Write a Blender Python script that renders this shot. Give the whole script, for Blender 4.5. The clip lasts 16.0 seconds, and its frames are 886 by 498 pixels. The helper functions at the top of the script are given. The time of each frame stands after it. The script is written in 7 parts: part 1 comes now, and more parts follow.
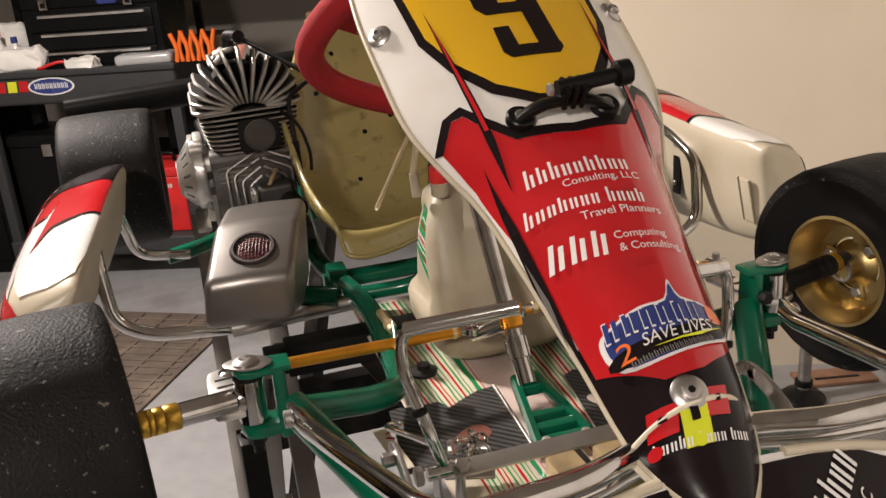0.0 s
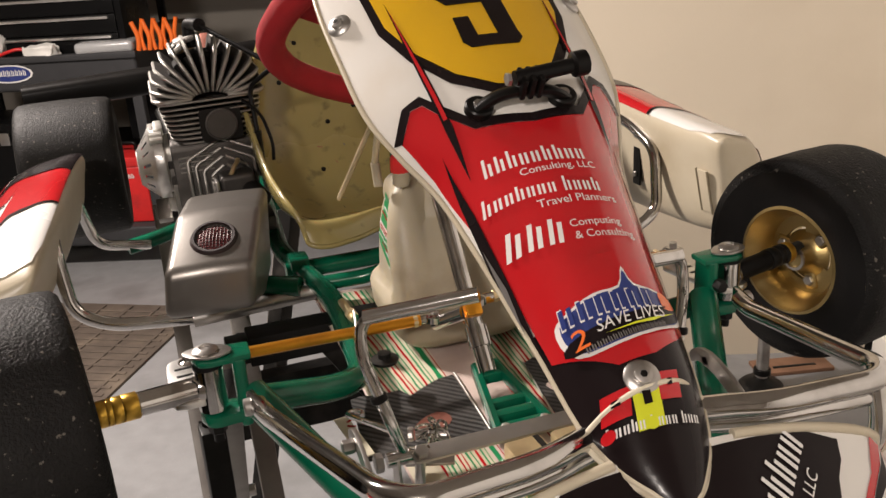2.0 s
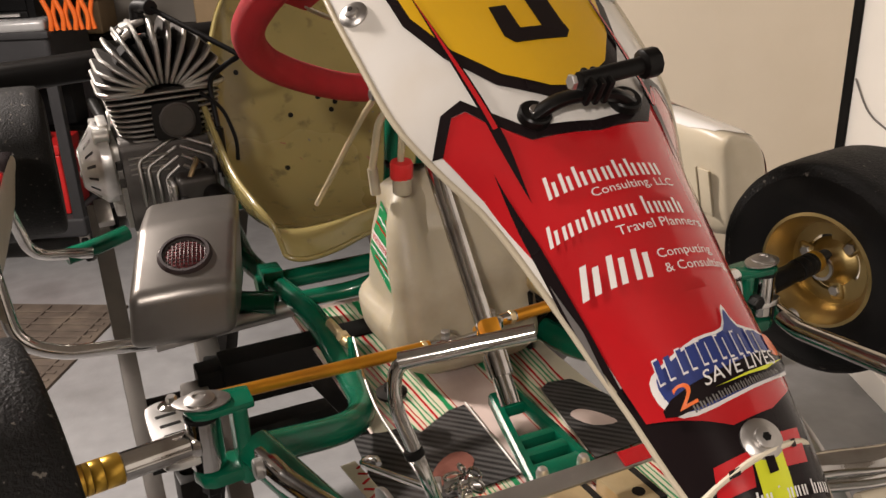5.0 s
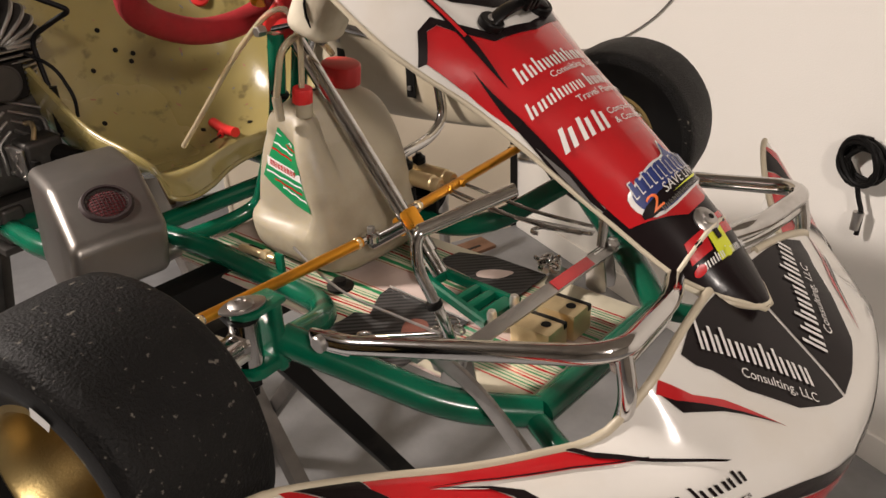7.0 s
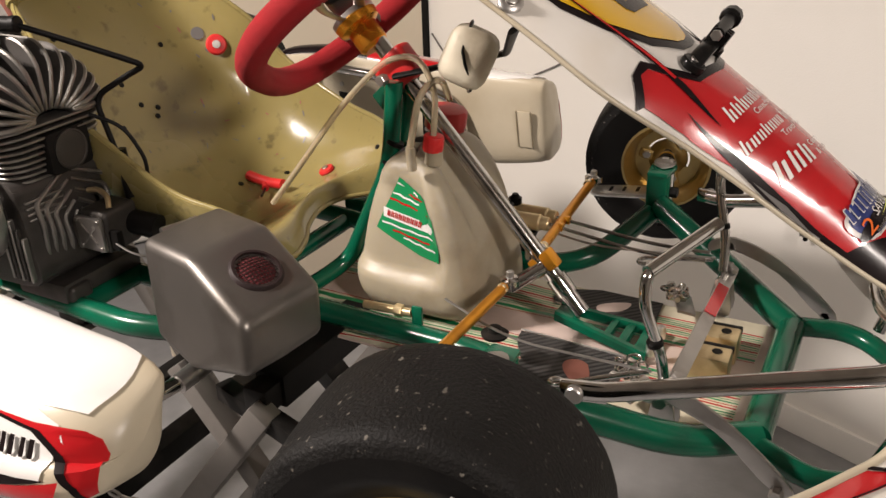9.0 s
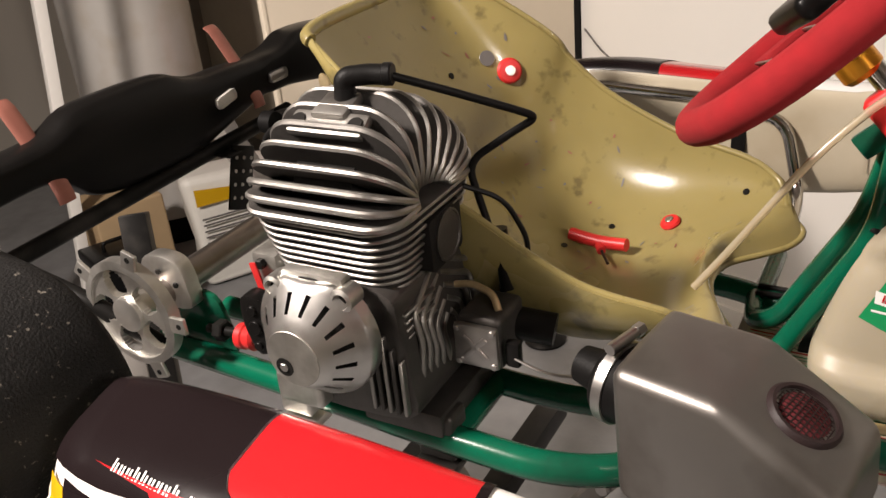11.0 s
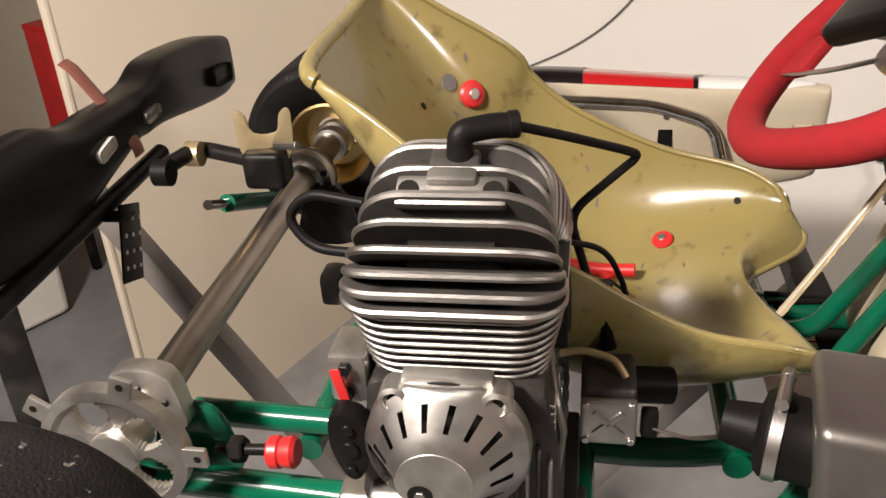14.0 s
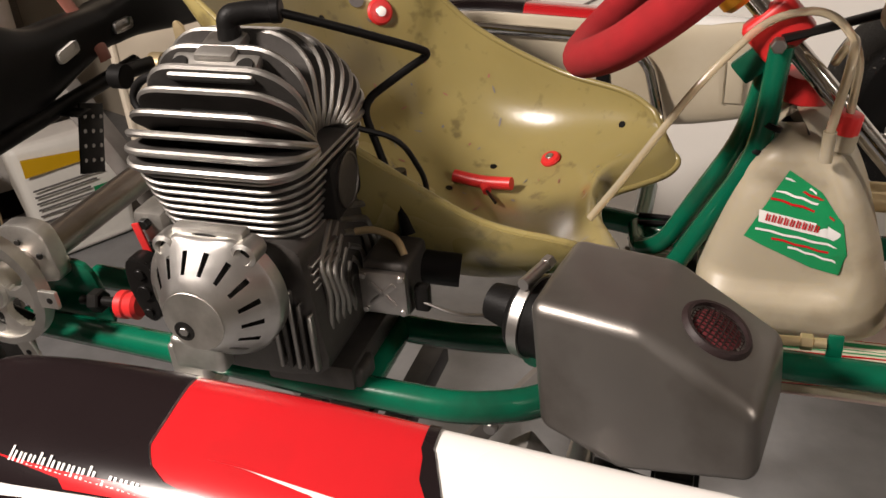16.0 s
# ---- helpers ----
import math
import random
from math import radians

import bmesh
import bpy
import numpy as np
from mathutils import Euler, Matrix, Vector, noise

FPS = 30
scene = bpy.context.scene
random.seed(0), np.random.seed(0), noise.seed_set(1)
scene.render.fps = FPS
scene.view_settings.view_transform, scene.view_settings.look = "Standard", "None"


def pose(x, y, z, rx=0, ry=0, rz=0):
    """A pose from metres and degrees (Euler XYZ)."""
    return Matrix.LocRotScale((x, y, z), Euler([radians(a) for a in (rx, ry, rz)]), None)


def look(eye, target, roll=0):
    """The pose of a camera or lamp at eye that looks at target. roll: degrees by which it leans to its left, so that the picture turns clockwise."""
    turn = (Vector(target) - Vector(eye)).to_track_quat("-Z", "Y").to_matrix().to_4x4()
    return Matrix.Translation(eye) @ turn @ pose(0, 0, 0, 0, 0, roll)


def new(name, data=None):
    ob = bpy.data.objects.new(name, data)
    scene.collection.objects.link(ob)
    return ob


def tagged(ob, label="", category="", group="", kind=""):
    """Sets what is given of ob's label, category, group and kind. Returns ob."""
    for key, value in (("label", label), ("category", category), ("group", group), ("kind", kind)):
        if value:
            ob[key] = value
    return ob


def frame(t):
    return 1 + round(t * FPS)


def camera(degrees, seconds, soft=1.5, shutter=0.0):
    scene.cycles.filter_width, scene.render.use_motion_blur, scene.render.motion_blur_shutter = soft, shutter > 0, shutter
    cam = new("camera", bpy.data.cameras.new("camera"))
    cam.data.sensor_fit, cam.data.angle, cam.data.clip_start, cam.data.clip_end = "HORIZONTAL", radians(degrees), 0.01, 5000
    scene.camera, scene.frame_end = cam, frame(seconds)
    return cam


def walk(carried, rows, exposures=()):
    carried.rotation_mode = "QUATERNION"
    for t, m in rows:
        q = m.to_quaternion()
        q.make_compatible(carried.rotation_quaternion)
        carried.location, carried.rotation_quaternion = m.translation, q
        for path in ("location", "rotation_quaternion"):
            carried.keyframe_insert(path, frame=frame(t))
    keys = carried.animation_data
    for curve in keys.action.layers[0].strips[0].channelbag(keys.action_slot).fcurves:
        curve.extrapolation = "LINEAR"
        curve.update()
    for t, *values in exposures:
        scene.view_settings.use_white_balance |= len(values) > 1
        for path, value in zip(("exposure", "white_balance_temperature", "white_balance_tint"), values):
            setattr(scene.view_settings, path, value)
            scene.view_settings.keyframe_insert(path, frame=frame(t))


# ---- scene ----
cam = camera(54.1, 16.0)
PATH = [
    (0, (-0.318, -0.803, 1.513), (0.188, 1.007, 0.83), -4.4),
    (0.5, (-0.318, -0.805, 1.513), (0.197, 1.002, 0.829), -4.6),
    (1, (-0.312, -0.8, 1.511), (0.223, 0.997, 0.816), -4.5),
    (1.5, (-0.31, -0.806, 1.509), (0.26, 0.977, 0.805), -3.8),
    (2, (-0.314, -0.812, 1.512), (0.262, 0.969, 0.806), -3.6),
    (2.5, (-0.317, -0.809, 1.508), (0.253, 0.973, 0.801), -3.4),
    (3, (-0.32, -0.811, 1.508), (0.249, 0.971, 0.802), -3.4),
    (3.5, (-0.321, -0.813, 1.505), (0.255, 0.964, 0.791), -2.8),
    (3.7, (-0.323, -0.815, 1.505), (0.252, 0.961, 0.788), -2.7),
    (5.8, (-0.504, -0.525, 1.521), (0.561, 0.951, 0.692), -3.1),
    (6, (-0.562, -0.508, 1.524), (0.601, 0.879, 0.673), -3.5),
    (6.5, (-0.641, -0.542, 1.529), (0.652, 0.699, 0.642), -2.7),
    (7, (-0.716, -0.624, 1.536), (0.626, 0.562, 0.645), -2.5),
    (7.5, (-0.789, -0.626, 1.544), (0.596, 0.523, 0.671), -2.2),
    (8, (-0.911, -0.498, 1.558), (0.541, 0.598, 0.726), -3.0),
    (8.5, (-0.988, -0.375, 1.57), (0.532, 0.629, 0.745), -3.0),
    (9, (-0.919, -0.296, 1.56), (0.671, 0.579, 0.719), -1.8),
    (9.5, (-0.868, -0.163, 1.562), (0.618, 0.868, 0.708), -2.0),
    (10, (-0.892, 0.017, 1.568), (0.564, 1.113, 0.745), -4.6),
    (10.2, (-0.905, 0.089, 1.57), (0.6, 1.137, 0.772), -4.7),
    (12.3, (-0.758, 0.386, 1.562), (0.802, 1.179, 0.595), -5.0),
    (12.5, (-0.768, 0.435, 1.569), (0.819, 1.185, 0.61), -5.5),
    (13, (-0.805, 0.572, 1.576), (0.862, 1.133, 0.624), -5.0),
    (13.5, (-0.822, 0.617, 1.589), (0.893, 1.037, 0.651), -4.0),
    (14, (-0.827, 0.612, 1.595), (0.916, 0.946, 0.673), -4.1),
    (14.5, (-0.823, 0.603, 1.593), (0.919, 0.869, 0.649), -4.3),
    (15, (-0.837, 0.55, 1.59), (0.886, 0.835, 0.615), -3.6),
    (15.5, (-0.845, 0.4, 1.573), (0.841, 0.848, 0.595), -3.2),
    (16, (-0.866, 0.306, 1.551), (0.774, 0.898, 0.571), -4.4),
]
EXPOSURES = [
    (0.0, 0.0), (3.7, -0.08), (6.0, -0.17), (10.2, -0.22), (12.3, -0.09), (14.6, -0.12), (16.0, -0.44),
]
walk(cam, [(t, look(eye, target, roll)) for t, eye, target, roll in PATH], EXPOSURES)

# ---- world and light ----
world = bpy.data.worlds.new("world")
scene.world = world
world.use_nodes = True
world.node_tree.nodes["Background"].inputs[0].default_value = (0.9, 0.8, 0.65, 1)
world.node_tree.nodes["Background"].inputs[1].default_value = 0.005


def area_lamp(name, place, target, sx, sy, watts, colour):
    data = bpy.data.lights.new(name, "AREA")
    data.shape, data.size, data.size_y, data.energy, data.color = "RECTANGLE", sx, sy, watts, colour
    ob = new(name, data)
    ob.matrix_world = look(place, target)
    return ob


area_lamp("ceiling_lamp_light", (-1.20, 1.60, 2.50), (-0.7, 1.2, 0), 0.26, 0.26, 138, (1.0, 0.885, 0.81))
area_lamp("garage_lamp_light", (-1.5, -2.0, 2.50), (0.6, 0.0, 0.9), 0.30, 0.30, 64, (1.0, 0.885, 0.81))

# ---- materials ----


def mat(name, colour, rough=0.5, metal=0.0, vary=0.15, scale=30.0, bump=0.0, bscale=200.0, coat=0.0,
        dirt=None, dscale=6.0, damount=0.5, rvary=0.1, transmission=0.0, subsurface=0.0, ior=1.45, spec=0.5, dlo=0.5, dhi=0.72):
    """A surface with grain at a small scale and stains at a large one."""
    m = bpy.data.materials.new(name)
    m.use_nodes = True
    nt = m.node_tree
    b = nt.nodes["Principled BSDF"]
    tc = nt.nodes.new("ShaderNodeTexCoord")

    def noise_node(sc, detail=4.0):
        n = nt.nodes.new("ShaderNodeTexNoise")
        n.inputs["Scale"].default_value, n.inputs["Detail"].default_value = sc, detail
        nt.links.new(tc.outputs["Object"], n.inputs["Vector"])
        return n

    n1 = noise_node(scale)
    mix = nt.nodes.new("ShaderNodeMix")
    mix.data_type = "RGBA"
    mix.inputs[6].default_value = (*[c * (1 - vary) for c in colour], 1)
    mix.inputs[7].default_value = (*[min(1, c * (1 + vary)) for c in colour], 1)
    nt.links.new(n1.outputs["Fac"], mix.inputs[0])
    out = mix.outputs[2]
    if dirt:
        n2 = noise_node(dscale, 8.0)
        ramp = nt.nodes.new("ShaderNodeValToRGB")
        ramp.color_ramp.elements[0].position, ramp.color_ramp.elements[1].position = dlo, dhi
        ramp.color_ramp.elements[1].color = (damount, damount, damount, 1)
        ramp.color_ramp.elements[0].color = (0, 0, 0, 1)
        nt.links.new(n2.outputs["Fac"], ramp.inputs[0])
        mix2 = nt.nodes.new("ShaderNodeMix")
        mix2.data_type = "RGBA"
        nt.links.new(ramp.outputs[0], mix2.inputs[0])
        nt.links.new(out, mix2.inputs[6])
        mix2.inputs[7].default_value = (*dirt, 1)
        out = mix2.outputs[2]
    nt.links.new(out, b.inputs["Base Color"])
    rr = nt.nodes.new("ShaderNodeMapRange")
    rr.inputs["To Min"].default_value, rr.inputs["To Max"].default_value = max(0.02, rough - rvary), min(1, rough + rvary)
    n3 = noise_node(scale * 0.37)
    nt.links.new(n3.outputs["Fac"], rr.inputs["Value"])
    nt.links.new(rr.outputs[0], b.inputs["Roughness"])
    b.inputs["Metallic"].default_value = metal
    b.inputs["Specular IOR Level"].default_value = spec
    b.inputs["Coat Weight"].default_value = coat
    b.inputs["Coat Roughness"].default_value = 0.08
    b.inputs["Transmission Weight"].default_value = transmission
    b.inputs["Subsurface Weight"].default_value = subsurface
    b.inputs["Subsurface Radius"].default_value = (0.02, 0.015, 0.006)
    b.inputs["IOR"].default_value = ior
    if bump:
        n4 = noise_node(bscale, 6.0)
        bp = nt.nodes.new("ShaderNodeBump")
        bp.inputs["Strength"].default_value, bp.inputs["Distance"].default_value = bump, 0.002
        nt.links.new(n4.outputs["Fac"], bp.inputs["Height"])
        nt.links.new(bp.outputs[0], b.inputs["Normal"])
    return m


GREEN = mat("green_frame_paint", (0.002, 0.092, 0.048), 0.22, 0.0, 0.2, 14, 0.03, 300, coat=0.2, dirt=(0.012, 0.028, 0.018), dscale=16, damount=0.5, spec=0.36, rvary=0.06)
CHROME = mat("chrome", (0.60, 0.585, 0.57), 0.10, 1.0, 0.08, 25, 0.03, 250, dirt=(0.22, 0.18, 0.15), dscale=24, damount=0.6, rvary=0.06)
STEEL = mat("brushed_steel", (0.48, 0.46, 0.44), 0.36, 1.0, 0.15, 40, 0.06, 350, dirt=(0.16, 0.13, 0.11), dscale=12, damount=0.5)
AXLE = mat("rear_axle_steel", (0.36, 0.32, 0.29), 0.34, 1.0, 0.2, 30, 0.04, 300, dirt=(0.15, 0.11, 0.09), dscale=10, damount=0.6)
ALU = mat("cast_aluminium", (0.66, 0.64, 0.60), 0.42, 1.0, 0.12, 60, 0.18, 900, dirt=(0.18, 0.16, 0.13), dscale=18, damount=0.55)
POLISH = mat("polished_aluminium", (0.88, 0.86, 0.83), 0.34, 1.0, 0.08, 50, 0.03, 900, dirt=(0.34, 0.31, 0.28), dscale=30, damount=0.4)
FINM = mat("fin_aluminium", (0.331, 0.317, 0.295), 0.46, 1.0, 0.15, 70, 0.2, 900, dirt=(0.12, 0.10, 0.09), dscale=20, damount=0.6)
# near black: soot, plus the shade of fin gaps and openings in the colour
FINDARK = mat("sooty_recess_shade", (0.012, 0.011, 0.010), 0.7, 0.3, 0.3, 60, 0.2, 500, spec=0.16)
# fin sides: soot and the shade of the gaps, both put into the colour
FINSIDE = mat("sooty_shaded_fin_side", (0.085, 0.078, 0.072), 0.55, 0.5, 0.3, 60, 0.3, 700, dirt=(0.02, 0.018, 0.016), dscale=24, damount=0.7)
CASE = mat("crankcase_metal", (0.075, 0.069, 0.064), 0.45, 0.7, 0.25, 40, 0.2, 500, dirt=(0.02, 0.018, 0.016), dscale=16, damount=0.7)
AIRBOX = mat("airbox_plastic", (0.185, 0.172, 0.158), 0.36, 0.80, 0.14, 12, 0.06, 500, dirt=(0.075, 0.062, 0.050), dscale=9, damount=0.6)
RUBBER = mat("black_rubber", (0.006, 0.0056, 0.0054), 0.5, 0, 0.3, 40, 0.15, 400, spec=0.16)
TYRE = mat("tyre_tread", (0.0080, 0.0075, 0.0071), 0.58, 0, 0.55, 26, 0.75, 330, dirt=(0.13, 0.118, 0.10), dscale=150, damount=0.9, spec=0.17, dlo=0.655, dhi=0.70)
TYRESIDE = mat("tyre_sidewall", (0.006, 0.0056, 0.0055), 0.42, 0, 0.25, 15, 0.1, 300, dirt=(0.022, 0.02, 0.018), dscale=10, damount=0.5, spec=0.16)
BLACKP = mat("black_plastic", (0.006, 0.0055, 0.0052), 0.32, 0, 0.25, 30, 0.05, 300, spec=0.16)
BLACKST = mat("black_steel", (0.008, 0.0075, 0.007), 0.4, 0.1, 0.3, 30, 0.06, 250, dirt=(0.05, 0.045, 0.04), dscale=14, damount=0.5, spec=0.16)
GOLD = mat("gold_magnesium", (0.44, 0.33, 0.145), 0.38, 1.0, 0.12, 30, 0.1, 400, dirt=(0.2, 0.13, 0.05), dscale=12, damount=0.6)
ORANGE = mat("orange_anodised", (0.76, 0.33, 0.03), 0.3, 0.85, 0.1, 30, 0.02, 300, dirt=(0.3, 0.12, 0.03), dscale=20, damount=0.4)
FILM = mat("cream_film", (0.60, 0.55, 0.42), 0.34, 0, 0.10, 16, 0.03, 200, dirt=(0.30, 0.25, 0.18), dscale=22, damount=0.45)
RINGS = mat("gold_anodised", (0.72, 0.44, 0.07), 0.30, 0.9, 0.1, 30, 0.03, 300, dirt=(0.28, 0.16, 0.04), dscale=40, damount=0.4)
BRASS = mat("brass_plating", (0.70, 0.56, 0.33), 0.36, 0.78, 0.1, 30, 0.04, 300, dirt=(0.3, 0.2, 0.1), dscale=20, damount=0.5)
SUEDE = mat("red_suede", (0.30, 0.008, 0.012), 0.9, 0, 0.22, 60, 0.5, 1500)
REDP = mat("red_plastic", (0.55, 0.02, 0.02), 0.4, 0, 0.15, 30, 0.05, 300, dirt=(0.2, 0.02, 0.02), dscale=12, damount=0.5)
FIBRE = mat("seat_fibreglass", (0.250, 0.203, 0.078), 0.26, 0, 0.2, 7, 0.06, 160, coat=0.3, dirt=(0.10, 0.078, 0.034), dscale=34, damount=0.7, subsurface=0.10, dlo=0.60, dhi=0.72)
TANKP = mat("tank_plastic", (0.353, 0.307, 0.223), 0.42, 0, 0.16, 8, 0.05, 200, dirt=(0.15, 0.115, 0.07), dscale=9, damount=0.75, subsurface=0.15)
WHITEP = mat("white_bodywork", (0.66, 0.635, 0.595), 0.22, 0, 0.04, 8, 0.02, 200, coat=0.5, dirt=(0.55, 0.48, 0.38), dscale=7, damount=0.5)
AGEDP = mat("yellowed_bodywork", (0.50, 0.44, 0.33), 0.36, 0, 0.12, 8, 0.04, 200, dirt=(0.36, 0.29, 0.19), dscale=8, damount=0.6)
D_RED = mat("red_decal", (0.44, 0.010, 0.014), 0.2, 0, 0.06, 10, 0.02, 150, coat=0.6, dirt=(0.32, 0.012, 0.014), dscale=14, damount=0.4)
D_BLACK = mat("black_decal", (0.010, 0.0065, 0.007), 0.24, 0, 0.15, 10, 0.02, 150, coat=0.06, spec=0.18)
D_YEL = mat("yellow_decal", (0.62, 0.36, 0.010), 0.22, 0, 0.08, 7, 0.02, 150, coat=0.5)
D_WHITE = mat("white_decal", (0.70, 0.68, 0.655), 0.25, 0, 0.03, 10, 0.02, 150, coat=0.5)
D_BLUE = mat("blue_decal", (0.025, 0.04, 0.17), 0.25, 0, 0.1, 10, coat=0.5)
D_GREEN = mat("green_decal", (0.01, 0.22, 0.075), 0.3, 0, 0.1, 10, coat=0.3)
D_LIME = mat("lime_decal", (0.62, 0.66, 0.03), 0.25, 0, 0.1, 10, coat=0.5)
D_GREY = mat("grey_decal", (0.13, 0.12, 0.115), 0.3, 0, 0.1, 10, coat=0.3)
D_ORANGE = mat("orange_decal", (0.72, 0.14, 0.02), 0.3, 0, 0.1, 10, coat=0.3)
CARBON = mat("carbon_grip", (0.012, 0.011, 0.0105), 0.5, 0, 0.3, 60, 0.3, 700, dirt=(0.07, 0.06, 0.055), dscale=22, damount=0.5, spec=0.2)


def weave(m, scale, light):
    """A diagonal twill over a material's colour."""
    nt = m.node_tree
    b = nt.nodes["Principled BSDF"]
    old = b.inputs["Base Color"].links[0].from_socket
    w = nt.nodes.new("ShaderNodeTexWave")
    w.bands_direction = "DIAGONAL"
    w.inputs["Scale"].default_value, w.inputs["Distortion"].default_value = scale, 0.4
    tc = nt.nodes.new("ShaderNodeTexCoord")
    nt.links.new(tc.outputs["Object"], w.inputs["Vector"])
    mx = nt.nodes.new("ShaderNodeMix")
    mx.data_type = "RGBA"
    nt.links.new(w.outputs["Fac"], mx.inputs[0])
    nt.links.new(old, mx.inputs[6])
    mx.inputs[7].default_value = light
    nt.links.new(mx.outputs[2], b.inputs["Base Color"])


weave(CARBON, 55.0, (0.075, 0.072, 0.07, 1))
BRAKE = mat("rusty_red_bracket", (0.26, 0.10, 0.075), 0.45, 0.4, 0.2, 40, 0.1, 300)
CLEARH = mat("clear_hose", (0.72, 0.62, 0.44), 0.15, 0, 0.1, 20, transmission=0.65)
CREAMFOAM = mat("cream_tape", (0.66, 0.60, 0.47), 0.6, 0, 0.1, 30, 0.3, 200, dirt=(0.38, 0.30, 0.20), dscale=25, damount=0.6)
SALMON = mat("bare_pinkish_tray", (0.62, 0.50, 0.45), 0.45, 0.1, 0.12, 12, 0.05, 200, dirt=(0.33, 0.22, 0.18), dscale=10, damount=0.6)
WALLW = mat("white_wall_paint", (0.85, 0.825, 0.775), 0.75, 0, 0.02, 3, 0.25, 220, dirt=(0.78, 0.745, 0.68), dscale=1.6, damount=0.5)
WALLC = mat("cream_panel_paint", (0.68, 0.60, 0.48), 0.7, 0, 0.03, 3, 0.15, 160, dirt=(0.56, 0.48, 0.36), dscale=2.0, damount=0.4)
# dim colour for the closing walls and ceiling, to cut bounced fill light
WALLD = mat("wall_darkened_against_bounce", (0.34, 0.31, 0.27), 0.8, 0, 0.06, 3, 0.2, 160, dirt=(0.26, 0.235, 0.20), dscale=1.6, damount=0.4)
CONCRETE = mat("grey_concrete", (0.235, 0.235, 0.238), 0.5, 0, 0.22, 14, 0.35, 90, dirt=(0.13, 0.127, 0.125), dscale=2.6, damount=0.7)
DARKPL = mat("dark_grey_plastic", (0.040, 0.040, 0.042), 0.45, 0, 0.15, 20, 0.1, 200, spec=0.16)
BLACKCH = mat("black_toolchest_paint", (0.005, 0.005, 0.0052), 0.3, 0, 0.2, 12, 0.02, 200, spec=0.16)
MATM = mat("brown_rubber_mat", (0.10, 0.08, 0.065), 0.8, 0, 0.3, 20, 0.4, 120, dirt=(0.20, 0.16, 0.12), dscale=6, damount=0.6, spec=0.16)
CARDB = mat("cardboard", (0.42, 0.30, 0.17), 0.75, 0, 0.1, 15, 0.1, 120)
STANDG = mat("grey_stand_steel", (0.20, 0.185, 0.17), 0.45, 0.4, 0.15, 25, 0.06, 250, dirt=(0.10, 0.08, 0.07), dscale=12, damount=0.5)
BAGM = mat("white_woven_bag", (0.78, 0.76, 0.70), 0.5, 0, 0.06, 30, 0.4, 60)
# near black that stands for the shade in the wall corner
CORNERSHADE = mat("corner_shade_black", (0.012, 0.011, 0.010), 0.7, 0, 0.2, 20, spec=0.16)

# ---- helpers ----
from mathutils.bvhtree import BVHTree

V = Vector


def part(name, bm, material, parent=None, label="", smooth=38):
    """One bmesh as one mesh object under a thing or a part."""
    me = bpy.data.meshes.new(name)
    bmesh.ops.recalc_face_normals(bm, faces=bm.faces)
    bm.to_mesh(me)
    bm.free()
    for p in me.polygons:
        p.use_smooth = True
    me.set_sharp_from_angle(angle=radians(smooth))
    for m in material if isinstance(material, (list, tuple)) else [material]:
        me.materials.append(m)
    ob = new(name, me)
    if parent is not None:
        ob.parent = parent
        ob.matrix_parent_inverse = parent.matrix_world.inverted() if parent.type == "EMPTY" else Matrix()
    if label:
        ob["label"] = label
    return ob


def thing(name, label, category, at=(0, 0, 0), group="", kind=""):
    ob = new(name)
    ob.location = at
    ob.empty_display_size = 0.05
    bpy.context.view_layer.update()
    return tagged(ob, label, category, group, kind)


def fillet(pts, bend, n=6):
    pts = [V(p) for p in pts]
    if bend <= 0 or len(pts) < 3:
        return pts
    out = [pts[0]]
    for a, b, c in zip(pts, pts[1:], pts[2:]):
        d1, d2 = a - b, c - b
        k = min(bend, d1.length * 0.48, d2.length * 0.48)
        p, q = b + d1.normalized() * k, b + d2.normalized() * k
        for i in range(n + 1):
            s = i / n
            out.append(p * (1 - s) ** 2 + b * 2 * s * (1 - s) + q * s * s)
    out.append(pts[-1])
    return out


def loft(bm, rings, closed=True, caps=True):
    rows = [[bm.verts.new(p) for p in r] for r in rings]
    n = len(rows[0])
    for a, b in zip(rows, rows[1:]):
        for i in range(n if closed else n - 1):
            j = (i + 1) % n
            bm.faces.new((a[i], a[j], b[j], b[i]))
    if caps and closed:
        bm.faces.new(rows[0][::-1])
        bm.faces.new(rows[-1])
    return bm


def tube(pts, r, seg=14, bend=0.0, bm=None, flat=1.0, ring=False):
    """A round bar along a line of points, its corners rounded. r: a radius or one for each end."""
    bm = bm or bmesh.new()
    pts = fillet(pts, bend) if not ring else [V(p) for p in pts]
    r0, r1 = r if isinstance(r, (list, tuple)) else (r, r)
    n = len(pts)
    tang = []
    for i in range(n):
        if ring:
            t = pts[(i + 1) % n] - pts[i - 1]
        else:
            t = pts[min(i + 1, n - 1)] - pts[max(i - 1, 0)]
        tang.append(t.normalized())
    up = V((0, 0, 1)) if abs(tang[0].z) < 0.9 else V((0, 1, 0))
    side = tang[0].cross(up).normalized()
    rings = []
    for i in range(n):
        side = (side - tang[i] * side.dot(tang[i])).normalized()
        u2 = side.cross(tang[i])
        rad = r0 + (r1 - r0) * i / max(1, n - 1)
        rings.append([pts[i] + side * (math.cos(a) * rad) + u2 * (math.sin(a) * rad * flat) for a in [2 * math.pi * k / seg for k in range(seg)]])
    if ring:
        rings.append(rings[0])
        loft(bm, rings, caps=False)
        bmesh.ops.remove_doubles(bm, verts=bm.verts, dist=1e-6)
    else:
        loft(bm, rings)
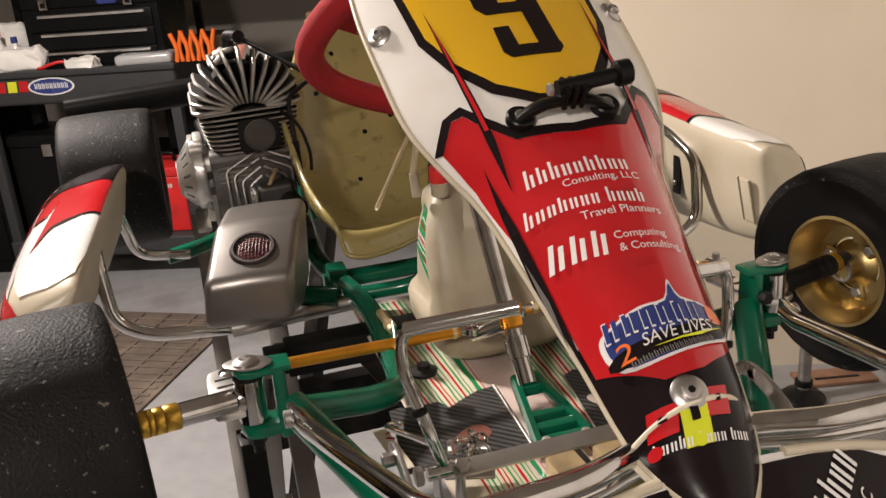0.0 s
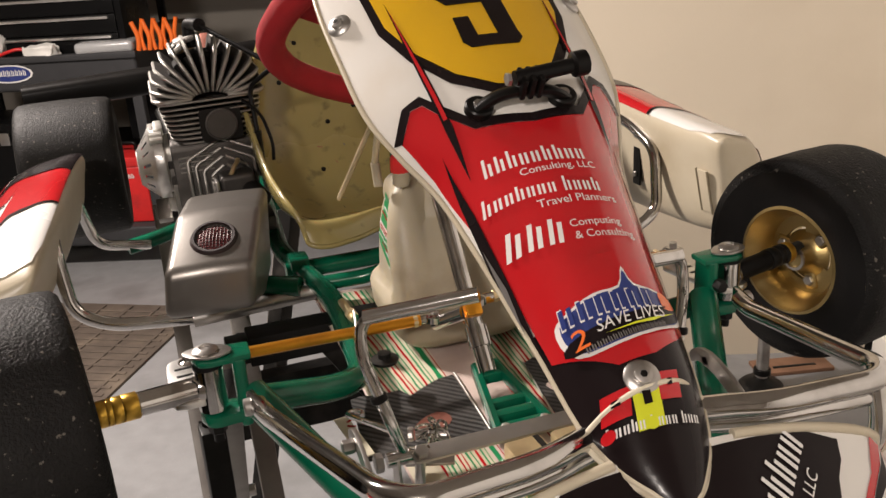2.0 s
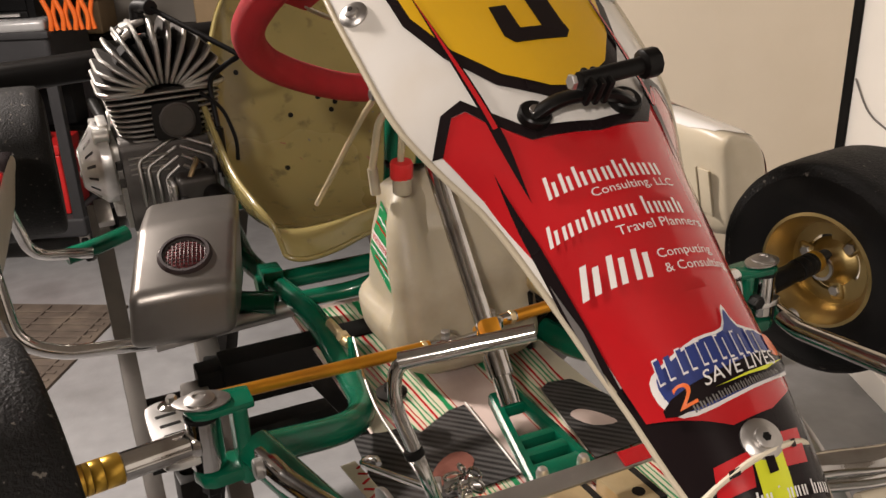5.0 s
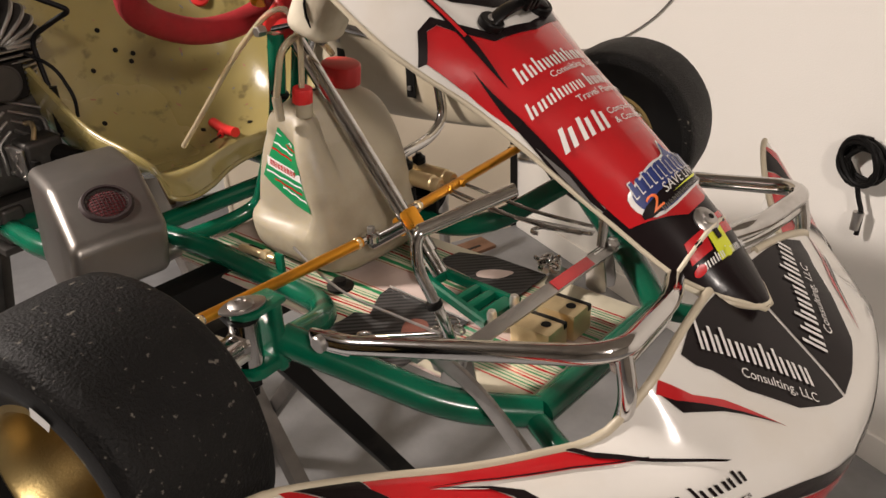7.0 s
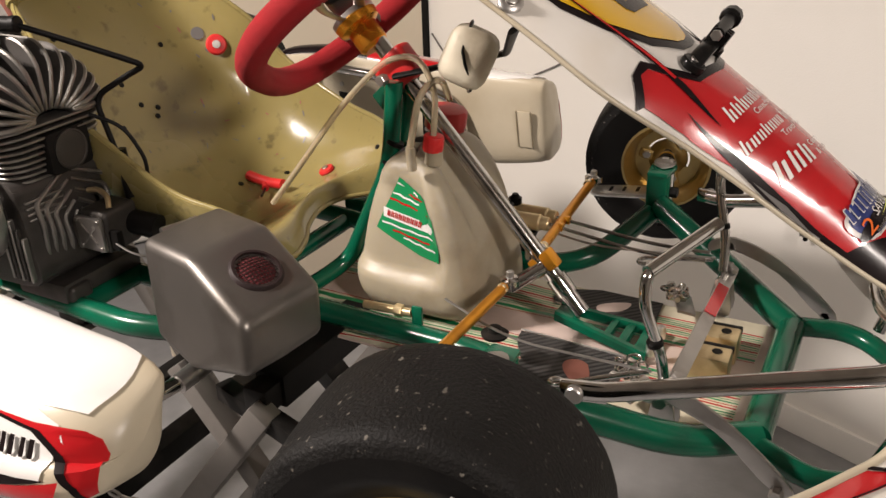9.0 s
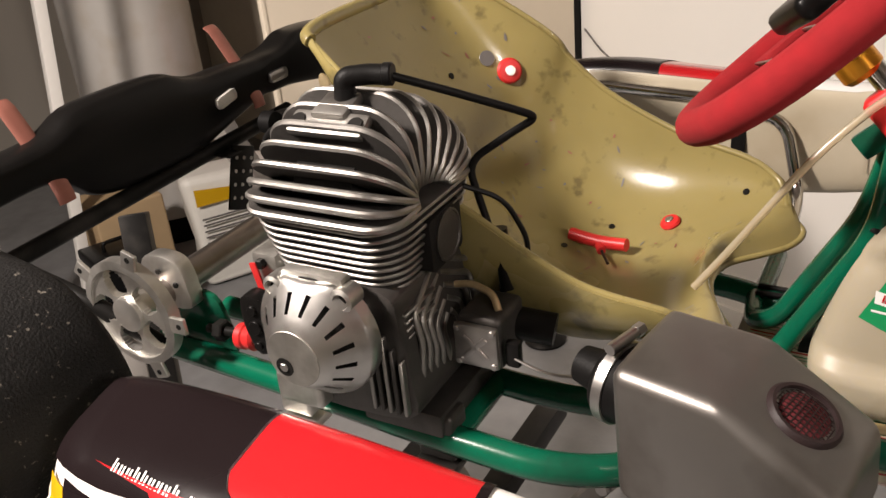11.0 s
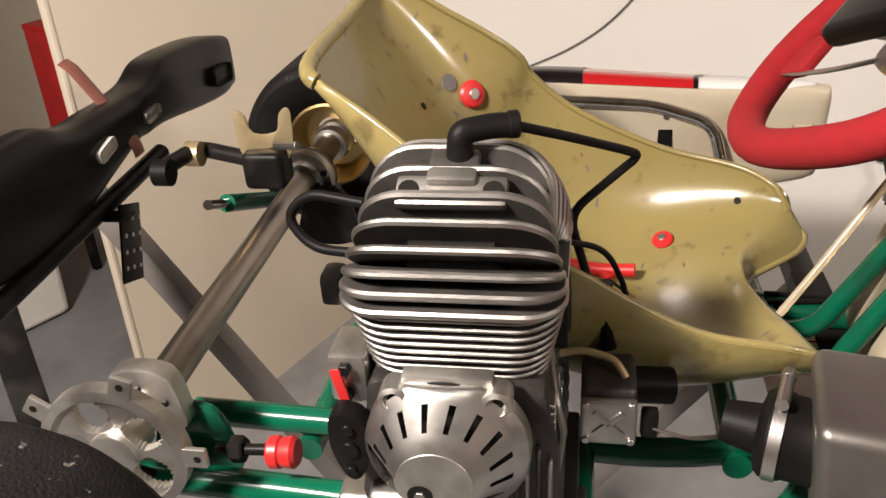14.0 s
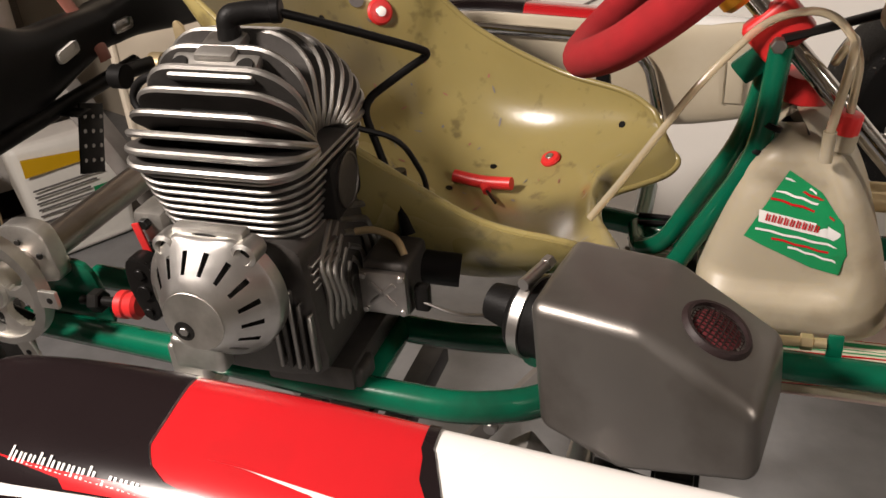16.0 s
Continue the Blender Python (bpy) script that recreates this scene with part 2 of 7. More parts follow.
    return bm


def frame_of(axis, at=(0, 0, 0)):
    """A matrix whose z runs along axis."""
    return Matrix.Translation(at) @ V(axis).to_track_quat("Z", "Y").to_matrix().to_4x4()


def lathe(profile, m, seg=32, bm=None, cap=True):
    """profile: (radius, height) turned about m's z axis."""
    bm = bm or bmesh.new()
    rings = [[m @ V((r * math.cos(a), r * math.sin(a), h)) for a in [2 * math.pi * k / seg for k in range(seg)]] for r, h in profile]
    return loft(bm, rings, caps=cap)


def disc(at, axis, r, depth, seg=24, bm=None, bevel=0.15):
    """A short cylinder from at along axis, with softened edges."""
    b = min(r, depth) * bevel
    return lathe([(r - b, 0), (r, b), (r, depth - b), (r - b, depth)], frame_of(axis, at), seg, bm)


def rbox(size, m=Matrix(), bevel=0.004, seg=2, bm=None):
    own = bmesh.new()
    bmesh.ops.create_cube(own, size=1.0)
    bmesh.ops.scale(own, vec=size, verts=own.verts)
    if bevel:
        bmesh.ops.bevel(own, geom=own.edges, offset=bevel, segments=seg, profile=0.6, affect="EDGES")
    own.transform(m)
    if bm is None:
        return own
    me = bpy.data.meshes.new("tmp")
    own.to_mesh(me)
    own.free()
    bm.from_mesh(me)
    bpy.data.meshes.remove(me)
    return bm


def at(x, y, z, rx=0, ry=0, rz=0):
    return pose(x, y, z, rx, ry, rz)


def extrude_poly(poly, m, depth, bevel=0.0, seg=2):
    """A flat outline in m's xy plane, made depth thick along its z."""
    bm = bmesh.new()
    a = [bm.verts.new((x, y, 0)) for x, y in poly]
    b = [bm.verts.new((x, y, depth)) for x, y in poly]
    bm.faces.new(a[::-1])
    bm.faces.new(b)
    n = len(poly)
    for i in range(n):
        bm.faces.new((a[i], a[(i + 1) % n], b[(i + 1) % n], b[i]))
    bmesh.ops.recalc_face_normals(bm, faces=bm.faces)
    if bevel:
        bmesh.ops.bevel(bm, geom=bm.edges, offset=bevel, segments=seg, profile=0.6, affect="EDGES")
    bm.transform(m)
    return bm


def smooth_poly(pts, n=5):
    """A closed outline through points, its corners rounded as a spline."""
    out = []
    k = len(pts)
    for i in range(k):
        p0, p1, p2, p3 = [np.array(pts[(i + j) % k], float) for j in (-1, 0, 1, 2)]
        for s in [j / n for j in range(n)]:
            out.append(tuple(0.5 * (2 * p1 + (p2 - p0) * s + (2 * p0 - 5 * p1 + 4 * p2 - p3) * s * s + (3 * p1 - p0 - 3 * p2 + p3) * s ** 3)))
    return out


def curve_at(table, s):
    """Values between the rows of a table of (s, a, b, ...), gliding."""
    xs = [r[0] for r in table]
    i = max(0, min(len(xs) - 2, sum(1 for x in xs if x <= s) - 1))
    p = [np.array(table[max(0, min(len(xs) - 1, i + j))][1:], float) for j in (-1, 0, 1, 2)]
    f = max(0.0, min(1.0, (s - xs[i]) / (xs[i + 1] - xs[i])))
    m1 = (p[2] - p[0]) / ((xs[i + 1] - xs[max(0, i - 1)]) or 1) * (xs[i + 1] - xs[i])
    m2 = (p[3] - p[1]) / ((xs[min(len(xs) - 1, i + 2)] - xs[i]) or 1) * (xs[i + 1] - xs[i])
    h = f * f * (3 - 2 * f)
    return (2 * f ** 3 - 3 * f * f + 1) * p[1] + (f ** 3 - 2 * f * f + f) * m1 + h * p[2] + (f ** 3 - f * f) * m2


def decal(name, poly, surface, material, parent, lift=0.0008, step=(0.02, 0.02), label=""):
    """A thin printed film with the given outline, laid on a curved surface."""
    bm = bmesh.new()
    vs = [bm.verts.new((a, b, 0)) for a, b in poly]
    bm.faces.new(vs)
    return film_on(name, bm, surface, material, parent, lift, step, label)


def film_on(name, bm, surface, material, parent, lift, step, label=""):
    lo = [min(v.co[i] for v in bm.verts) for i in (0, 1)]
    hi = [max(v.co[i] for v in bm.verts) for i in (0, 1)]
    bm.normal_update()
    bmesh.ops.triangulate(bm, faces=bm.faces)
    for i in (0, 1):
        if step[i] <= 0:
            continue
        x = math.ceil(lo[i] / step[i]) * step[i]
        while x < hi[i]:
            co, no = [0, 0, 0], [0, 0, 0]
            co[i], no[i] = x, 1
            bmesh.ops.bisect_plane(bm, geom=bm.verts[:] + bm.edges[:] + bm.faces[:], plane_co=co, plane_no=no)
            x += step[i]
    e = 1e-3
    for v in bm.verts:
        a, b = v.co.x, v.co.y
        p = V(surface(a, b))
        nrm = (V(surface(a + e, b)) - V(surface(a - e, b))).cross(V(surface(a, b + e)) - V(surface(a, b - e)))
        v.co = p + nrm.normalized() * lift
    ob = part(name, bm, material, parent, label)
    return ob


def letters(word, size, shear=0.0):
    """The outlines of a word in Blender's own font, as a flat bmesh with its foot at 0, 0."""
    cu = bpy.data.curves.new("word", "FONT")
    cu.body, cu.size, cu.shear = word, size, shear
    cu.resolution_u = 3
    ob = new("word", cu)
    me = bpy.data.meshes.new_from_object(ob)
    bm = bmesh.new()
    bm.from_mesh(me)
    bpy.data.objects.remove(ob)
    bpy.data.meshes.remove(me)
    return bm


def word_on(name, word, place, size, surface, material, parent, lift=0.0014, turn=0.0, step=(0.03, 0.03), wide=1.0, shear=0.0, label=""):
    bm = letters(word, size, shear)
    bm.transform(Matrix.Translation((place[0], place[1], 0)) @ Matrix.Rotation(radians(turn), 4, "Z") @ Matrix.Diagonal((wide, 1, 1, 1)))
    return film_on(name, bm, surface, material, parent, lift, step, label)


def bars_on(name, place, size, pattern, surface, material, parent, lift=0.0014, turn=0.0, gap=0.25, label="", slant=0.0):
    """Plain upright bars in a row, in place of a name. pattern: the heights, 0 for a space."""
    x, c, s = 0.0, math.cos(radians(turn)), math.sin(radians(turn))
    for h in pattern:
        w = size * (0.55 if h else 0.3)
        for x0, x1, k in ((0.0, 0.24, 1.0), (0.44, 0.68, min(1.0, 0.66 / h))) if h else ():
            x0, x1, k = x + x0 * w, x + x1 * w, h * k * size
            bm = bmesh.new()
            q = [(x0, 0), (x1, 0), (x1 + slant * k, k), (x0 + slant * k, k)]
            bm.faces.new([bm.verts.new((place[0] + a * c - b * s, place[1] + a * s + b * c, 0)) for a, b in q])
            film_on(name, bm, surface, material, parent, lift, (0.03, 0.03), label)
        x += w


# the room runs askew to the kart: u along the back, v along the white wall
RU, RV = V((0.9272, -0.3746, 0)), V((0.3746, 0.9272, 0))
ROOM = Matrix(((RU.x, RV.x, 0, 0), (RU.y, RV.y, 0, 0), (0, 0, 1, 0), (0, 0, 0, 1)))


def room(u, v, z, rx=0, ry=0, rz=0):
    return ROOM @ pose(u, v, z, rx, ry, rz)


def slab(name, u0, u1, v0, v1, z0, z1, material, label="", bevel=0.0, parent=None, kind="structure", category=""):
    bm = rbox((u1 - u0, v1 - v0, z1 - z0), room((u0 + u1) / 2, (v0 + v1) / 2, (z0 + z1) / 2), bevel)
    ob = part(name, bm, material, parent, label)
    return tagged(ob, label, category, "", kind) if parent is None else ob


# ---- the room ----
slab("floor", -4.2, 1.5, -3.2, 5.2, -0.10, 0.0, CONCRETE, "worn grey concrete garage floor with stains", category="floor")
slab("wall_east", 1.32, 1.46, -3.2, 1.95, 0.0, 2.6, WALLW, "white painted garage wall beside the kart", category="wall")
slab("wall_panel", 0.160, 1.285, 1.95, 1.968, 0.0, 2.6, WALLC, "cream painted partition wall behind the kart", category="wall")
slab("wall_east_back", 1.32, 1.46, 2.09, 5.2, 0.0, 2.6, WALLC, "cream painted wall of the rear bay", category="wall")
# solid dark strip in the corner: the shade between the walls as a slab
slab("corner_gap", 1.285, 1.32, 1.955, 2.08, 0.0, 2.6, CORNERSHADE, "near-black strip painting the shade in the corner between two walls", category="wall")
# these close the room; their dark colour keeps the fill light low
slab("wall_north", -4.2, 1.32, 5.06, 5.2, 0.0, 2.6, WALLD, "rear wall of the garage, its shadow put into a dark colour", category="wall")
slab("wall_west", -4.2, -4.06, -3.2, 5.06, 0.0, 2.6, WALLD, "added far wall of the garage, darkened to cut bounced light", category="wall")
slab("wall_south", -4.06, 1.32, -3.2, -3.06, 0.0, 2.6, WALLD, "added end wall of the garage, darkened to cut bounced light", category="wall")
slab("ceiling", -4.2, 1.46, -3.2, 5.2, 2.6, 2.7, WALLD, "added garage ceiling, darkened to cut bounced light", category="ceiling")
slab("baseboard", 1.306, 1.319, -3.0, 1.94, 0.0, 0.085, WALLW, "white painted baseboard along the wall", 0.003, category="baseboard")
slab("panel_edge", 0.148, 0.159, 1.947, 1.968, 0.0, 2.6, WALLC, "thin cream edge trim of the partition", 0.002, category="trim")

# the rear half of the kart is drawn in a frame of its own, a little larger and turned
REARM = Matrix.Translation((-0.1202, 0.6821, 1.1586)) @ Matrix(((0.9997, 0.0009, -0.0259, 0), (-0.0011, 1.0000, -0.0093, 0), (0.0259, 0.0093, 0.9996, 0), (0, 0, 0, 1))) @ Matrix.Scale(0.9328, 4) @ Matrix.Translation((0.1343, -0.7094, -1.1603))


def to_rear(*obs):
    for ob in obs:
        for o in (ob, *ob.children_recursive):
            o.data.transform(REARM)


# ---- the kart: frame ----
kart = thing("go_kart", "racing go-kart with green frame and red, white, black bodywork", "go-kart", (0, 0.4, 0.98))
ZR = 1.012


def frame_tube(pts, r=0.016, bend=0.07, name="frame_tube", material=GREEN, label="", parent=kart):
    return part(name, tube(pts, r, 16, bend), material, parent, label)


for sx in (-1, 1):
    # front arm: from the front corner up to the steering yoke
    frame_tube([(sx * 0.125, -0.222, 0.995), (sx * 0.185, -0.16, 1.008), (sx * 0.268, -0.008, 1.074)], 0.0172, 0.06)
    # main rail: from the yoke inwards, then back along the seat
    back = [(sx * 0.264, 0.004, 1.060), (sx * 0.133, 0.060, 1.018), (sx * 0.122, 0.20, ZR), (sx * 0.115, 0.34, ZR)]
    back += [(sx * 0.15, 0.42, ZR + 0.003), (sx * 0.16, 0.56, ZR + 0.006), (sx * 0.15, 0.8, ZR + 0.01), (sx * 0.15, 0.95, ZR + 0.01)] if sx > 0 else \
            [(-0.132, 0.44, ZR + 0.004), (-0.156, 0.54, ZR + 0.008), (-0.142, 0.76, ZR + 0.010), (-0.128, 1.03, ZR + 0.010)]
    frame_tube(back, 0.0150, 0.07, "frame_rail")
    # front hoop that carries the nose
    frame_tube([(sx * 0.135, -0.225, 0.992), (sx * 0.165, -0.29, 0.985), (sx * 0.12, -0.345, 0.98), (sx * 0.03, -0.36, 0.98)], 0.0125, 0.05, "nose_tube")
frame_tube([(-0.125, -0.222, 0.995), (0.125, -0.222, 0.995)], 0.0165, 0, "front_cross_tube")
frame_tube([(-0.16, 0.47, ZR), (0.16, 0.47, ZR)], 0.014, 0, "cross_tube")
frame_tube([(-0.15, 0.90, 0.995), (0.15, 0.90, 0.995)], 0.014, 0, "cross_tube")
# engine side rail on the right: a loop outside the main rail
frame_tube([(-0.15, 0.395, ZR + 0.002), (-0.230, 0.435, ZR + 0.004), (-0.264, 0.51, ZR + 0.006), (-0.260, 0.66, ZR + 0.010), (-0.242, 0.85, ZR + 0.01), (-0.228, 1.05, ZR + 0.01)], 0.016, 0.07, "engine_rail")
frame_tube([(-0.150, 0.618, ZR + 0.010), (-0.262, 0.618, ZR + 0.010)], 0.0135, 0, "engine_cross_tube")
frame_tube([(-0.30, 0.84, 0.995), (-0.345, 0.815, 0.99), (-0.40, 0.80, 0.985)], 0.014, 0.03, "side_bar_socket")
# bearing carrier plates that hold the rear axle
plate_y = smooth_poly([(-0.045, -0.055), (0.045, -0.055), (0.038, 0.0), (0.048, 0.030), (0.012, 0.040), (-0.030, 0.036), (-0.046, 0.0)], 3)
for x in (-0.232, 0.290):
    part("bearing_plate", extrude_poly(plate_y, Matrix.Translation((x, 1.045, 1.052)) @ Matrix(((0, 0, 1, 0), (1, 0, 0, 0), (0, 1, 0, 0), (0, 0, 0, 1))), 0.008, 0.002), GREEN if x < 0 else BLACKST, kart)

# rear axle with its collars
AY, AZ = 1.078, 1.095
part("rear_axle", tube([(-0.312, AY, AZ), (0.46, AY, AZ)], 0.0205, 24), AXLE, kart, "bare steel rear axle")
for x in (0.30,):
    part("axle_collar", disc((x, AY, AZ), (1, 0, 0), 0.032, 0.022, 24), STEEL, kart)


def holed_disc(x, y, z, r, thick, holes, hole_r, at_r, inner=0.022, seg=150):
    """A wheel-shaped hub plate with round windows, facing along x."""
    bm = bmesh.new()
    rings_r = [inner] + [at_r - hole_r * math.cos(math.pi * i / 12) for i in range(13)] + [r]
    grid = {}
    for side in (0, 1):
        for i, rr in enumerate(rings_r):
            for k in range(seg):
                a = 2 * math.pi * k / seg
                grid[side, i, k] = bm.verts.new((x + (side - 0.5) * thick, y + rr * math.cos(a), z + rr * math.sin(a)))

    def solid(i, k):
        if i in (0, len(rings_r) - 2):
            return True
        a = 2 * math.pi * (k + 0.5) / seg
        rr = (rings_r[i] + rings_r[i + 1]) / 2
        half = hole_r * math.sqrt(max(0, 1 - ((rr - at_r) / hole_r) ** 2)) * 1.05 / rr
        return all(abs((a - 2 * math.pi * h / holes + math.pi) % (2 * math.pi) - math.pi) > half for h in range(holes))

    n = len(rings_r) - 1
    for i in range(n):
        for k in range(seg):
            if not solid(i, k):
                continue
            j = (k + 1) % seg
            bm.faces.new([grid[0, i, k], grid[0, i, j], grid[0, i + 1, j], grid[0, i + 1, k]])
            bm.faces.new([grid[1, i, k], grid[1, i + 1, k], grid[1, i + 1, j], grid[1, i, j]])
            for (i2, k2, e) in ((i, k + 1, ((i, j), (i + 1, j))), (i, k - 1, ((i, k), (i + 1, k))), (i + 1, k, ((i + 1, k), (i + 1, j))), (i - 1, k, ((i, k), (i, j)))):
                edge = i2 < 0 or i2 >= n or not solid(i2, k2 % seg)
                if edge:
                    bm.faces.new([grid[0, e[0][0], e[0][1]], grid[0, e[1][0], e[1][1]], grid[1, e[1][0], e[1][1]], grid[1, e[0][0], e[0][1]]])
    return bm


# sprocket carrier with its silver bearing block on the engine side
carrier = part("sprocket_carrier", holed_disc(-0.305, AY, AZ, 0.071, 0.010, 5, 0.0188, 0.0432), ALU, kart, "cast silver sprocket carrier with windows")
part("hub_boss", lathe([(0.0205, -0.012), (0.0232, -0.011), (0.0240, 0.0), (0.0240, 0.030), (0.0205, 0.032)], frame_of((1, 0, 0), (-0.305, AY, AZ)), 32), ALU, carrier)
part("carrier_rim", lathe([(0.063, -0.009), (0.0735, -0.007), (0.0735, 0.009), (0.063, 0.011), (0.062, 0.0), (0.063, -0.009)], frame_of((1, 0, 0), (-0.305, AY, AZ)), 56, cap=False), ALU, carrier)
for k in range(5):
    a = 2 * math.pi * (k + 0.5) / 5
    lug = part("carrier_lug", rbox((0.006, 0.024, 0.022), at(-0.310, AY + 0.082 * math.cos(a), AZ + 0.082 * math.sin(a), math.degrees(a)), 0.002), ALU, carrier)
    part("lug_hole", disc((-0.3128, AY + 0.085 * math.cos(a), AZ + 0.085 * math.sin(a)), (-1, 0, 0), 0.0038, 0.0008, 14), BLACKST, lug)
block = part("bearing_block", extrude_poly(smooth_poly([(-0.036, -0.030), (0.036, -0.030), (0.040, 0.0), (0.030, 0.034), (0.0, 0.042), (-0.030, 0.034), (-0.040, 0)], 4),
             Matrix.Translation((-0.252, AY - 0.004, AZ + 0.010)) @ Matrix(((0, 0, 1, 0), (1, 0, 0, 0), (0, 1, 0, 0), (0, 0, 0, 1))), 0.024, 0.004), ALU, kart, "cast aluminium axle bearing block")
for dy in (-0.026, 0.0, 0.026):
    part("bolt", disc((-0.254, AY - 0.004 + dy, AZ + 0.032 - abs(dy) * 0.6), (-1, 0, 0), 0.004, 0.004, 6), BLACKST, block)
# adjuster with a red end stop
part("adjuster_rod", tube([(-0.262, 1.0, 1.062), (-0.265, 0.915, 1.070)], 0.006, 10), BLACKST, kart)
part("adjuster_nut", disc((-0.262, 0.985, 1.063), (0, -1, 0.1), 0.014, 0.016, 6), BLACKST, kart)
part("red_stop", lathe([(0.013, 0), (0.0165, 0.003), (0.0165, 0.012), (0.0145, 0.014), (0.015, 0.016), (0.0165, 0.026), (0.013, 0.030)], frame_of((0, -1, 0.08), (-0.268, 0.942, 1.068)), 28), REDP, kart, "red rubber end stop")

# ---- wheels ----


def wheel(x, y, z, outer, r, width, rim_r, hub_len, steer=0.0):
    """A slick tyre on a gold rim. outer: the side of the wheel that faces away from the kart, -1 or 1."""
    m = Matrix.Translation((x, y, z)) @ Matrix.Rotation(radians(steer), 4, "Z") @ V((outer, 0, 0)).to_track_quat("Z", "Y").to_matrix().to_4x4()
    h = width / 2
    front = width < 0.15
    flange = 0.92 if front else 0.76
    if front:
        hub = [(0.0125, -hub_len), (0.0165, -hub_len + 0.001), (0.0175, -hub_len + 0.004), (0.0185, -hub_len + 0.012), (0.024, -h * 0.42), (0.033, -h * 0.30), (0.031, -h * 0.2), (0.022, -h * 0.1), (0.02, 0.0), (0.012, h * 0.06), (0.006, h * 0.07)]
    else:
        hub = [(0.016, -hub_len), (0.027, -hub_len + 0.003), (0.027, -h * 0.55), (0.031, -h * 0.5), (0.031, -h * 0.35), (0.022, -h * 0.32), (0.02, -h * 0.08), (0.012, -h * 0.03), (0.006, -h * 0.02)]
    w = part("wheel", lathe(hub, m, 28), GOLD if front else STEEL, kart, "slick racing wheel on a gold rim with a plain hub")
    if front:
        part("hub_bearing", lathe([(0.0125, -0.002), (0.0160, -0.0015), (0.0165, 0.002), (0.0125, 0.003), (0.0125, -0.002)], m @ Matrix.Translation((0, 0, -hub_len)), 28, cap=False), STEEL, w)
    prof = [(rim_r - 0.004, -h * (flange - 0.06)), (rim_r + 0.004, -h * (flange + 0.01)), (rim_r + 0.020, -h * 0.985), (r - 0.030, -h), (r - 0.016, -h * 0.985)]
    side_out = [(rim_r - 0.004, h * 0.70), (rim_r + 0.008, h * 0.80), (rim_r + 0.022, h * 0.96), (r - 0.030, h), (r - 0.016, h * 0.985)]
    shoulder = [(r - 0.016, h * 0.985), (r - 0.007, h * 0.955), (r - 0.002, h * 0.88), (r, h * 0.7), (r + 0.001, 0), (r, -h * 0.7), (r - 0.002, -h * 0.88), (r - 0.007, -h * 0.955), (r - 0.016, -h * 0.985)]
    sidewall = lathe(prof, m, 56, cap=False)
    lathe(side_out, m, 56, sidewall, cap=False)
    inner = [(rim_r - 0.004, h * 0.70), (rim_r - 0.006, 0), (rim_r - 0.004, -h * 0.70)]
    lathe(inner, m, 56, sidewall, cap=False)
    tread = lathe(shoulder, m, 72, cap=False)
    for v in tread.verts:
        n = noise.noise(v.co * 60) * 0.0007 + noise.noise(v.co * 14) * 0.0006
        v.co += (v.co - V((x, y, z))).normalized() * n
    part("tyre_tread", tread, TYRE, w, "black slick tread with picked-up rubber", 60)
    part("tyre_sidewall", sidewall, TYRESIDE, w, "", 60)
    # printed bar on the sidewall
    for a in (1.15, 4.3):
        bm = bmesh.new()
        n = 6
        rows = []
        for rr in (r - 0.040, r - 0.029):
            rows.append([m @ V((rr * math.cos(a + (i - 3) * 0.04), rr * math.sin(a + (i - 3) * 0.04), h * (0.985 if rr < r - 0.035 else 1.0) + 0.0012)) for i in range(n)])
        loft(bm, rows, closed=False)
        part("sidewall_mark", bm, D_WHITE, w)
    rim = [(rim_r - 0.006, h * 0.55), (rim_r + 0.001, h * 0.60), (rim_r + 0.002, h * 0.74), (rim_r - 0.004, h * 0.76), (rim_r - 0.008, h * 0.70), (rim_r - 0.011, h * 0.3),
           (rim_r - 0.015, 0.0), (rim_r - 0.018, -h * 0.35), (rim_r - 0.014, -h * (flange - 0.26)), (rim_r - 0.006, -h * (flange - 0.10)), (rim_r - 0.003, -h * flange), (rim_r + 0.002, -h * (flange - 0.02)), (rim_r + 0.001, -h * (flange - 0.16)), (rim_r - 0.004, -h * (flange - 0.26))]
    part("rim", lathe(rim, m, 56, cap=False), GOLD, w, "gold anodised magnesium rim", 50)
    # spoke disc with three windows
    d = bmesh.new()
    seg = 48
    ra, rb, rc = 0.020, rim_r - 0.034, rim_r - 0.016
    z0 = -h * 0.25
    for k in range(seg):
        a0, a1 = 2 * math.pi * k / seg, 2 * math.pi * (k + 1) / seg
        hole = (k % 16) in range(3, 11)
        for (q0, q1, skip) in ((ra, rb * 0.62, False), (rb * 0.62, rb, hole), (rb, rc + 0.002, False)):
            if skip:
                continue
            for dz in (0, -0.006):
                d.faces.new([d.verts.new(m @ V((q * math.cos(a), q * math.sin(a), z0 + dz))) for q, a in ((q0, a0), (q1, a0), (q1, a1), (q0, a1))])
    bmesh.ops.remove_doubles(d, verts=d.verts, dist=1e-5)
    part("spoke_disc", d, GOLD, w, "gold wheel disc with three windows", 30)
    for k in range(3):
        a = 2 * math.pi * k / 3 + 0.2
        if front:
            part("hub_lobe", rbox((0.034, 0.018, 0.020), m @ Matrix.Rotation(a, 4, "Z") @ Matrix.Translation((0.030, 0, -h * 0.25)), 0.006, 3), GOLD, w)
        part("wheel_nut", disc(m @ V((0.034 * math.cos(a), 0.034 * math.sin(a), -h * 0.25 - (0.014 if front else 0.0))), m.to_3x3() @ V((0, 0, 1)), 0.007, 0.012, 6), STEEL, w)
    return w


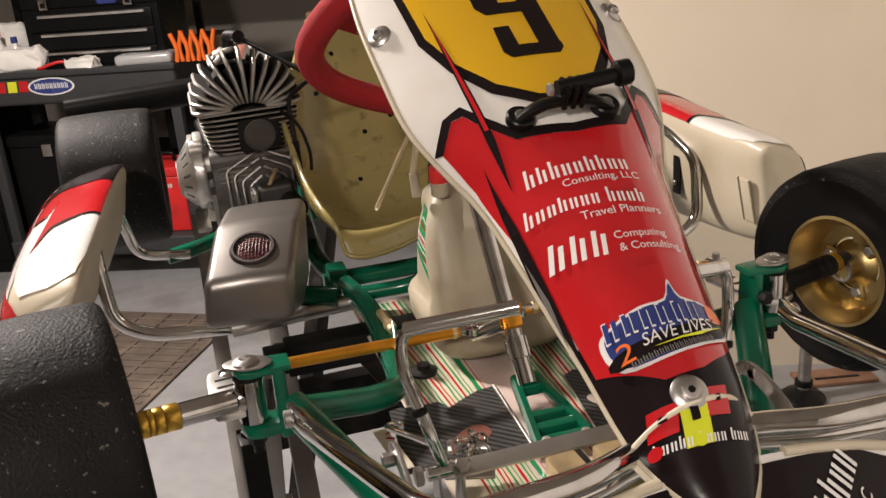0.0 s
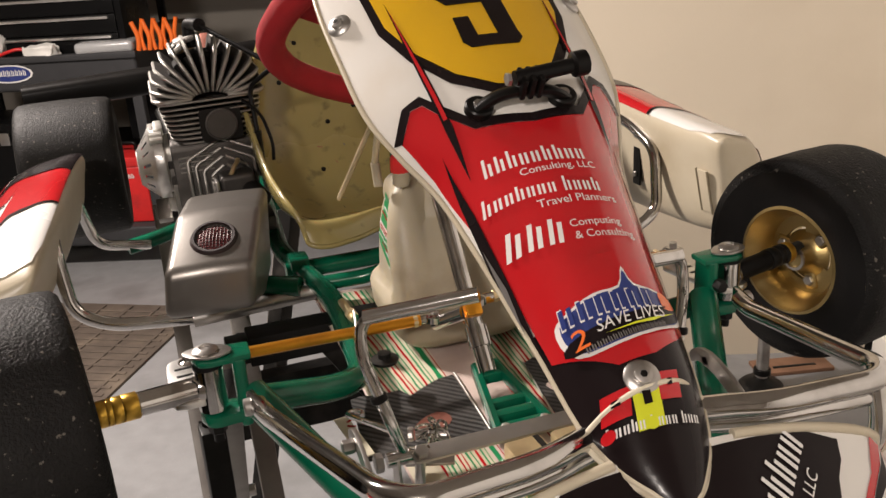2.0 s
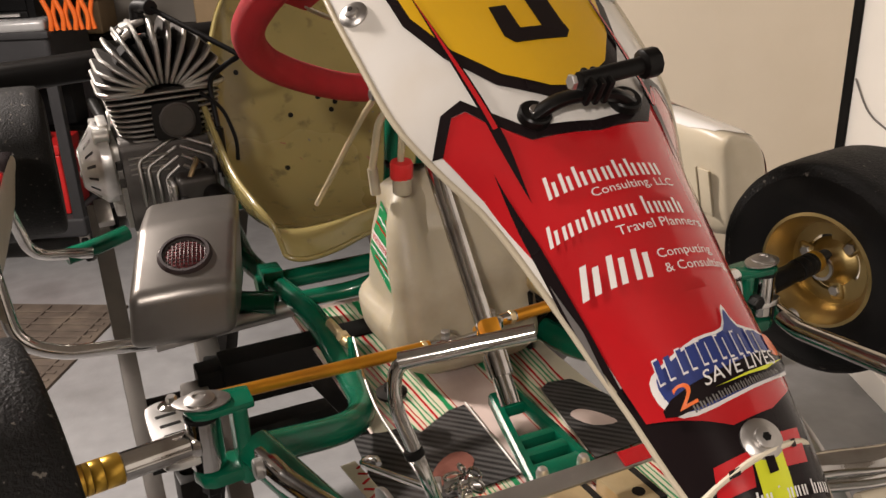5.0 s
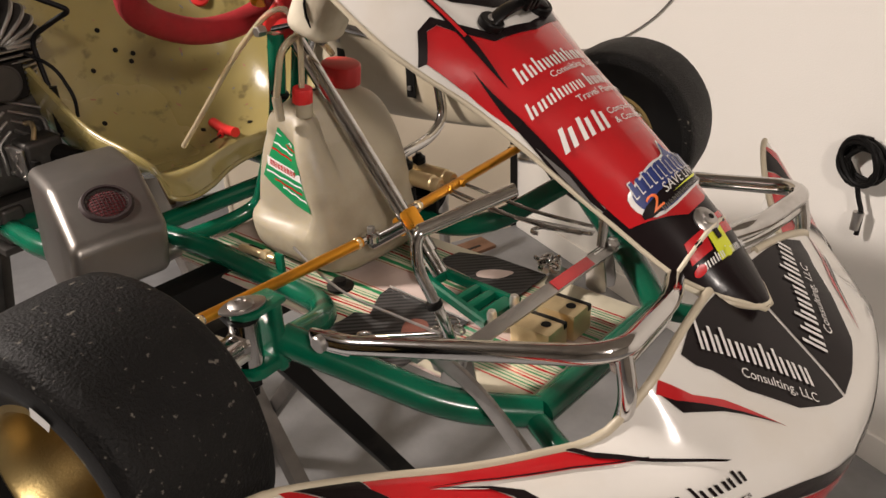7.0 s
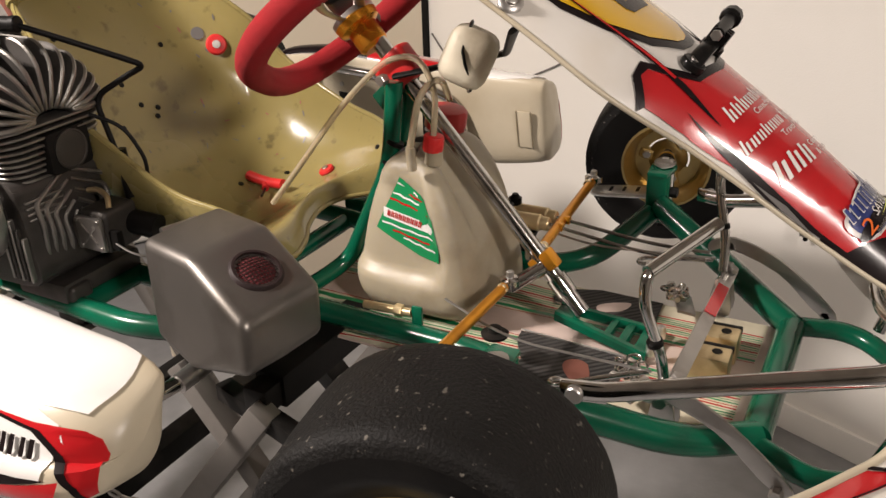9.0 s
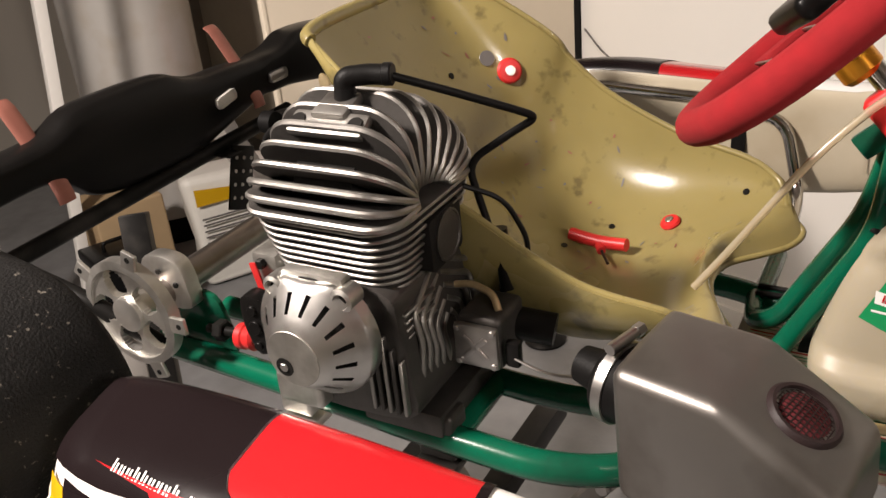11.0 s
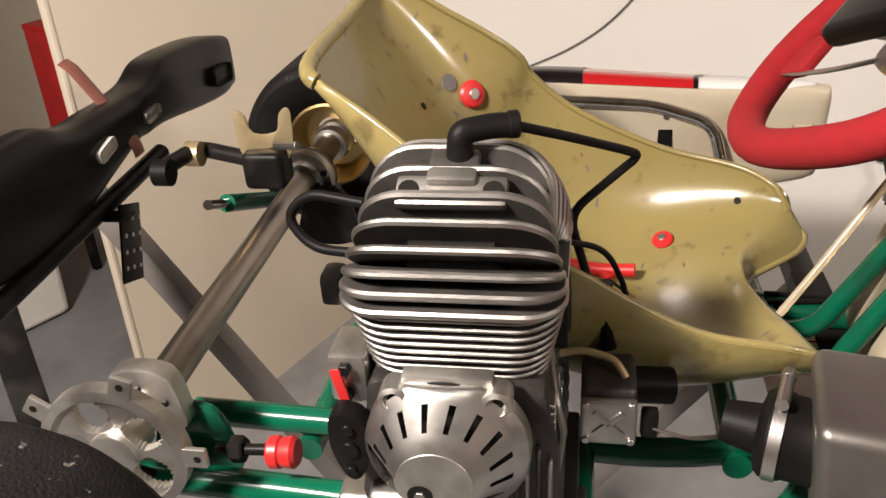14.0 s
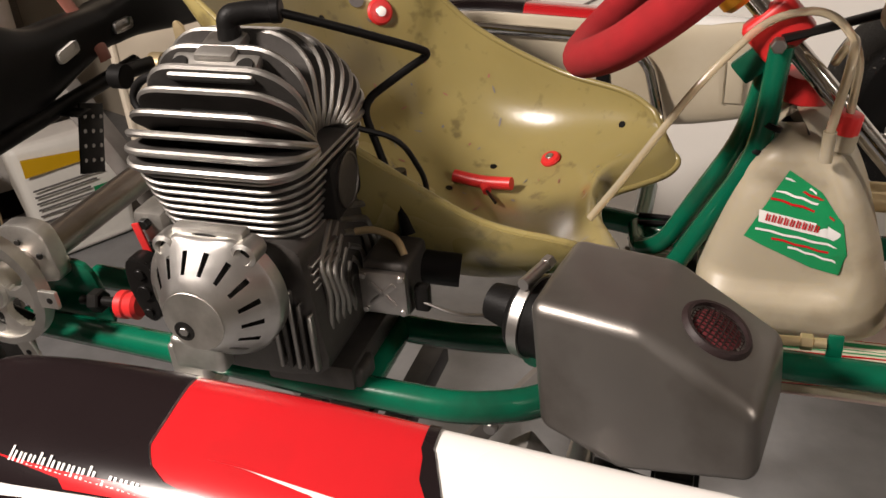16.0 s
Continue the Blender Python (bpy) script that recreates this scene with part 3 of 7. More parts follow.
wheel(-0.482, -0.042, 1.092, -1, 0.131, 0.132, 0.070, 0.05, 11)
wheel(0.472, 0.034, 1.083, 1, 0.131, 0.132, 0.070, 0.046, 11)
wheel(-0.480, 1.027, 1.092, -1, 0.136, 0.182, 0.068, 0.03)
wheel(0.505, 1.026, 1.112, 1, 0.136, 0.182, 0.068, 0.075)

# ---- front end: yokes, stub axles, tie rods ----
YOKE = [(-0.036, -0.015), (0.006, -0.019), (0.016, -0.015), (0.022, 0.0), (0.016, 0.015), (0.006, 0.019), (-0.036, 0.015)]
for sx in (-1, 1):
    turn = 0 if sx > 0 else 180
    yoke = part("yoke", extrude_poly(YOKE, at(sx * 0.299, -0.002, 1.117, 0, 0, turn), 0.007, 0.003), GREEN, kart)
    part("yoke_web", rbox((0.013, 0.034, 0.078), at(sx * 0.276, -0.002, 1.082), 0.0055, 3), GREEN, yoke)
    part("yoke_foot", extrude_poly(YOKE, at(sx * 0.299, -0.002, 1.049, 0, 0, turn), 0.013, 0.004), GREEN, yoke)
    sp = part("stub_axle", lathe([(0.0125, -0.0255), (0.0148, -0.024), (0.0148, 0.024), (0.0125, 0.0255)], at(sx * 0.306, -0.002, 1.089), 28), CHROME, kart, "chromed steering knuckle")
    part("seal_ring", disc((sx * 0.306, -0.002, 1.1115), (0, 0, 1), 0.0155, 0.005, 28), BLACKP, sp)
    axis = V((sx * 0.116, sx * 0.023, 0.004 if sx < 0 else 0.006)).normalized()
    root = V((sx * 0.312, sx * 0.002, 1.090))
    part("spindle", tube([root, root + axis * 0.064], 0.0122, 20), CHROME if sx < 0 else BLACKST, sp, "dull steel spindle")
    part("spindle_nose", tube([root + axis * 0.06, root + axis * 0.125], 0.0085, 16), STEEL if sx < 0 else BLACKST, sp)
    for k, long in enumerate((0.0145, 0.0095, 0.0055, 0.0095)):
        p = root + axis * (0.065 + (0.0, 0.0147, 0.0244, 0.0301)[k])
        part("spacer_ring", lathe([(0.0088, 0), (0.0132, 0.0001), (0.0134, 0.0004), (0.0134, long - 0.0004), (0.0132, long - 0.0001), (0.0088, long)], frame_of(axis, p), 28), RINGS if sx < 0 or k > 2 else BLACKST, sp)
    part("knuckle_weld", lathe([(0.0125, 0.0), (0.0150, 0.003), (0.0135, 0.008), (0.0122, 0.010)], frame_of(axis, root), 24), CHROME, sp)
    cap = part("kingpin_cap", extrude_poly(smooth_poly([(-0.025, 0.0), (-0.012, -0.013), (0.008, -0.015), (0.022, -0.006), (0.022, 0.006), (0.008, 0.015), (-0.012, 0.013)], 4), at(sx * 0.304, -0.002, 1.1255, 0, 0, 12 * sx), 0.0025, 0.001), STEEL, sp, "greasy steel camber washer")
    part("kingpin_bolt", lathe([(0.0125, 0), (0.0130, 0.002), (0.0095, 0.0045), (0.0055, 0.005), (0.0050, 0.003)], at(sx * 0.306, -0.002, 1.128), 28), STEEL, sp)
    part("kingpin_nut", disc((sx * 0.306, -0.002, 1.048), (0, 0, -1), 0.0095, 0.012, 6), BLACKST, sp)
    part("kingpin_end", tube([(sx * 0.306, -0.002, 1.04), (sx * 0.306, -0.002, 1.026)], 0.0055, 12), BLACKST, sp)
    if sx > 0:
        part("arm_bolt", disc((0.280, -0.018, 1.092), (0, -1, 0), 0.008, 0.012, 6), BLACKST, yoke)
    # the arms both point back, towed in by the steering that is on
    arm = part("steering_arm", extrude_poly(smooth_poly([(-0.019, -0.012), (0.019, -0.012), (0.020, 0.03), (0.018, 0.098), (0.006, 0.108), (-0.008, 0.106), (-0.016, 0.092), (-0.020, 0.03)], 3),
               at(-0.324 if sx < 0 else 0.310, 0.0, 1.074, -4, 0, 5 if sx < 0 else 9), 0.007, 0.002), POLISH, sp, "notched steel steering arm")
    for k in range(3):
        p = V((-0.327 - 0.0017 * k if sx < 0 else 0.306 - 0.003 * k, 0.036 + 0.020 * k, 1.0782 - 0.0014 * k))
        part("slot", rbox((0.019, 0.005, 0.002), Matrix.Translation(p) @ Matrix.Rotation(-0.07, 4, "X") @ Matrix.Rotation(0.1, 4, "Z"), 0.0008), BLACKST, arm)
# tie rods
part("tie_rod", tube([(-0.308, 0.095, 1.071), (-0.055, 0.096, 1.067)], 0.0068, 12), ORANGE, kart, "orange anodised tie rod")
part("tie_rod", tube([(0.288, 0.104, 1.086), (0.02, 0.082, 1.085)], 0.0068, 12), ORANGE, kart, "orange anodised tie rod")
for p, away in (((-0.322, 0.093, 1.071), 1), ((-0.036, 0.096, 1.067), -1), ((0.300, 0.105, 1.087), -1), ((0.012, 0.082, 1.086), 1)):
    j = part("rod_end", lathe([(0.006, -0.007), (0.009, -0.0065), (0.0135, -0.004), (0.0135, 0.004), (0.009, 0.0065), (0.006, 0.007)], at(*p), 24), CHROME, kart)
    part("bolt", disc(V(p) + V((0, 0, -0.014)), (0, 0, 1), 0.0052, 0.028, 6), STEEL, j)
    part("lock_nut", disc(V(p) + V((away * 0.022, 0, 0)), (away, 0, 0), 0.0078, 0.006, 6), BRASS, j)
    part("rod_sleeve", tube([V(p), V(p) + V((away * 0.03, 0, 0.0005))], 0.0058, 10), CHROME, j)

# ---- steering column and support ----
C0, C1 = V((-0.003, 0.012, 1.026)), V((0.006, 0.305, 1.352))
CD = (C1 - C0).normalized()
part("steering_column", tube([C0, C1], 0.0105, 20), CHROME, kart, "scuffed chrome steering column")
part("column_collar", tube([C0 + CD * 0.03, C0 + CD * 0.055], 0.0135, 20), CHROME, kart)
part("column_clamp", rbox((0.034, 0.020, 0.026), Matrix.Translation(C0 + CD * 0.078) @ CD.to_track_quat("Z", "X").to_matrix().to_4x4(), 0.004), ORANGE, kart, "orange steering arm clamp")
part("steering_lever", tube([C0 + CD * 0.075 + V((-0.008, 0, 0)), (-0.036, 0.097, 1.058)], 0.009, 12), CHROME, kart)
support_top = C0 + CD * 0.375
for leg in ([(-0.020, 0.0, -0.006), (-0.020, 0.272, 1.19), (-0.012, 0.352, 1.038), (-0.052, 0.370, 1.022), (-0.128, 0.388, 1.016)],
            [(0.022, 0.0, -0.006), (0.026, 0.285, 1.19), (0.040, 0.362, 1.046), (0.062, 0.392, 1.024), (0.135, 0.402, 1.016)]):
    part("column_support", tube([support_top + V(leg[0])] + leg[1:], 0.0115, 14, 0.035), GREEN, kart, "green steering support tube")
bush = part("column_bush", rbox((0.055, 0.03, 0.045), Matrix.Translation(support_top + CD * 0.006) @ CD.to_track_quat("Z", "X").to_matrix().to_4x4(), 0.008, 3), REDP, kart, "red nylon steering bush")
part("bush_clamp", rbox((0.066, 0.012, 0.026), Matrix.Translation(support_top + V((0, 0.012, -0.02))) @ CD.to_track_quat("Z", "X").to_matrix().to_4x4(), 0.004), GREEN, bush)
part("bolt", disc(support_top + V((-0.034, 0.004, 0.0)), (-1, 0, 0), 0.007, 0.014, 6), STEEL, bush)
for z in (0.35, 0.62):
    p = V((-0.020, 0.272, 1.19)).lerp(V((-0.016, 0.250, 1.285)), z * 1.1 - 0.35)
    part("cable_tie", disc(p - V((0.0055, -0.012, 0.025)) * 0.12, V((0.026, -0.05, 0.11)), 0.0128, 0.006, 18), BLACKP, kart)

# steering wheel: flat bottom, red suede
wx = V((1, 0, 0))
wy = CD.cross(wx).normalized()          # runs up the wheel, away from the driver
wheel_c = V((0.008, 0.340, 1.378))
# the wheel is turned a third of a right angle on its column
wx, wy = wx * math.cos(0.58) + wy * math.sin(0.58), wy * math.cos(0.58) - wx * math.sin(0.58)
WM = Matrix(((wx.x, wy.x, CD.x, 0), (wx.y, wy.y, CD.y, 0), (wx.z, wy.z, CD.z, 0), (0, 0, 0, 1)))
ring = []
for x, y in smooth_poly([(-0.06, -0.118), (0.06, -0.118), (0.125, -0.098), (0.158, -0.03), (0.158, 0.04), (0.13, 0.10), (0.06, 0.135), (-0.06, 0.135), (-0.13, 0.10), (-0.158, 0.04), (-0.158, -0.03), (-0.125, -0.098)], 6):
    ring.append(wheel_c + wx * x + wy * y)
sw = part("steering_wheel", tube(ring, 0.019, 16, ring=True), SUEDE, kart, "worn red suede steering wheel rim", 80)
for sx in (-1, 1):
    for dy in (0.018, -0.018):
        spoke = [wheel_c + wx * sx * 0.018 + wy * dy * 0.7 - CD * 0.012, wheel_c + wx * sx * 0.08 + wy * (dy * 1.5) - CD * 0.004, wheel_c + wx * sx * 0.15 + wy * dy * 1.2]
        part("spoke", tube(spoke, 0.0075, 8, 0.03, flat=0.35), STEEL, sw, "grey alloy spoke")
    part("spoke_cover", rbox((0.045, 0.055, 0.012), Matrix.Translation(wheel_c + wx * sx * 0.128 - CD * 0.001) @ WM, 0.005), SUEDE, sw)
part("hub_plate", disc(wheel_c - CD * 0.016, CD, 0.030, 0.008, 28), STEEL, sw)
part("wheel_boss", lathe([(0.016, -0.06), (0.020, -0.055), (0.020, -0.03), (0.028, -0.026), (0.030, -0.016)], frame_of(CD, wheel_c), 28), ORANGE, sw, "orange anodised wheel boss")
part("lap_timer", rbox((0.095, 0.062, 0.026), Matrix.Translation(wheel_c + CD * 0.024 + V((0.022, 0, 0.0))) @ WM, 0.012, 3), BLACKP, sw, "black lap timer on the steering wheel")

# ---- floor tray with striped film ----
tray = part("floor_tray", rbox((0.262, 0.62, 0.003), at(0, 0.105, 0.986), 0.001, 1), SALMON, kart, "worn pinkish floor tray")
FLAT = lambda a, b: (a, b, 0.9876)
for side in (-1, 1):
    decal("tray_film", [(side * 0.129, -0.195), (side * 0.129, 0.405), (side * 0.03, 0.40), (side * 0.026, 0.18), (side * 0.030, 0.02), (side * 0.042, -0.07), (side * 0.042, -0.195)], FLAT, FILM, tray, 0.0003, (0, 0))
    # a fan of wavering stripes that draw together towards the front
    edge, widths = 0.029, (0.0022, 0.011, 0.0022, 0.0036, 0.0048, 0.003, 0.0044, 0.0026, 0.0046, 0.003, 0.0042, 0.003, 0.0046, 0.0026)
    for k, w in enumerate(widths):
        ink = (D_RED, D_GREEN, D_GREEN, D_GREEN, D_RED, D_GREEN, D_GREEN, D_RED)[k % 8]
        lo, hi = [], []
        for i in range(31):
            y = 0.40 - 0.594 * i / 30
            draw = 1 - 0.36 * (0.40 - max(y, 0.0)) / 0.40
            wob = 0.0011 * noise.noise(V((k * 3.7 + side, y * 55, 0.0)))
            ww = w * (0.8 + 0.5 * noise.noise(V((k * 1.9, y * 90, side * 5.0))))
            x = 0.0285 + (edge - 0.0285) * draw * 1.12 + wob
            lo.append((side * min(x, 0.1285), y))
            hi.append((side * min(x + ww * draw, 0.129), y))
        if edge + w < 0.127:
            decal("stripe", lo + hi[::-1], FLAT, ink, tray, 0.0008, (0, 0))
        edge += w + 0.0036
    grip = part("heel_grip", extrude_poly([(0.052, -0.062), (0.128, -0.058), (0.130, 0.03), (0.112, 0.078), (0.085, 0.084), (0.068, 0.074)] if side > 0 else [(0.026, -0.050), (0.095, -0.052), (0.164, -0.050), (0.160, 0.0), (0.152, 0.080), (0.140, 0.083), (0.118, 0.077), (0.092, 0.078), (0.084, 0.060), (0.078, 0.063), (0.060, 0.074), (0.040, 0.084), (0.021, 0.086), (0.023, 0.03)], at(0, 0, 0.9888) @ Matrix.Diagonal((side, 1, 1, 1)), 0.0015), CARBON, tray, "torn dark carbon-look grip pad")
    part("pad_edge", tube([(0.019 * side if side < 0 else 0.068, 0.087 if side < 0 else 0.075, 0.9915), (side * (0.026 if side < 0 else 0.050), -0.050, 0.9915)], 0.0012, 8), POLISH, grip)
    worn = smooth_poly([(-0.112, -0.034), (-0.062, -0.018), (-0.058, 0.004), (-0.074, 0.010), (-0.098, -0.006)], 3) if side < 0 else smooth_poly([(0.070, 0.012), (0.082, -0.014), (0.108, -0.020), (0.100, 0.004), (0.084, 0.020)], 3)
    decal("worn_patch", worn, lambda p, q: (p, q, 0.9905), BRAKE if side < 0 else SALMON, grip, 0.0003, (0, 0))
edge_plate = part("edge_sticker", rbox((0.016, 0.086, 0.0015), at(-0.1695, -0.012, 0.999, 0, 0, 7), 0.0004, 1), FILM, tray, "cream sticker with worn red script")
for k in range(6):
    part("script_bar", rbox((0.010, 0.0028, 0.0006), at(-0.1690 - 0.0014 * (k - 2.5), 0.020 - 0.0125 * k, 1.0001, 0, 0, 32 - 60 * (k % 2)), 0.0001, 1), D_RED, edge_plate)
# central green bracket: two cheeks, a neck and cross pieces, with the gaps between left open
FOOT = Matrix.Translation((0.006, 0.010, 0)) @ Matrix(((1, 0, 0, 0), (0, 1, 0, 0), (0, 0.16, 1, 1.011), (0, 0, 0, 1)))
half = lambda y: 0.0175 + (0.036 - y) / 0.124 * 0.0195
bm = bmesh.new()
for sgn in (-1, 1):
    rows = []
    for y in (0.036, 0.012, -0.03, -0.06, -0.088):
        o, n = half(y), half(y) - 0.0105
        rows.append([FOOT @ V((sgn * x, y, z)) for x, z in ((o, -0.006), (o, 0.0035), (o - 0.003, 0.006), (n + 0.001, 0.006), (n, 0.004), (n, -0.006))])
    loft(bm, rows)
for y0, y1 in ((0.010, 0.036), (-0.039, -0.030), (-0.060, -0.049), (-0.088, -0.070)):
    w = half((y0 + y1) / 2) * 2 - 0.012
    rbox((w, y1 - y0, 0.013), FOOT @ Matrix.Translation((0, (y0 + y1) / 2, -0.0012)), 0.003, 2, bm)
foot = part("steering_foot", bm, GREEN, kart, "green steering foot bracket with slots")
for x in (-0.021, 0.024):
    part("foot_pin", lathe([(0.0062, 0), (0.0062, 0.012), (0.0045, 0.016), (0.002, 0.017)], at(x, -0.082, 0.999), 20), POLISH, foot)
for x in (-0.020, 0.031):
    blk = part("ballast_block", rbox((0.040, 0.052, 0.034), at(x, -0.148, 1.006, 0, 0, 2), 0.003), BRASS, kart, "brass coloured ballast block")
    part("block_hole", disc((x, -0.158, 1.0232), (0, 0, 1), 0.006, 0.0006, 20), BLACKST, blk)
    part("block_slot", rbox((0.007, 0.0525, 0.008), at(x + 0.0145, -0.148, 1.0195, 0, 0, 2), 0.001), BLACKST, blk)

# pedals: a straight leg, a tight corner and a bar across
for sx in (-1, 1):
    ped = part("pedal", tube([(sx * 0.145, -0.128, 1.046), (sx * 0.156, -0.125, 1.085), (sx * 0.172, -0.108, 1.145), (sx * 0.168, -0.106, 1.180), (sx * 0.125, -0.122, 1.186)], 0.0060, 14, 0.016), CHROME, kart, "bent chrome pedal")
    part("pedal_bar", tube([(sx * 0.165, -0.107, 1.180), (sx * 0.070, -0.152, 1.202)], 0.0072, 16), CHROME, ped)
    part("pedal_tie", disc(V((sx * 0.1605, -0.120, 1.098)), V((sx * 0.26, 0.28, 1)), 0.0085, 0.008, 18), BLACKP, ped)
    part("pedal_pivot", tube([(sx * 0.162, -0.130, 1.040), (sx * 0.120, -0.130, 1.040)], 0.0072, 12), CHROME, ped)
    part("pivot_nut", disc((sx * 0.166, -0.130, 1.040), (sx, 0, 0), 0.0095, 0.008, 6), STEEL, ped)
    for dx in (0.154, 0.132):
        part("pivot_cheek", extrude_poly(smooth_poly([(-0.014, -0.042), (0.014, -0.042), (0.010, 0.0), (0.006, 0.010), (-0.006, 0.010), (-0.010, 0.0)], 3), Matrix(((0, 0, 1, sx * dx), (1, 0, 0, -0.130), (0, 1, 0, 1.032), (0, 0, 0, 1))), 0.003, 0.0006), STEEL, ped)
    part("pedal_rod", tube([(sx * 0.148, -0.112, 1.058), (sx * 0.172, -0.030, 1.034)], 0.0032, 10), CHROME, ped)
    hook = [(sx * 0.172, -0.030, 1.034), (sx * 0.176, -0.016, 1.030), (sx * 0.166, -0.008, 1.028), (sx * 0.158, -0.014, 1.028), (sx * 0.160, -0.022, 1.028)]
    part("rod_hook", tube(hook, 0.0028, 10, 0.008), CHROME, ped)
    part("cable", tube([(sx * 0.150, -0.115, 1.060), (sx * 0.14, 0.05, 1.05), (sx * 0.125, 0.14, 1.075)], 0.0016, 8, 0.05), STEEL, ped)
    # clevis with its pins and safety links
    cl = part("clevis", rbox((0.014, 0.026, 0.010), at(sx * 0.100, -0.080, 1.020, 8, 0, 24 * sx), 0.003), CHROME, ped)
    for k, (x, y, z) in enumerate(((0.108, -0.070, 1.028), (0.096, -0.066, 1.030), (0.090, -0.080, 1.032), (0.094, -0.092, 1.028), (0.106, -0.092, 1.024), (0.112, -0.082, 1.026))):
        part("link", tube([V((sx * x, y, z)) + Matrix.Rotation(k * 1.1, 3, (0.4, 0.7, 0.5)) @ V((0.0078 * math.cos(a * math.pi / 6), 0.0046 * math.sin(a * math.pi / 6), 0)) for a in range(12)], 0.0016, 8, ring=True), CHROME, cl)
    part("pin", tube([(sx * 0.086, -0.085, 1.022), (sx * 0.116, -0.070, 1.022)], 0.0040, 12), STEEL, cl)
    part("pin_head", disc((sx * 0.118, -0.069, 1.022), (sx, 0.4, 0), 0.0075, 0.006, 6), STEEL, cl)
    part("clevis_foot", rbox((0.050, 0.024, 0.004), at(sx * 0.108, -0.090, 1.006, 14, 0, 20 * sx), 0.001), STEEL, cl)
# flat foot-rest bar across the front
fb = part("foot_bar", rbox((0.300, 0.017, 0.005), at(0.012, -0.136, 1.042, 24, 0, 0), 0.0015), STEEL, kart, "flat polished foot-rest bar")
part("bar_sticker", rbox((0.080, 0.0150, 0.0008), at(0.066, -0.1372, 1.0450, 24, 0, 0), 0.0002, 1), D_RED, fb, "worn red sticker")
for x in (-0.130, 0.154):
    part("bar_bolt", disc((x, -0.137, 1.0435), (0, -0.40, 0.91), 0.0075, 0.007, 6), STEEL, fb)
    part("bar_spacer", tube([(x, -0.136, 1.042), (x, -0.120, 0.990)], 0.005, 12), STEEL, fb)

# brake pumps on the kart's left, on a bracket of their own
PX, PY, PZ = 0.118, 0.145, 1.088
mc = part("brake_pump", rbox((0.048, 0.030, 0.026), at(PX, PY + 0.03, PZ), 0.004), BRASS, kart, "brass coloured twin brake pump")
for dx in (-0.0135, 0.0135):
    part("pump_body", lathe([(0.008, 0), (0.0095, 0.002), (0.0095, 0.012), (0.0115, 0.014), (0.0115, 0.072), (0.009, 0.075), (0.009, 0.085)], frame_of((0, 1, 0), (PX + dx, PY - 0.045, PZ)), 22), BRASS, mc)
    part("pump_rod", tube([(PX + dx, PY - 0.045, PZ), (PX + dx * 1.2 + 0.008, -0.03, 1.068), (0.150 + dx, -0.105, 1.060)], 0.0026, 8, 0.04), CHROME, mc)
    part("rod_nut", disc((PX + dx, PY - 0.055, PZ - 0.001), (0, -1, 0), 0.0062, 0.010, 6), ORANGE, mc)
    part("pump_cap", lathe([(0.0085, 0), (0.0095, 0.002), (0.0095, 0.010), (0.006, 0.012), (0.004, 0.016)], at(PX + dx, PY + 0.018, PZ + 0.010), 18), BLACKP, mc)
    part("pump_post", rbox((0.006, 0.05, 0.075), at(PX + dx * 1.7, PY + 0.02, PZ - 0.048), 0.002), BLACKST, mc)
for k, r in enumerate((0.026, 0.034)):
    loop = [(PX + 0.03 + 0.01 * k, PY + 0.045, PZ)]
    loop += [(PX + 0.018 + r * math.sin(a * 0.7), PY - 0.01 + r * (1 - math.cos(a * 0.7)) * 0.7, PZ - 0.03 - r + r * math.cos(a * 0.7)) for a in range(9)]
    part("brake_hose", tube(loop + [(PX + 0.01, 0.26, 1.03), (PX + 0.02 * k, 0.40, 1.03)], 0.0038, 8, 0.02), RUBBER, mc)

# tab with a bolt on the right rail, and the brass fitting beside it
tab = part("rail_tab", rbox((0.006, 0.015, 0.026), at(-0.114, 0.186, 1.036), 0.003), GREEN, kart)
part("tab_fitting", tube([(-0.114, 0.194, 1.038), (-0.116, 0.262, 1.036)], 0.0055, 12), BRASS, tab)
part("fitting_nut", disc((-0.1145, 0.206, 1.038), (0, 1, 0), 0.0082, 0.012, 6), BRASS, tab)
for y in (0.085,):
    part("rail_bolt", lathe([(0.016, 0), (0.017, 0.004), (0.008, 0.006), (0.008, 0.012), (0.004, 0.013)], at(-0.105, y, 1.028), 20), BLACKST, kart)

# ---- fuel tank ----
prof = [(1.004, 0.080, 0.084, 0.138), (1.02, 0.090, 0.094, 0.128), (1.08, 0.092, 0.094, 0.140), (1.14, 0.088, 0.092, 0.158), (1.175, 0.080, 0.088, 0.175), (1.20, 0.066, 0.078, 0.192), (1.215, 0.048, 0.058, 0.206), (1.221, 0.03, 0.038, 0.22)]
rings = []
TX = 0.022
REAR = [(1.004, 0.312), (1.04, 0.322), (1.10, 0.312), (1.17, 0.290), (1.20, 0.272), (1.221, 0.245)]
for z in list(np.linspace(1.004, 1.02, 4)) + list(np.linspace(1.03, 1.17, 22)) + list(np.linspace(1.176, 1.221, 9)):
    wl, wr, front = curve_at(prof, z)
    rr = []
    n = 64
    for k in range(n):
        a = 2 * math.pi * k / n
        ca, sa = math.cos(a), math.sin(a)
        e = 0.42
        hx = math.copysign(abs(ca) ** e, ca)
        hy = math.copysign(abs(sa) ** e, sa)
        rear = curve_at(REAR, z)[0]
        yc, hyl = (front + rear) / 2, (rear - front) / 2
        x, y = TX + hx * (wr if hx > 0 else wl), yc + hy * hyl
        if hy < 0:
            y += 0.032 * math.exp(-((x - 0.0) / 0.02) ** 2) * max(0, min(1, (z - 1.10) / 0.06))
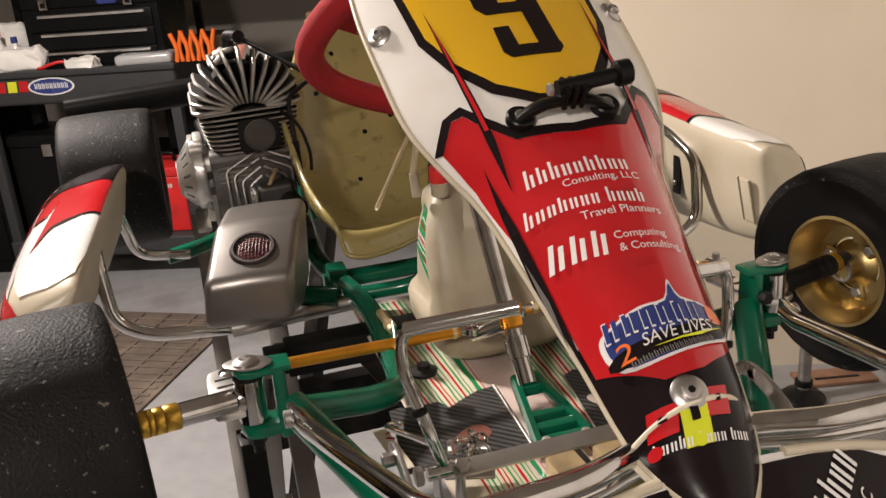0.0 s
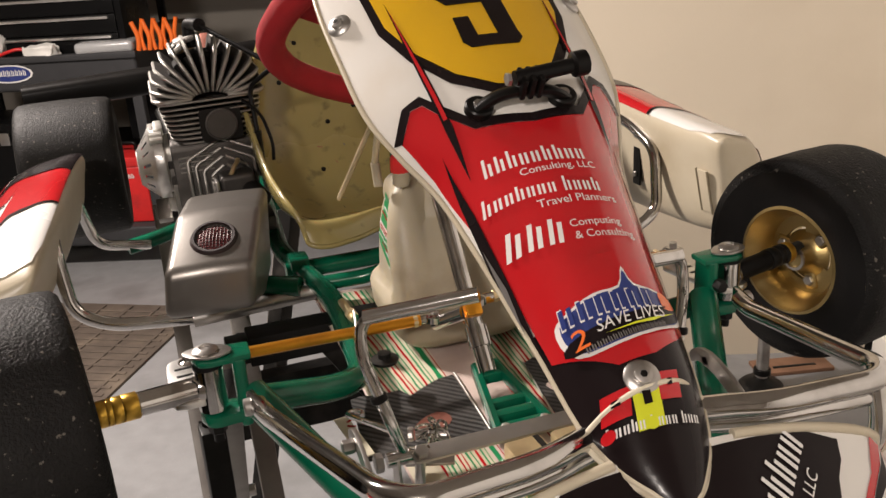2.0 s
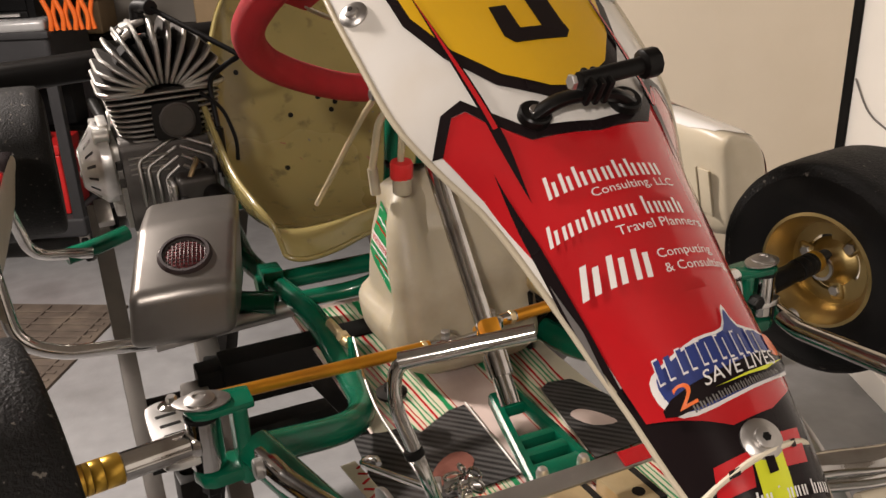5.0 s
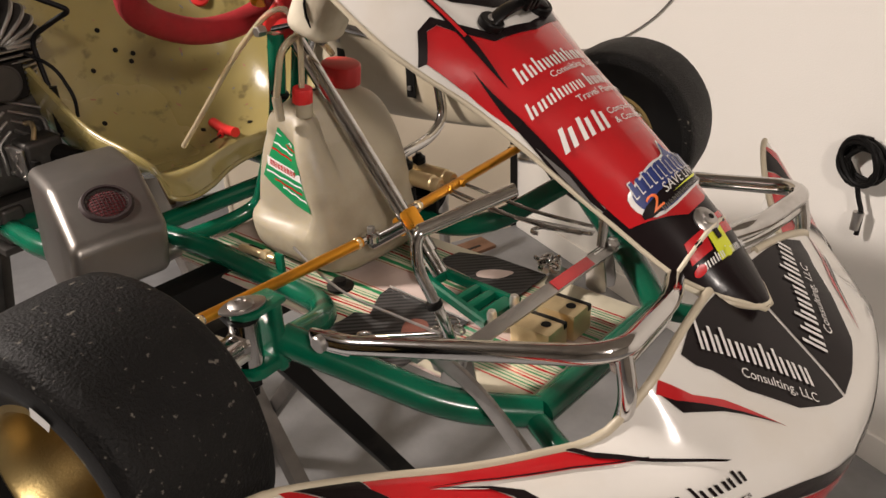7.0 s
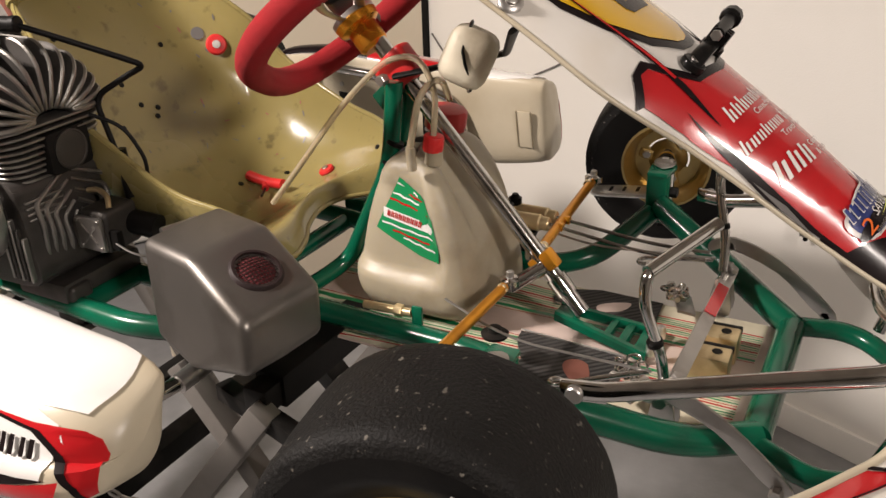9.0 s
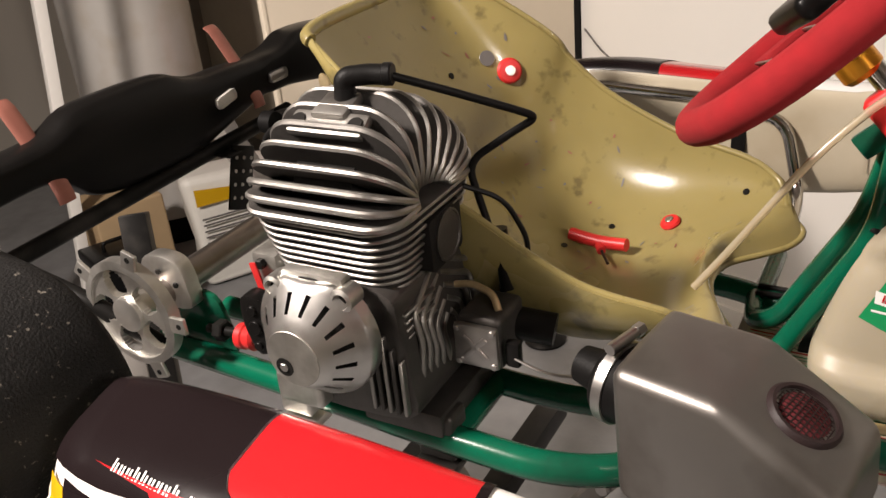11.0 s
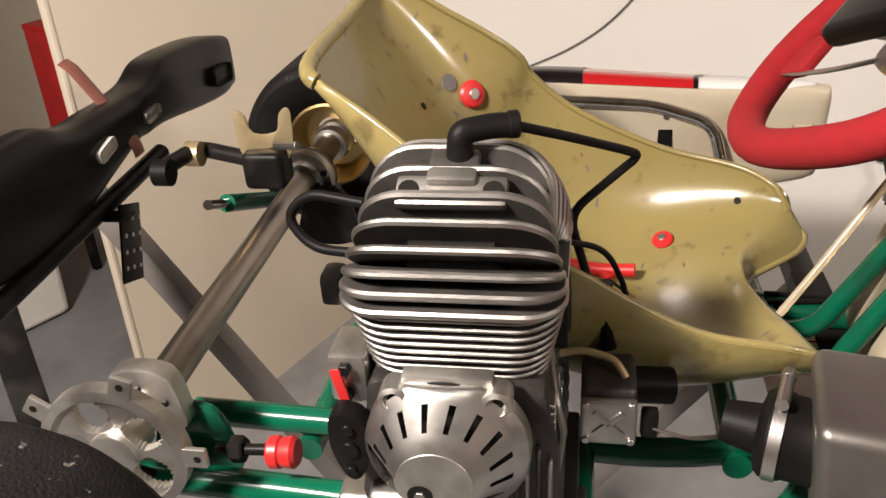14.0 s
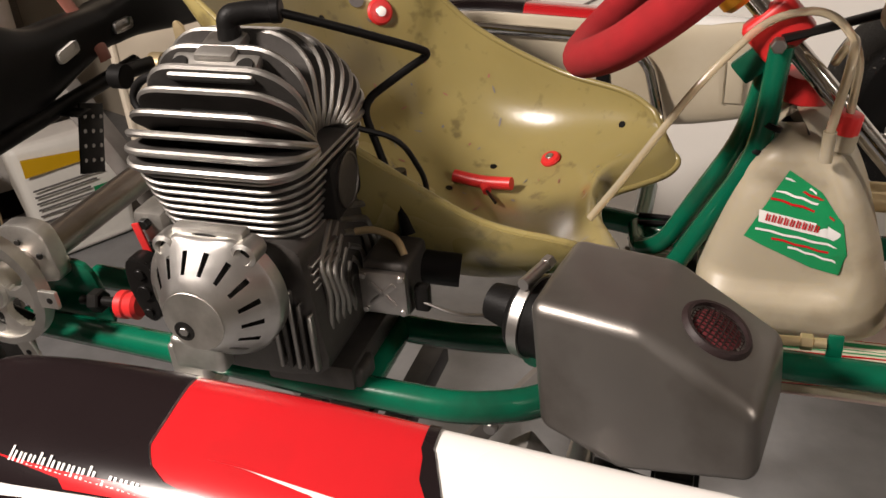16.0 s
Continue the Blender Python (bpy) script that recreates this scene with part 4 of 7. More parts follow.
        # the flank is pressed in behind its sticker, with a lobe below and in front
        if x < TX - 0.02:
            lo = max(0, min(1, (z - 1.045 - 0.10 * max(0, y - 0.235)) / 0.018))
            hi = max(0, min(1, (1.20 - z) / 0.03))
            fr = max(0, min(1, (y - (0.168 + 0.35 * abs(z - 1.085))) / 0.016))
            x += 0.015 * lo * lo * (3 - 2 * lo) * hi * fr * fr * (3 - 2 * fr)
        rr.append((x, y, z))
    rings.append(rr)
tank = part("fuel_tank", loft(bmesh.new(), rings), TANKP, kart, "translucent stained white plastic fuel tank", 60)
for nm, p, r, h, neck in (("fuel_cap", (0.062, 0.235, 1.215), 0.027, 0.028, 0.024), ("vent_cap", (-0.036, 0.20, 1.218), 0.0125, 0.02, 0.011)):
    part("neck", disc(V(p) - V((0, 0, 0.012)), (0, -0.15, 1), neck, 0.02, 24), TANKP, tank)
    bm = bmesh.new()
    m = frame_of((0, -0.15, 1), V(p) + V((0, 0, 0.006)))
    n = 36
    rr = [[m @ V(((r * s * (1 + (0.035 if k % 3 == 0 and s > 0.9 else 0))) * math.cos(2 * math.pi * k / n), (r * s * (1 + (0.035 if k % 3 == 0 and s > 0.9 else 0))) * math.sin(2 * math.pi * k / n), h * zz)) for k in range(n)] for s, zz in ((0.95, 0), (1, 0.06), (1, 0.85), (0.93, 0.97), (0.8, 1.0))]
    part(nm, loft(bm, rr), REDP, tank, "ribbed red plastic cap")
part("vent_stub", tube([(-0.062, 0.215, 1.205), (-0.064, 0.215, 1.235)], 0.006, 12), TANKP, tank)
# sticker on the flank: green fan with red and white stripes
TB_TREE = BVHTree.FromPolygons([v.co for v in tank.data.vertices], [p.vertices for p in tank.data.polygons])


def tank_at(a, b):
    hit = TB_TREE.ray_cast(V((-0.6, a, b)), V((1, 0, 0)))[0]
    return tuple(hit) if hit else (-0.06, a, b)


FAN = [(0.243, 1.187), (0.212, 1.167), (0.190, 1.142), (0.182, 1.109), (0.186, 1.081), (0.212, 1.087), (0.245, 1.101), (0.278, 1.115), (0.260, 1.152)]
decal("tank_sticker", FAN, tank_at, D_GREEN, tank, -0.0008, (0.02, 0.02), "green striped maker's sticker")
for k, mm in enumerate((D_WHITE, D_RED, D_WHITE, D_RED, D_WHITE, D_WHITE, D_RED, D_WHITE)):
    z = (1.172, 1.165, 1.158, 1.150, 1.137, 1.118, 1.109, 1.101)[k]
    h = 0.0125 if k == 4 else 0.0024
    y1, y0 = (0.246, 0.249, 0.253, 0.257, 0.266, 0.268, 0.252, 0.236)[k], (0.216, 0.208, 0.202, 0.197, 0.190, 0.186, 0.186, 0.186)[k]
    n = 6
    up = [(y1 + (y0 - y1) * i / n, z + 0.008 - 0.014 * i / n + (0.0012 if i % 2 and k != 4 else 0)) for i in range(n + 1)]
    decal("sticker_stripe", up + [(y, q - h) for y, q in reversed(up)], tank_at, mm, tank, -0.0016, (0.02, 0.02))
bars_on("sticker_bar", (-0.260, 1.1345), 0.0105, [0.75] * 9, lambda a, b: tank_at(-a, b), D_RED, tank, 0.0024, -10)
# drain hose over the tank
part("breather_hose", tube([(-0.037, 0.198, 1.24), (-0.032, 0.195, 1.30), (-0.02, 0.225, 1.335), (-0.012, 0.275, 1.325), (-0.03, 0.33, 1.27), (-0.06, 0.40, 1.17), (-0.072, 0.43, 1.13)], 0.0040, 12, 0.05), CLEARH, tank, "yellowed clear breather hose")
part("breather_hose", tube([(-0.064, 0.215, 1.235), (-0.055, 0.205, 1.30), (-0.01, 0.20, 1.31), (0.03, 0.21, 1.27)], 0.0045, 12, 0.03), CLEARH, tank, "yellowed clear breather hose")
# overflow bottle strapped to the fairing stay
bottle = part("overflow_bottle", rbox((0.066, 0.058, 0.066), at(-0.036, 0.148, 1.343, 24, 6, 20), 0.022, 4), CREAMFOAM, kart, "grubby cream overflow bottle tied with black wire")
part("wire_tie", tube([V((-0.034, 0.148, 1.342)) + Matrix.Rotation(radians(20), 3, "Z") @ V((0.0365 * math.cos(k * 0.35), 0.004 * math.sin(k), 0.0395 * math.sin(k * 0.35))) for k in range(18)], 0.0018, 6, ring=True), BLACKP, bottle)
part("fairing_stay", tube([support_top + V((-0.02, 0, 0)), (0.016, 0.125, 1.338), (-0.075, 0.075, 1.385)], 0.009, 10, flat=0.4), BLACKST, kart, "dark flat fairing stay")

# ---- seat ----
# rows: along the seat from the front lip to the top: y, z of the bottom, x of the left and right rims, rim heights above the bottom, and how far the rims lean back
SEAT = [
    (0.00, 0.385, 1.094, -0.150, 0.172, 0.014, 0.036, 0.000),
    (0.05, 0.412, 1.104, -0.160, 0.190, 0.026, 0.045, -0.010),
    (0.14, 0.462, 1.082, -0.172, 0.222, 0.068, 0.080, -0.020),
    (0.28, 0.560, 1.050, -0.180, 0.260, 0.122, 0.124, -0.020),
    (0.42, 0.655, 1.052, -0.186, 0.280, 0.188, 0.168, 0.000),
    (0.55, 0.735, 1.095, -0.185, 0.278, 0.175, 0.175, -0.020),
    (0.68, 0.790, 1.175, -0.172, 0.265, 0.115, 0.130, -0.055),
    (0.80, 0.840, 1.262, -0.145, 0.250, 0.055, 0.080, -0.060),
    (0.90, 0.885, 1.335, -0.115, 0.235, 0.022, 0.050, -0.040),
    (1.00, 0.925, 1.395, -0.085, 0.215, -0.010, 0.040, -0.020),
]
LIP = [(-1.0, 0.005), (-0.6, -0.006), (-0.3, 0.014), (-0.1, 0.044), (0.1, 0.062), (0.28, 0.052), (0.42, 0.020), (0.58, -0.012), (0.8, -0.024), (1.0, -0.005)]


def seat_at(a, s):
    """A point of the seat's inner face; a runs from rim to rim, -1 to 1, s from front to top."""
    y, z, xl, xr, hl, hr, lean = curve_at(SEAT, s)
    c = (xl + xr) / 2
    q = min(1.0, abs(a))
    half = (c - xl) if a < 0 else (xr - c)
    h = hl if a < 0 else hr
    # the front edge dips between the thighs
    dip = float(curve_at(LIP, max(-1.0, min(1.0, a)))[0]) * max(0, 1 - s / 0.25) ** 1.6
    x = c + math.copysign(half * (1 - (1 - q) ** 1.9), a)
    up = q ** 2.6
    return tuple(REARM @ V((x, y + dip + lean * up, z + h * up - 0.022 * max(0, 1 - s / 0.05) ** 2)))


def shell(surface, na, ns, a0, a1, s0, s1, thick, bm=None):
    """A sheet with thickness and a rolled edge over a surface."""
    bm = bm or bmesh.new()
    e = 1e-3
    grid = []
    for side in (0, 1):
        g = []
        for j in range(ns + 1):
            row = []
            for i in range(na + 1):
                a, s = a0 + (a1 - a0) * i / na, s0 + (s1 - s0) * j / ns
                p = V(surface(a, s))
                if side:
                    n = (V(surface(a + e, s)) - V(surface(a - e, s))).cross(V(surface(a, s + e)) - V(surface(a, s - e))).normalized()
                    p = p - n * thick
                row.append(bm.verts.new(p))
            g.append(row)
        grid.append(g)
    for side in (0, 1):
        g = grid[side]
        for j in range(ns):
            for i in range(na):
                f = [g[j][i], g[j][i + 1], g[j + 1][i + 1], g[j + 1][i]]
                bm.faces.new(f if side == 0 else f[::-1])
    for j in range(ns):
        for i in (0, na):
            bm.faces.new([grid[0][j][i], grid[0][j + 1][i], grid[1][j + 1][i], grid[1][j][i]])
    for i in range(na):
        for j in (0, ns):
            bm.faces.new([grid[0][j][i], grid[0][j][i + 1], grid[1][j][i + 1], grid[1][j][i]])
    return bm


seat = part("seat", shell(seat_at, 44, 56, -1, 1, 0, 1, 0.005), FIBRE, kart, "olive-yellow translucent fibreglass bucket seat, scuffed", 70)
rim = [V(seat_at(-1, s / 40)) for s in range(41)]
part("seat_rim", tube(rim, 0.0038, 10), FIBRE, seat, "", 80)
part("seat_rim", tube([V(seat_at(1, s / 40)) for s in range(41)], 0.0038, 10), FIBRE, seat, "", 80)
part("seat_rim", tube([V(seat_at(-1 + a / 20, 0)) for a in range(41)], 0.0038, 10), FIBRE, seat, "", 80)
part("seat_rim", tube([V(seat_at(-1 + a / 20, 1)) for a in range(41)], 0.0085, 12), FIBRE, seat, "", 80)


def on_seat(a, s, lift=0.002):
    e = 1e-3
    n = (V(seat_at(a + e, s)) - V(seat_at(a - e, s))).cross(V(seat_at(a, s + e)) - V(seat_at(a, s - e))).normalized()
    return V(seat_at(a, s)) + n * lift, n


def seat_near(target):
    best = min(((V(seat_at(-1 + i / 40, j / 60)) - REARM @ V(target)).length, -1 + i / 40, j / 60) for i in range(81) for j in range(61))
    return best[1], best[2]


for p, r, m in (((0.218, 0.783, 1.266), 0.017, REDP), ((0.184, 0.540, 1.062), 0.013, REDP)):
    q, n = on_seat(*seat_near(p), 0.0005)
    b = part("seat_washer", lathe([(r, 0), (r * 1.05, 0.003), (r * 0.9, 0.006), (r * 0.5, 0.007)], frame_of(n, q), 24), m, seat, "red anodised seat washer")
    part("seat_bolt", disc(q + n * 0.005, n, r * 0.42, 0.004, 16), STEEL, b)
rnd = random.Random(4)
for p in ((-0.02, 0.753, 1.204), (-0.04, 0.685, 1.15), (0.04, 0.77, 1.22), (0.07, 0.775, 1.21), (0.06, 0.765, 1.19), (0.215, 0.432, 1.107), (0.02, 0.80, 1.26), (0.14, 0.80, 1.30), (0.10, 0.66, 1.06), (0.16, 0.62, 1.10), (-0.09, 0.80, 1.28), (-0.05, 0.86, 1.33)):
    q, n = on_seat(*seat_near(p), 0.0006)
    part("seat_hole", disc(q, n, 0.0045, 0.0012, 14), BLACKP, seat)
q, n = on_seat(*seat_near((0.207, 0.815, 1.29)), 0.0006)
part("seat_hole", disc(q, n, 0.011, 0.0015, 20), D_GREY, seat)
for k in range(70):
    a, s = rnd.uniform(-0.8, 0.9), rnd.uniform(0.06, 0.95)
    q, n = on_seat(a, s, 0.0005)
    m = frame_of(n, q) @ Matrix.Rotation(rnd.uniform(0, 6), 4, "Z")
    w, h = rnd.uniform(0.0015, 0.007), rnd.uniform(0.0006, 0.002)
    bm = bmesh.new()
    bm.faces.new([bm.verts.new(m @ V((w * math.cos(t) * rnd.uniform(0.7, 1.2), h * math.sin(t), 0.0004))) for t in [i * 0.785 for i in range(8)]])
    part("seat_nick", bm, D_GREY if k % 3 else BRAKE, seat)
# red T-handled key lying in the seat
ta, ts = seat_near((0.112, 0.618, 1.06))
q, n = on_seat(ta, ts, 0.012)
key = thing("hex_key", "red T-handled hex key lying in the kart seat", "hex key", q)
part("handle", tube([q + V((0.006, 0.040, 0.004)), q, q + V((-0.006, -0.040, 0.004))], 0.0085, 12, 0.02), REDP, key)
part("grip_stem", tube([q, q + V((-0.016, -0.010, -0.004))], 0.006, 10), REDP, key)
part("shaft", tube([q + V((-0.016, -0.010, -0.004)), q + V((-0.05, -0.03, -0.002))], 0.002, 8), BLACKST, key)
# seat struts
for x, y in ((-0.14, 0.46), (0.19, 0.47)):
    st = part("seat_bracket", rbox((0.03, 0.04, 0.02), at(x, y, 1.03), 0.005), GREEN, kart)
    part("seat_post", tube([(x, y, 1.0), (x, y, 1.035)], 0.012, 12), BLACKST, st)

# ---- engine ----
EX, EY = -0.243, 0.742
engine = part("engine", extrude_poly(smooth_poly([(-0.075, -0.055), (0.075, -0.055), (0.085, 0.0), (0.078, 0.06), (0.06, 0.095), (-0.06, 0.095), (-0.078, 0.06), (-0.085, 0.0)], 4),
              Matrix.Translation((-0.325, EY, 1.115)) @ Matrix(((0, 0, 1, 0), (1, 0, 0, 0), (0, 1, 0, 0), (0, 0, 0, 1))), 0.14, 0.006), CASE, kart, "air-cooled two-stroke engine with finned silver cylinder")
# the barrel's near black also paints the shade between the fins
part("cylinder_core", lathe([(0.055, 0), (0.055, 0.10), (0.05, 0.13)], at(EX, EY, 1.195), 32), FINDARK, engine, "sooty cylinder barrel, darkened for the shade between its fins")


def rounded_rect(hx, hy, r, n=6):
    out = []
    for cx, cy, a0 in ((hx - r, hy - r, 0), (-hx + r, hy - r, 90), (-hx + r, -hy + r, 180), (hx - r, -hy + r, 270)):
        for k in range(n + 1):
            a = radians(a0 + 90 * k / n)
            out.append((cx + r * math.cos(a), cy + r * math.sin(a)))
    return out


def sooty_shaded_sides(ob, axis):
    """Darkens a fin's flat sides for soot and the gaps' shade; its edges are machined bright."""
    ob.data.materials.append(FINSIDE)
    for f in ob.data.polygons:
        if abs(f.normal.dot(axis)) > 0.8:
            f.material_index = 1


# barrel fins: flat rounded plates
for k in range(10):
    z = 1.194 + 0.0088 * k
    hx, hy = 0.072 + 0.0026 * k - 0.00008 * k * k, 0.0735 + 0.0019 * k
    bm = extrude_poly(rounded_rect(hx, hy, 0.036), at(EX, EY, z), 0.0038, 0.0012, 1)
    for v in bm.verts:
        v.co.z += 0.004 * max(0, k - 4) / 5 * (1.5 * (abs(v.co.y - EY) / 0.08) ** 2 - 1)
    sooty_shaded_sides(part("barrel_fin", bm, FINM, engine), V((0, 0, 1)))
# head fins: a fan about a line that runs fore and aft, low in the head
FZ0 = 1.283
for k in range(15):
    phi = math.pi * k / 14
    foot = 0.024 * math.cos(phi)
    reach = 0.096 + 0.006 * math.sin(phi) ** 2 - abs(foot) * (0.95 - 0.25 * math.sin(phi))
    hy = 0.0915 - 0.015 * math.sin(phi) ** 2
    r0 = 0.005
    cr = min(0.034 + 0.012 * math.sin(phi) ** 2, reach - 0.036)
    poly = [(-hy + 0.004, r0), (hy - 0.004, r0), (hy, r0 + 0.02)]
    arc = [(hy - cr + cr * math.cos(radians(90 * j / 7)), reach - cr + cr * math.sin(radians(90 * j / 7))) for j in range(8)]
    poly += arc + [(-y, r) for y, r in reversed(arc)] + [(-hy, r0 + 0.02)]
    m = Matrix.Translation((EX + foot, EY, FZ0)) @ Matrix.Rotation(-phi + math.pi / 2, 4, "Y") @ Matrix(((0, 0, 1, -0.0032), (1, 0, 0, 0), (0, 1, 0, 0), (0, 0, 0, 1)))
    sooty_shaded_sides(part("head_fin", extrude_poly(poly, m, 0.0070, 0.0022, 1), FINM, engine), m.to_3x3() @ V((0, 0, 1)))
# head core, near black so that the gaps between the fins look shaded
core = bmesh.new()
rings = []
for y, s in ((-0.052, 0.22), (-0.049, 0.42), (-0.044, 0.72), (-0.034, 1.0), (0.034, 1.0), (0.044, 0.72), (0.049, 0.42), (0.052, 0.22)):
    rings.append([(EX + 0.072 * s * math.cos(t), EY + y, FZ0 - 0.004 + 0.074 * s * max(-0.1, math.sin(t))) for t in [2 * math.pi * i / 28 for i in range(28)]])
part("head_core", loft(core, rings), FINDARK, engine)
part("plug_boss", rbox((0.028, 0.088, 0.011), at(EX - 0.040, EY, 1.361, 0, -32), 0.005, 2), FINM, engine)
part("plug_boss", rbox((0.040, 0.040, 0.011), at(EX - 0.022, EY, 1.374, 0, -16), 0.005, 2), FINM, engine)
# flat near-black discs paint the shade inside the nut wells
for dy in (-0.033, 0.033):
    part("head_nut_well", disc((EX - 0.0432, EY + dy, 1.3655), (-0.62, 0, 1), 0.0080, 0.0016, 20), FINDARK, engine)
# spark plug cap and lead
px, py, pz = EX - 0.012, EY - 0.004, 1.374
cap = part("plug_cap", tube([(px, py, pz - 0.01), (px, py, pz + 0.026), (px + 0.012, py - 0.024, pz + 0.027), (px + 0.016, py - 0.040, pz + 0.026)], 0.0102, 18, 0.008), RUBBER, engine, "black rubber spark plug cap")
part("cap_collar", lathe([(0.0118, 0), (0.0124, 0.004), (0.0118, 0.016), (0.0104, 0.030)], at(px, py, pz - 0.014), 22), RUBBER, cap)
part("cap_collar", disc((px + 0.0155, py - 0.036, pz + 0.0265), (0.25, -1, 0), 0.0112, 0.010, 20), RUBBER, cap)
part("plug_lead", tube([(px + 0.016, py - 0.04, pz + 0.026), (-0.205, 0.66, 1.378), (-0.150, 0.606, 1.342), (-0.132, 0.592, 1.330), (-0.146, 0.610, 1.320), (-0.175, 0.655, 1.29), (-0.175, 0.63, 1.20), (-0.18, 0.62, 1.14)], 0.0042, 10, 0.02), RUBBER, engine, "black ignition lead")
part("ignition_wire", tube([(-0.19, 0.655, 1.27), (-0.165, 0.62, 1.25), (-0.155, 0.60, 1.20), (-0.158, 0.60, 1.17)], 0.003, 8, 0.03), RUBBER, engine)
part("coil_connector", tube([(-0.178, 0.622, 1.22), (-0.18, 0.615, 1.15)], 0.009, 10), BLACKP, engine)
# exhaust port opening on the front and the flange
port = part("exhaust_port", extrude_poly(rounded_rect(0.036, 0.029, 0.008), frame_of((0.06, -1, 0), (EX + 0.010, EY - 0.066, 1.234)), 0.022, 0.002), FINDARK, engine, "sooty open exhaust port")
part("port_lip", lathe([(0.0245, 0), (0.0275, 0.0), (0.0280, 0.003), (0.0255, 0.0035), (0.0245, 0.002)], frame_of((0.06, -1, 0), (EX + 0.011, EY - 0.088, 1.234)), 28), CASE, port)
# the port's dark inside is a flat disc with the shade in its colour
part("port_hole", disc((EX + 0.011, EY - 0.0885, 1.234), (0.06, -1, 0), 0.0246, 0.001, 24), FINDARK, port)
# cast ribs on the front of the case: nested gables with upright legs
for k in range(5):
    apex, leg, sh = 1.204 - 0.015 * k, 0.064 - 0.0125 * k, 1.176 - 0.011 * k
    cx = EX + 0.006
    for sx in (-1, 1):
        part("case_rib", tube([(cx + sx * 0.003, EY - 0.071 - 0.003 * k, apex), (cx + sx * leg, EY - 0.082, sh), (cx + sx * leg, EY - 0.088, sh - 0.03), (cx + sx * leg, EY - 0.080, 1.072)], 0.0036, 8, 0.008), FINM, engine)
# slotted starter-side cover: a shallow cone with short slots, its lower rear quarter cut away
cover = bmesh.new()
cm = Matrix.Translation((-0.352, EY + 0.004, 1.164)) @ Matrix(((0, 0, -1, 0), (-1, 0, 0, 0), (0, 1, 0, 0), (0, 0, 0, 1)))
seg = 128
prof_c = [(0.0685, -0.014), (0.0685, 0.0), (0.0665, 0.0025), (0.0620, 0.0055), (0.0590, 0.0080), (0.0575, 0.0092), (0.0425, 0.0208), (0.0410, 0.0220), (0.0330, 0.0285), (0.0310, 0.0290), (0.0300, 0.0275)]
vg = []
for r, h in prof_c:
    off = max(0.0, h) / 0.029
    vg.append([cover.verts.new(cm @ V((-0.006 * off + r * math.cos(2 * math.pi * k / seg), -0.009 * off + min(r * math.sin(2 * math.pi * k / seg), 0.0625), h * 1.1))) for k in range(seg)])
for i in range(len(prof_c) - 1):
    for k in range(seg):
        j = (k + 1) % seg
        slot = k % 8 in (3, 4) and i == 5
        if slot or (62 <= k < 96 and 1 < i < 8):
            continue
        cover.faces.new((vg[i][k], vg[i][j], vg[i + 1][j], vg[i + 1][k]))
bmesh.ops.solidify(cover, geom=cover.faces[:], thickness=0.0022)
part("starter_cover", cover, POLISH, engine, "silver slotted starter cover", 45)
part("cover_disc", disc((-0.3815, EY + 0.010, 1.155), (-1, 0, 0), 0.0315, 0.0035, 44, bevel=0.1), ALU, engine, "matt grey centre disc")
# dark disc for the shaded well round the nut
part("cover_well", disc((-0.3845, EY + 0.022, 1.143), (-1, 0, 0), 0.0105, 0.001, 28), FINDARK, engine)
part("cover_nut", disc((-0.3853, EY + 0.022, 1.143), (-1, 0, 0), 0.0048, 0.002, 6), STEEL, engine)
# flywheel in the recess black: the shade behind the slots is its colour
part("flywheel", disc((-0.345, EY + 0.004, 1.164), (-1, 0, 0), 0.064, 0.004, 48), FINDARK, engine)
part("cover_web", rbox((0.016, 0.074, 0.020), at(-0.339, EY + 0.002, 1.222), 0.004, 2), ALU, engine)
for dy in (-0.038, 0.044):
    part("cover_lug", lathe([(0.0065, 0.0), (0.0120, 0.0), (0.0125, 0.003), (0.0125, 0.022), (0.0085, 0.024), (0.0070, 0.018), (0.0, 0.018)], frame_of((-1, 0, 0), (-0.334, EY + dy, 1.214)), 24, cap=False), ALU, engine)
    part("cover_bolt", disc((-0.3515, EY + dy, 1.214), (-1, 0, 0), 0.0055, 0.003, 6), BLACKST, engine)
part("case_foot", rbox((0.030, 0.060, 0.040), at(-0.330, EY + 0.050, 1.078), 0.008, 3), ALU, engine, "cast silver foot of the crankcase")
part("case_side", rbox((0.012, 0.11, 0.09), at(-0.330, EY + 0.008, 1.158), 0.02, 3), ALU, engine)
for k in range(5):
    part("case_rib", rbox((0.014, 0.0045, 0.115 - 0.012 * k), at(-0.326, EY - 0.040 - 0.0095 * k, 1.128 - 0.006 * k), 0.0015, 1), CASE if k % 2 else FINM, engine)
for k in range(4):
    part("case_rib", rbox((0.060, 0.012, 0.0035), at(-0.285, EY - 0.076, 1.182 - 0.0085 * k), 0.001, 1), FINM, engine)
# black pickup on the rear side
pick = part("ignition_pickup", extrude_poly(smooth_poly([(-0.014, 0.034), (0.010, 0.031), (0.018, 0.0), (0.008, -0.031), (-0.006, -0.033), (-0.018, 0.0)], 4), Matrix.Translation((-0.325, EY + 0.088, 1.152)) @ Matrix(((0, 0, -1, 0), (-1, 0, 0, 0), (0, 1, 0, 0), (0, 0, 0, 1))), 0.022, 0.004), BLACKP, engine, "black ignition pickup")
for dy, dz in ((0.0, 0.021), (0.001, -0.024), (0, 0.0)):
    part("pickup_bolt", disc((-0.346, EY + 0.088 + dy, 1.152 + dz), (-1, 0, 0), 0.0055 if dz else 0.008, 0.004, 16), BLACKP, pick)
